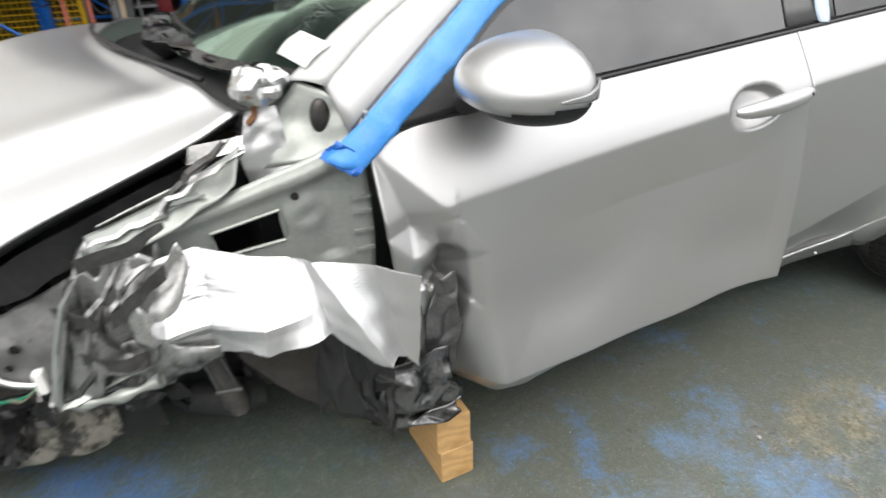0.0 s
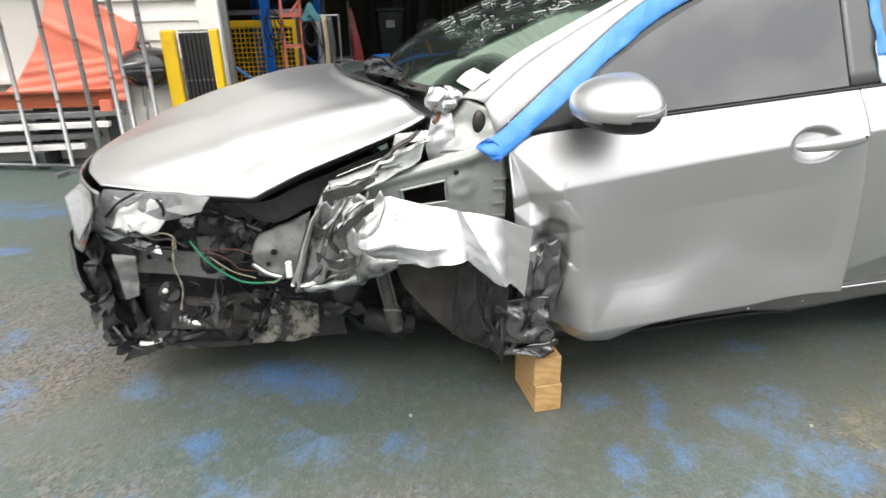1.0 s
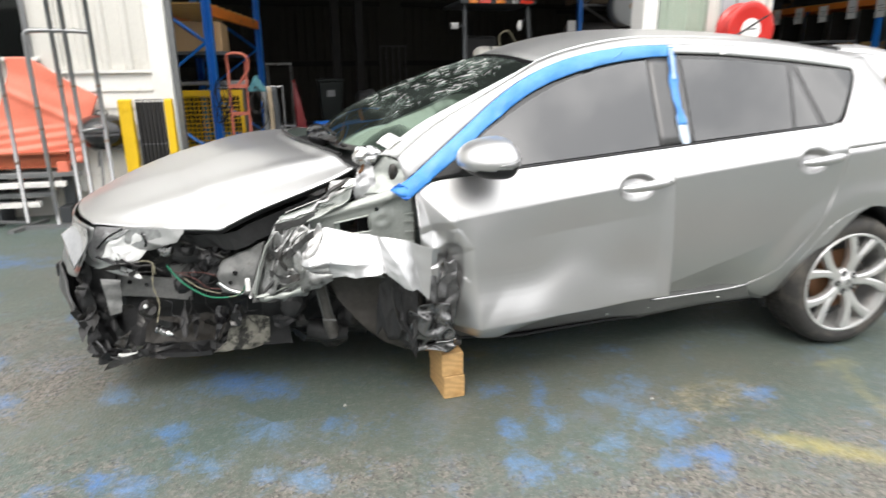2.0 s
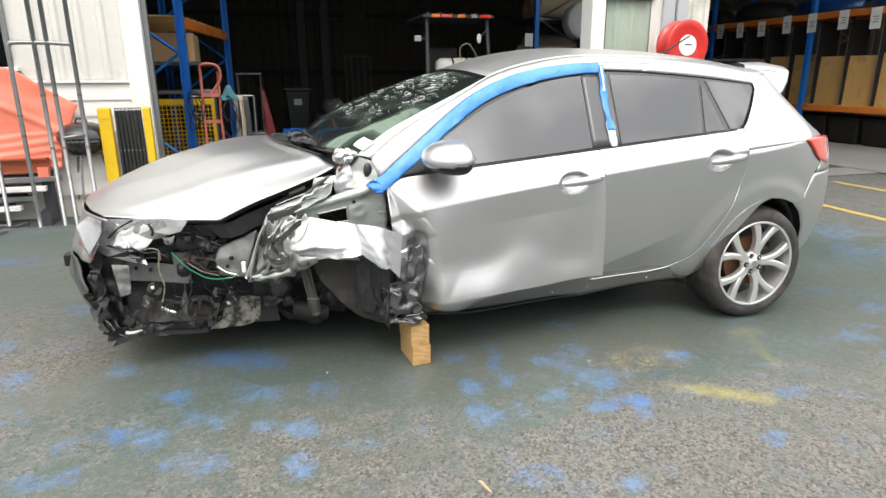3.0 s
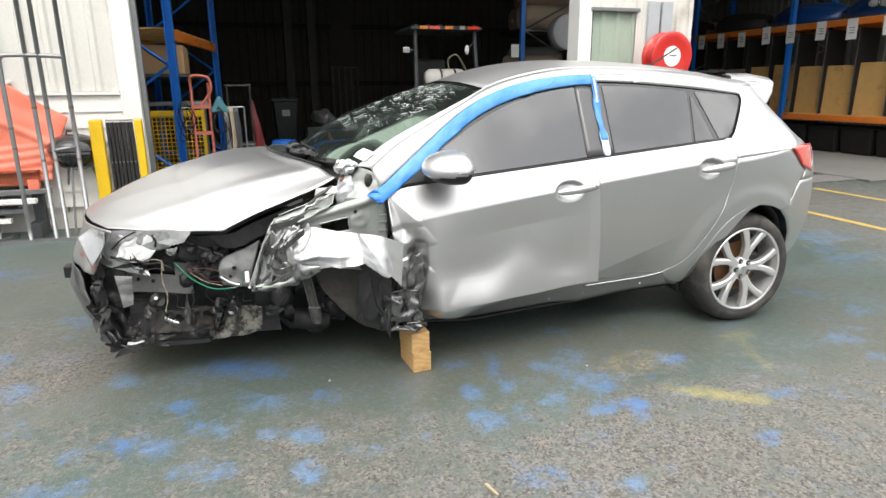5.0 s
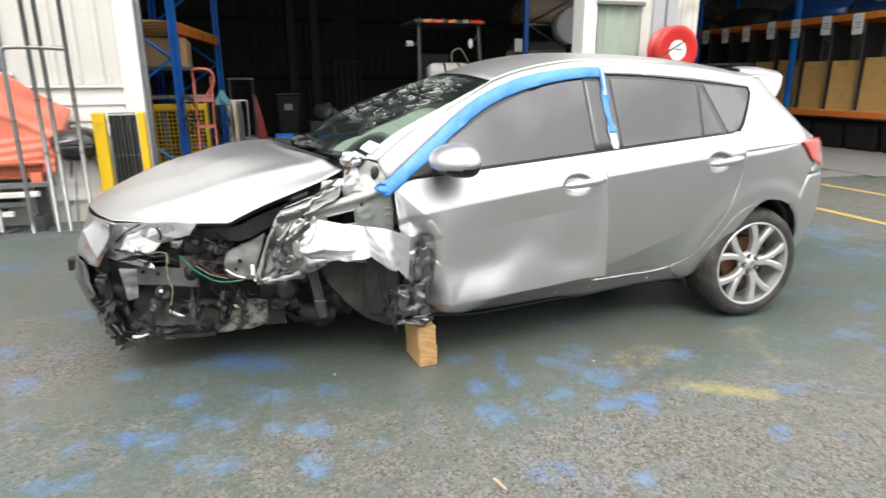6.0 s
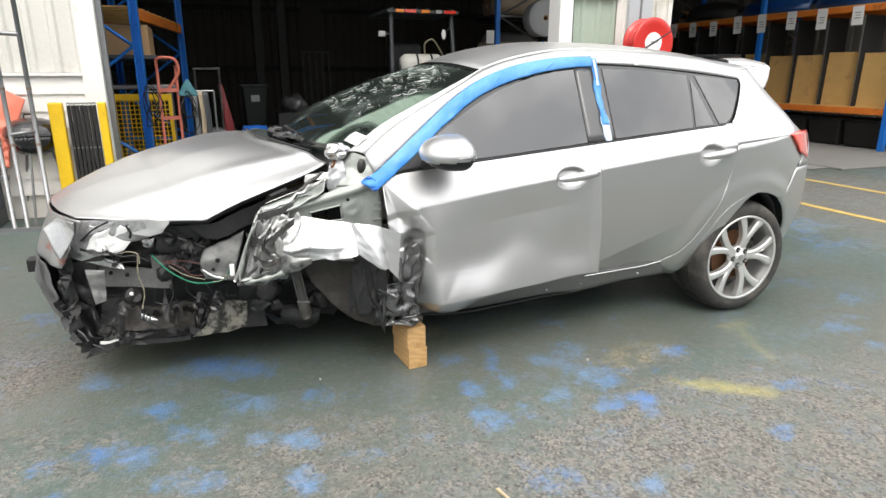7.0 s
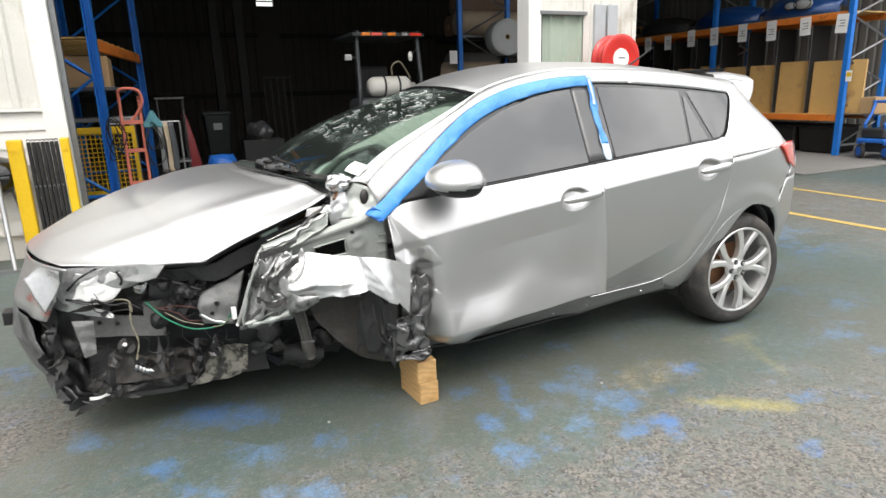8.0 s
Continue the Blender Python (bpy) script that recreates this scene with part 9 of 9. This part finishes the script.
part("lamp_body", crumple(tube(bmesh.new(), smooth_path([(-0.408, 0.19, 0.355), (-0.39, 0.187, 0.345), (-0.372, 0.185, 0.335), (-0.35, 0.18, 0.322)], 9), [0.013, 0.021, 0.013, 0.019, 0.012, 0.016, 0.008, 0.009, 0.005, 0.003], 10), 0.010, 0.018, 3), M["chrome"], fog, "bright lamp socket")
part("lamp_wire", tube(bmesh.new(), smooth_path([(-0.395, 0.22, 0.60), (-0.40, 0.20, 0.52), (-0.385, 0.19, 0.45), (-0.40, 0.185, 0.38)], 20), [0.0026 + 0.0012 * math.sin(i * 1.7) for i in range(21)], 8), M["yellow_wire"], fog, smooth=True)
part("lamp_wire", tube(bmesh.new(), smooth_path([(-0.47, 0.28, 0.60), (-0.42, 0.25, 0.605), (-0.395, 0.23, 0.595), (-0.393, 0.22, 0.56)], 20), 0.0028, 8), M["yellow_wire"], fog, smooth=True)
# wiring
cab = part("wiring_loom", tube(bmesh.new(), smooth_path([(-0.34, 0.19, 0.60), (-0.30, 0.16, 0.555), (-0.25, 0.14, 0.515), (-0.19, 0.12, 0.487), (-0.12, 0.10, 0.487), (-0.075, 0.08, 0.505), (-0.05, 0.06, 0.545)], 30), 0.0034, 8), M["green_wire"], car, "green wiring loom with a white connector", smooth=True)
part("connector", boxm((-0.052, 0.035, 0.525), (-0.034, 0.055, 0.572)), M["white_plastic"], cab, bevel=0.004)
for k, (pts, c) in enumerate((([(-0.33, 0.19, 0.58), (-0.24, 0.17, 0.545), (-0.2, 0.16, 0.51), (-0.14, 0.16, 0.50)], "red_wire"), ([(-0.30, 0.18, 0.57), (-0.22, 0.2, 0.56), (-0.15, 0.18, 0.54)], "red_wire"), ([(-0.28, 0.15, 0.56), (-0.22, 0.13, 0.52), (-0.15, 0.11, 0.50)], "yellow_wire"), ([(-0.12, 0.1, 0.49), (-0.09, 0.07, 0.50), (-0.06, 0.05, 0.53)], "yellow_wire"), ([(-0.25, 0.25, 0.62), (-0.18, 0.22, 0.60), (-0.14, 0.2, 0.56), (-0.10, 0.2, 0.60)], "black_rubber"), ([(-0.36, 0.27, 0.58), (-0.30, 0.24, 0.53), (-0.22, 0.24, 0.50), (-0.16, 0.22, 0.52)], "black_rubber"))):
    part("wire", tube(bmesh.new(), smooth_path(pts, 16), 0.002, 6), M[c], cab, smooth=True)
for k in range(16):
    bm = bmesh.new()
    c = Vector((-0.30 + 0.035 * (k % 8), 0.25 + 0.02 * (k % 3), 0.50 + 0.035 * (k % 5)))
    bmesh.ops.create_icosphere(bm, subdivisions=2, radius=0.03 + 0.004 * (k % 3), matrix=Matrix.Translation(c))
    part("bay_clutter", crumple(bm, 0.03, 0.03, k + 70), M["torn_plastic" if k % 2 else "black_plastic"], car)
# torn brackets, hoses and loose ends filling the bay
rnd = random.Random(21)
for k in range(40):
    x, z = rnd.uniform(-0.58, 0.02), rnd.choice((rnd.uniform(0.25, 0.40), rnd.uniform(0.52, 0.70), rnd.uniform(0.55, 0.70)))
    shred("bay_fragment", (x, rnd.uniform(0.24, 0.34) - (0.05 if x > -0.2 else 0.0), z), rnd.uniform(0.05, 0.13), rnd.uniform(0.008, 0.026), rnd.uniform(0, 6.28), rnd.uniform(-0.5, 0.5), k + 700, rnd.choice(("dark_shell", "torn_plastic", "black_plastic", "dark_shell", "gloss_black", "dirty_steel")), 0.018, 0.03)
for k in range(12):
    x, z = rnd.uniform(-0.52, -0.05), rnd.uniform(0.40, 0.68)
    p = Vector((x, rnd.uniform(0.2, 0.27), z))
    pts = [p]
    for i in range(4):
        p = p + Vector((rnd.uniform(-0.02, 0.06), rnd.uniform(-0.02, 0.02), rnd.uniform(-0.06, 0.03)))
        pts.append(p)
    part("wire", tube(bmesh.new(), smooth_path(pts, 16), rnd.choice((0.0015, 0.002, 0.004)), 6), M[rnd.choice(("black_rubber", "black_rubber", "dark_shell", "gloss_black"))], cab, smooth=True)
for k in range(14):
    x, z = rnd.uniform(-0.02, 0.34), rnd.uniform(0.24, 0.48)
    shred("bay_fragment", (x, rnd.uniform(0.22, 0.30), z), rnd.uniform(0.06, 0.14), rnd.uniform(0.012, 0.03), rnd.uniform(0, 6.28), rnd.uniform(-0.5, 0.5), k + 800, rnd.choice(("dark_shell", "black_plastic", "torn_plastic")), 0.02, 0.035)
# pale dirty liner sheet low behind the bumper
part("splash_sheet", sheet([(-0.23, 0.27, 0.19), (-0.10, 0.25, 0.205), (0.0, 0.24, 0.225)], [(-0.145, 0.25, 0.335), (-0.08, 0.24, 0.35), (0.01, 0.23, 0.345)], [(-0.23, 0.27, 0.19), (-0.17, 0.255, 0.24), (-0.145, 0.25, 0.335)], [(0.0, 0.24, 0.225), (0.01, 0.23, 0.345)], 34, 26, 0.026, 0.045, 13), M["undertray"], car, "pale dirt-blotched splash sheet", smooth=True, thick=0.004)
part("splash_sheet", sheet([(-0.02, 0.25, 0.215), (0.09, 0.27, 0.20)], [(-0.02, 0.24, 0.50), (0.06, 0.25, 0.50)], [(-0.02, 0.25, 0.215), (-0.02, 0.24, 0.50)], [(0.09, 0.27, 0.20), (0.06, 0.25, 0.50)], 12, 18, 0.02, 0.09, 3), M["black_plastic"], car, thick=0.004)
part("undertray", sheet([(-0.48, 0.32, 0.18), (-0.24, 0.31, 0.178)], [(-0.48, 0.55, 0.19), (-0.20, 0.55, 0.19)], [(-0.48, 0.32, 0.18), (-0.48, 0.55, 0.19)], [(-0.24, 0.31, 0.178), (-0.20, 0.55, 0.19)], 16, 8, 0.012, 0.1, 3), M["torn_plastic"], car, thick=0.02)
part("bay_shelf", sheet([(-0.50, 0.36, 0.225), (-0.20, 0.33, 0.215)], [(-0.50, 0.44, 0.31), (-0.16, 0.42, 0.31)], [(-0.50, 0.36, 0.225), (-0.50, 0.44, 0.31)], [(-0.20, 0.33, 0.215), (-0.16, 0.42, 0.31)], 24, 12, 0.03, 0.06, 5), M["liner"], car, "brown dusty shelf in the bay", thick=0.006)

# paper lying on the foot of the glass
slip = coons([(0.470, 0.230, 1.022), (0.505, 0.150, 1.004)], [(0.522, 0.241, 1.060), (0.562, 0.163, 1.042)], [(0.470, 0.230, 1.022), (0.522, 0.241, 1.060)], [(0.505, 0.150, 1.004), (0.562, 0.163, 1.042)], 8, 8)
for j in range(9):
    slip[j, :, 2] += 0.004 * math.sin(j * 0.5) + 0.003
ob = obj("paper_slip", grid_bm(slip), M["paper"], smooth=True, thick=0.001)
tagged(ob, "white paper slip lying at the windscreen's foot", "paper")

# ---- tape ----
tape = thing("masking_tape", (0.6, 0.1, 0.9), "strip of blue masking tape along the door frame", "tape", "masking tape")
up_e = line([(0.495, 0.868), (0.60, 0.930), (0.71, 1.012), (0.83, 1.102), (0.95, 1.190), (1.08, 1.266), (1.23, 1.325), (1.38, 1.360), (1.55, 1.381), (1.71, 1.386)], 90)
lo_e = line([(0.56, 0.838), (0.66, 0.905), (0.775, 0.985), (0.90, 1.085), (1.08, 1.200), (1.25, 1.268), (1.42, 1.310), (1.60, 1.335), (1.70, 1.340)], 90)
tg = np.zeros((9, 91, 3))
for j in range(9):
    for i in range(91):
        x, z = (1 - j / 8) * lo_e[i] + j / 8 * up_e[i]
        y = side_y(x, z) - 0.010 - 0.006 * math.sin(math.pi * j / 8) + 0.004 * noise.noise(Vector((x * 20, z * 26, 1))) + 0.003 * noise.noise(Vector((x * 60, z * 30, 2))) - 0.010 * max(0.0, 1 - 9 * abs((x * 3.1 - z * 1.3) % 1.0 - 0.5)) * (1 - j / 9)
        if i < 8:
            y -= 0.008 + 0.010 * (8 - i) / 8
        tg[j, i] = (x, y, z)
part("strip", grid_bm(tg), M["tape"], tape, smooth=True, thick=0.0015)
end = np.zeros((7, 9, 3))
for j in range(7):
    for i in range(9):
        x, z = (1 - j / 6) * np.array((0.548, 0.832)) + j / 6 * np.array((0.492, 0.870)) + np.array((0.034, 0.026)) * (i / 8)
        end[j, i] = (x, side_y(x, z) - 0.026 - 0.008 * math.sin(i * 0.7 + j * 0.5) - 0.004 * (j % 2), z)
part("folded_end", grid_bm(end), M["tape_dark"], tape, "darker doubled end", thick=0.0015)
for u in (0.30, 0.42, 0.58, 0.80):
    k = int(u * 90)
    c0, c1 = Vector(tg[1, k]), Vector(tg[7, min(90, k + 5)])
    part("wrinkle", tube(bmesh.new(), [c0.lerp(c1, f) + Vector((0, -0.002 - 0.002 * math.sin(math.pi * f), 0)) for f in np.linspace(0, 1, 8)], [0.0005 + 0.0022 * math.sin(math.pi * f) for f in np.linspace(0, 1, 8)], 6), M["tape"], tape, smooth=True)
tape2 = thing("masking_tape", (1.7, 0.1, 1.0), "loose strip of blue masking tape on the door pillar", "tape", "masking tape")
for z0, z1, c, half, lift in ((0.995, 1.11, "tape_pale", 0.019, 0.0), (1.07, 1.378, "tape", 0.017, 0.002), (1.25, 1.372, "tape_pale", 0.006, 0.006)):
    g = np.zeros((31, 6, 3))
    for j in range(31):
        z = z0 + (z1 - z0) * j / 30
        for i in range(6):
            w = half * (1 + 0.18 * math.sin(z * 37) + 0.12 * math.sin(z * 81 + 1))
            x = 1.722 - 0.010 * math.sin((z - 1.0) / 0.38 * math.pi) + (i / 5 - 0.5) * 2 * w
            g[j, i] = (x, side_y(x, z) - 0.007 - lift - 0.005 * math.sin(i * 1.3 + z * 30), z)
    part("strip", grid_bm(g), M[c], tape2, smooth=True, thick=0.0015)

# ---- timber blocks under the sill ----
for z, tw, dx in ((0.0, 5, 0.003), (0.101, 4, -0.002)):
    b3 = thing("timber_block", (0.71 + dx, 0.13, z), "pine timber offcut propping up the car", "block", "timber props")
    mt = Matrix.Translation((0.712 + dx, 0.107, z)) @ Matrix.Rotation(radians(tw), 4, "Z")
    bm = boxm((-0.045, -0.10, 0.0), (0.045, 0.10, 0.10))
    ob = part("offcut", bm, M["timber"], b3, bevel=0.004)
    ob.matrix_world = mt
bm = bmesh.new()
box(bm, (0.665, 0.07, 0.203), (0.77, 0.25, 0.228))
part("jacking_rail", bm, M["dirty_steel"], car, bevel=0.006)

# ---- small litter on the ground ----
rnd = random.Random(5)
ob = obj("wood_sliver", crumple(boxm((-0.035, -0.005, 0.001), (0.035, 0.005, 0.008), Matrix.Translation((0.70, -0.94, 0)) @ Matrix.Rotation(radians(105), 4, "Z")), 0.004, 0.02, 3), M["twig"])
tagged(ob, "dry wood sliver lying on the asphalt", "wood sliver")
for x, y in ((1.06, 0.02), (0.28, 0.05), (2.6, -0.85), (1.5, -0.2)):
    bm = bmesh.new()
    bmesh.ops.create_icosphere(bm, subdivisions=1, radius=rnd.uniform(0.002, 0.004), matrix=Matrix.Translation((x, y, 0.004)))
    ob = obj("stone_chip", crumple(bm, 0.006, 0.02, 3), M["stone"])
    tagged(ob, "pale stone chip on the asphalt", "stone", "stone chips")
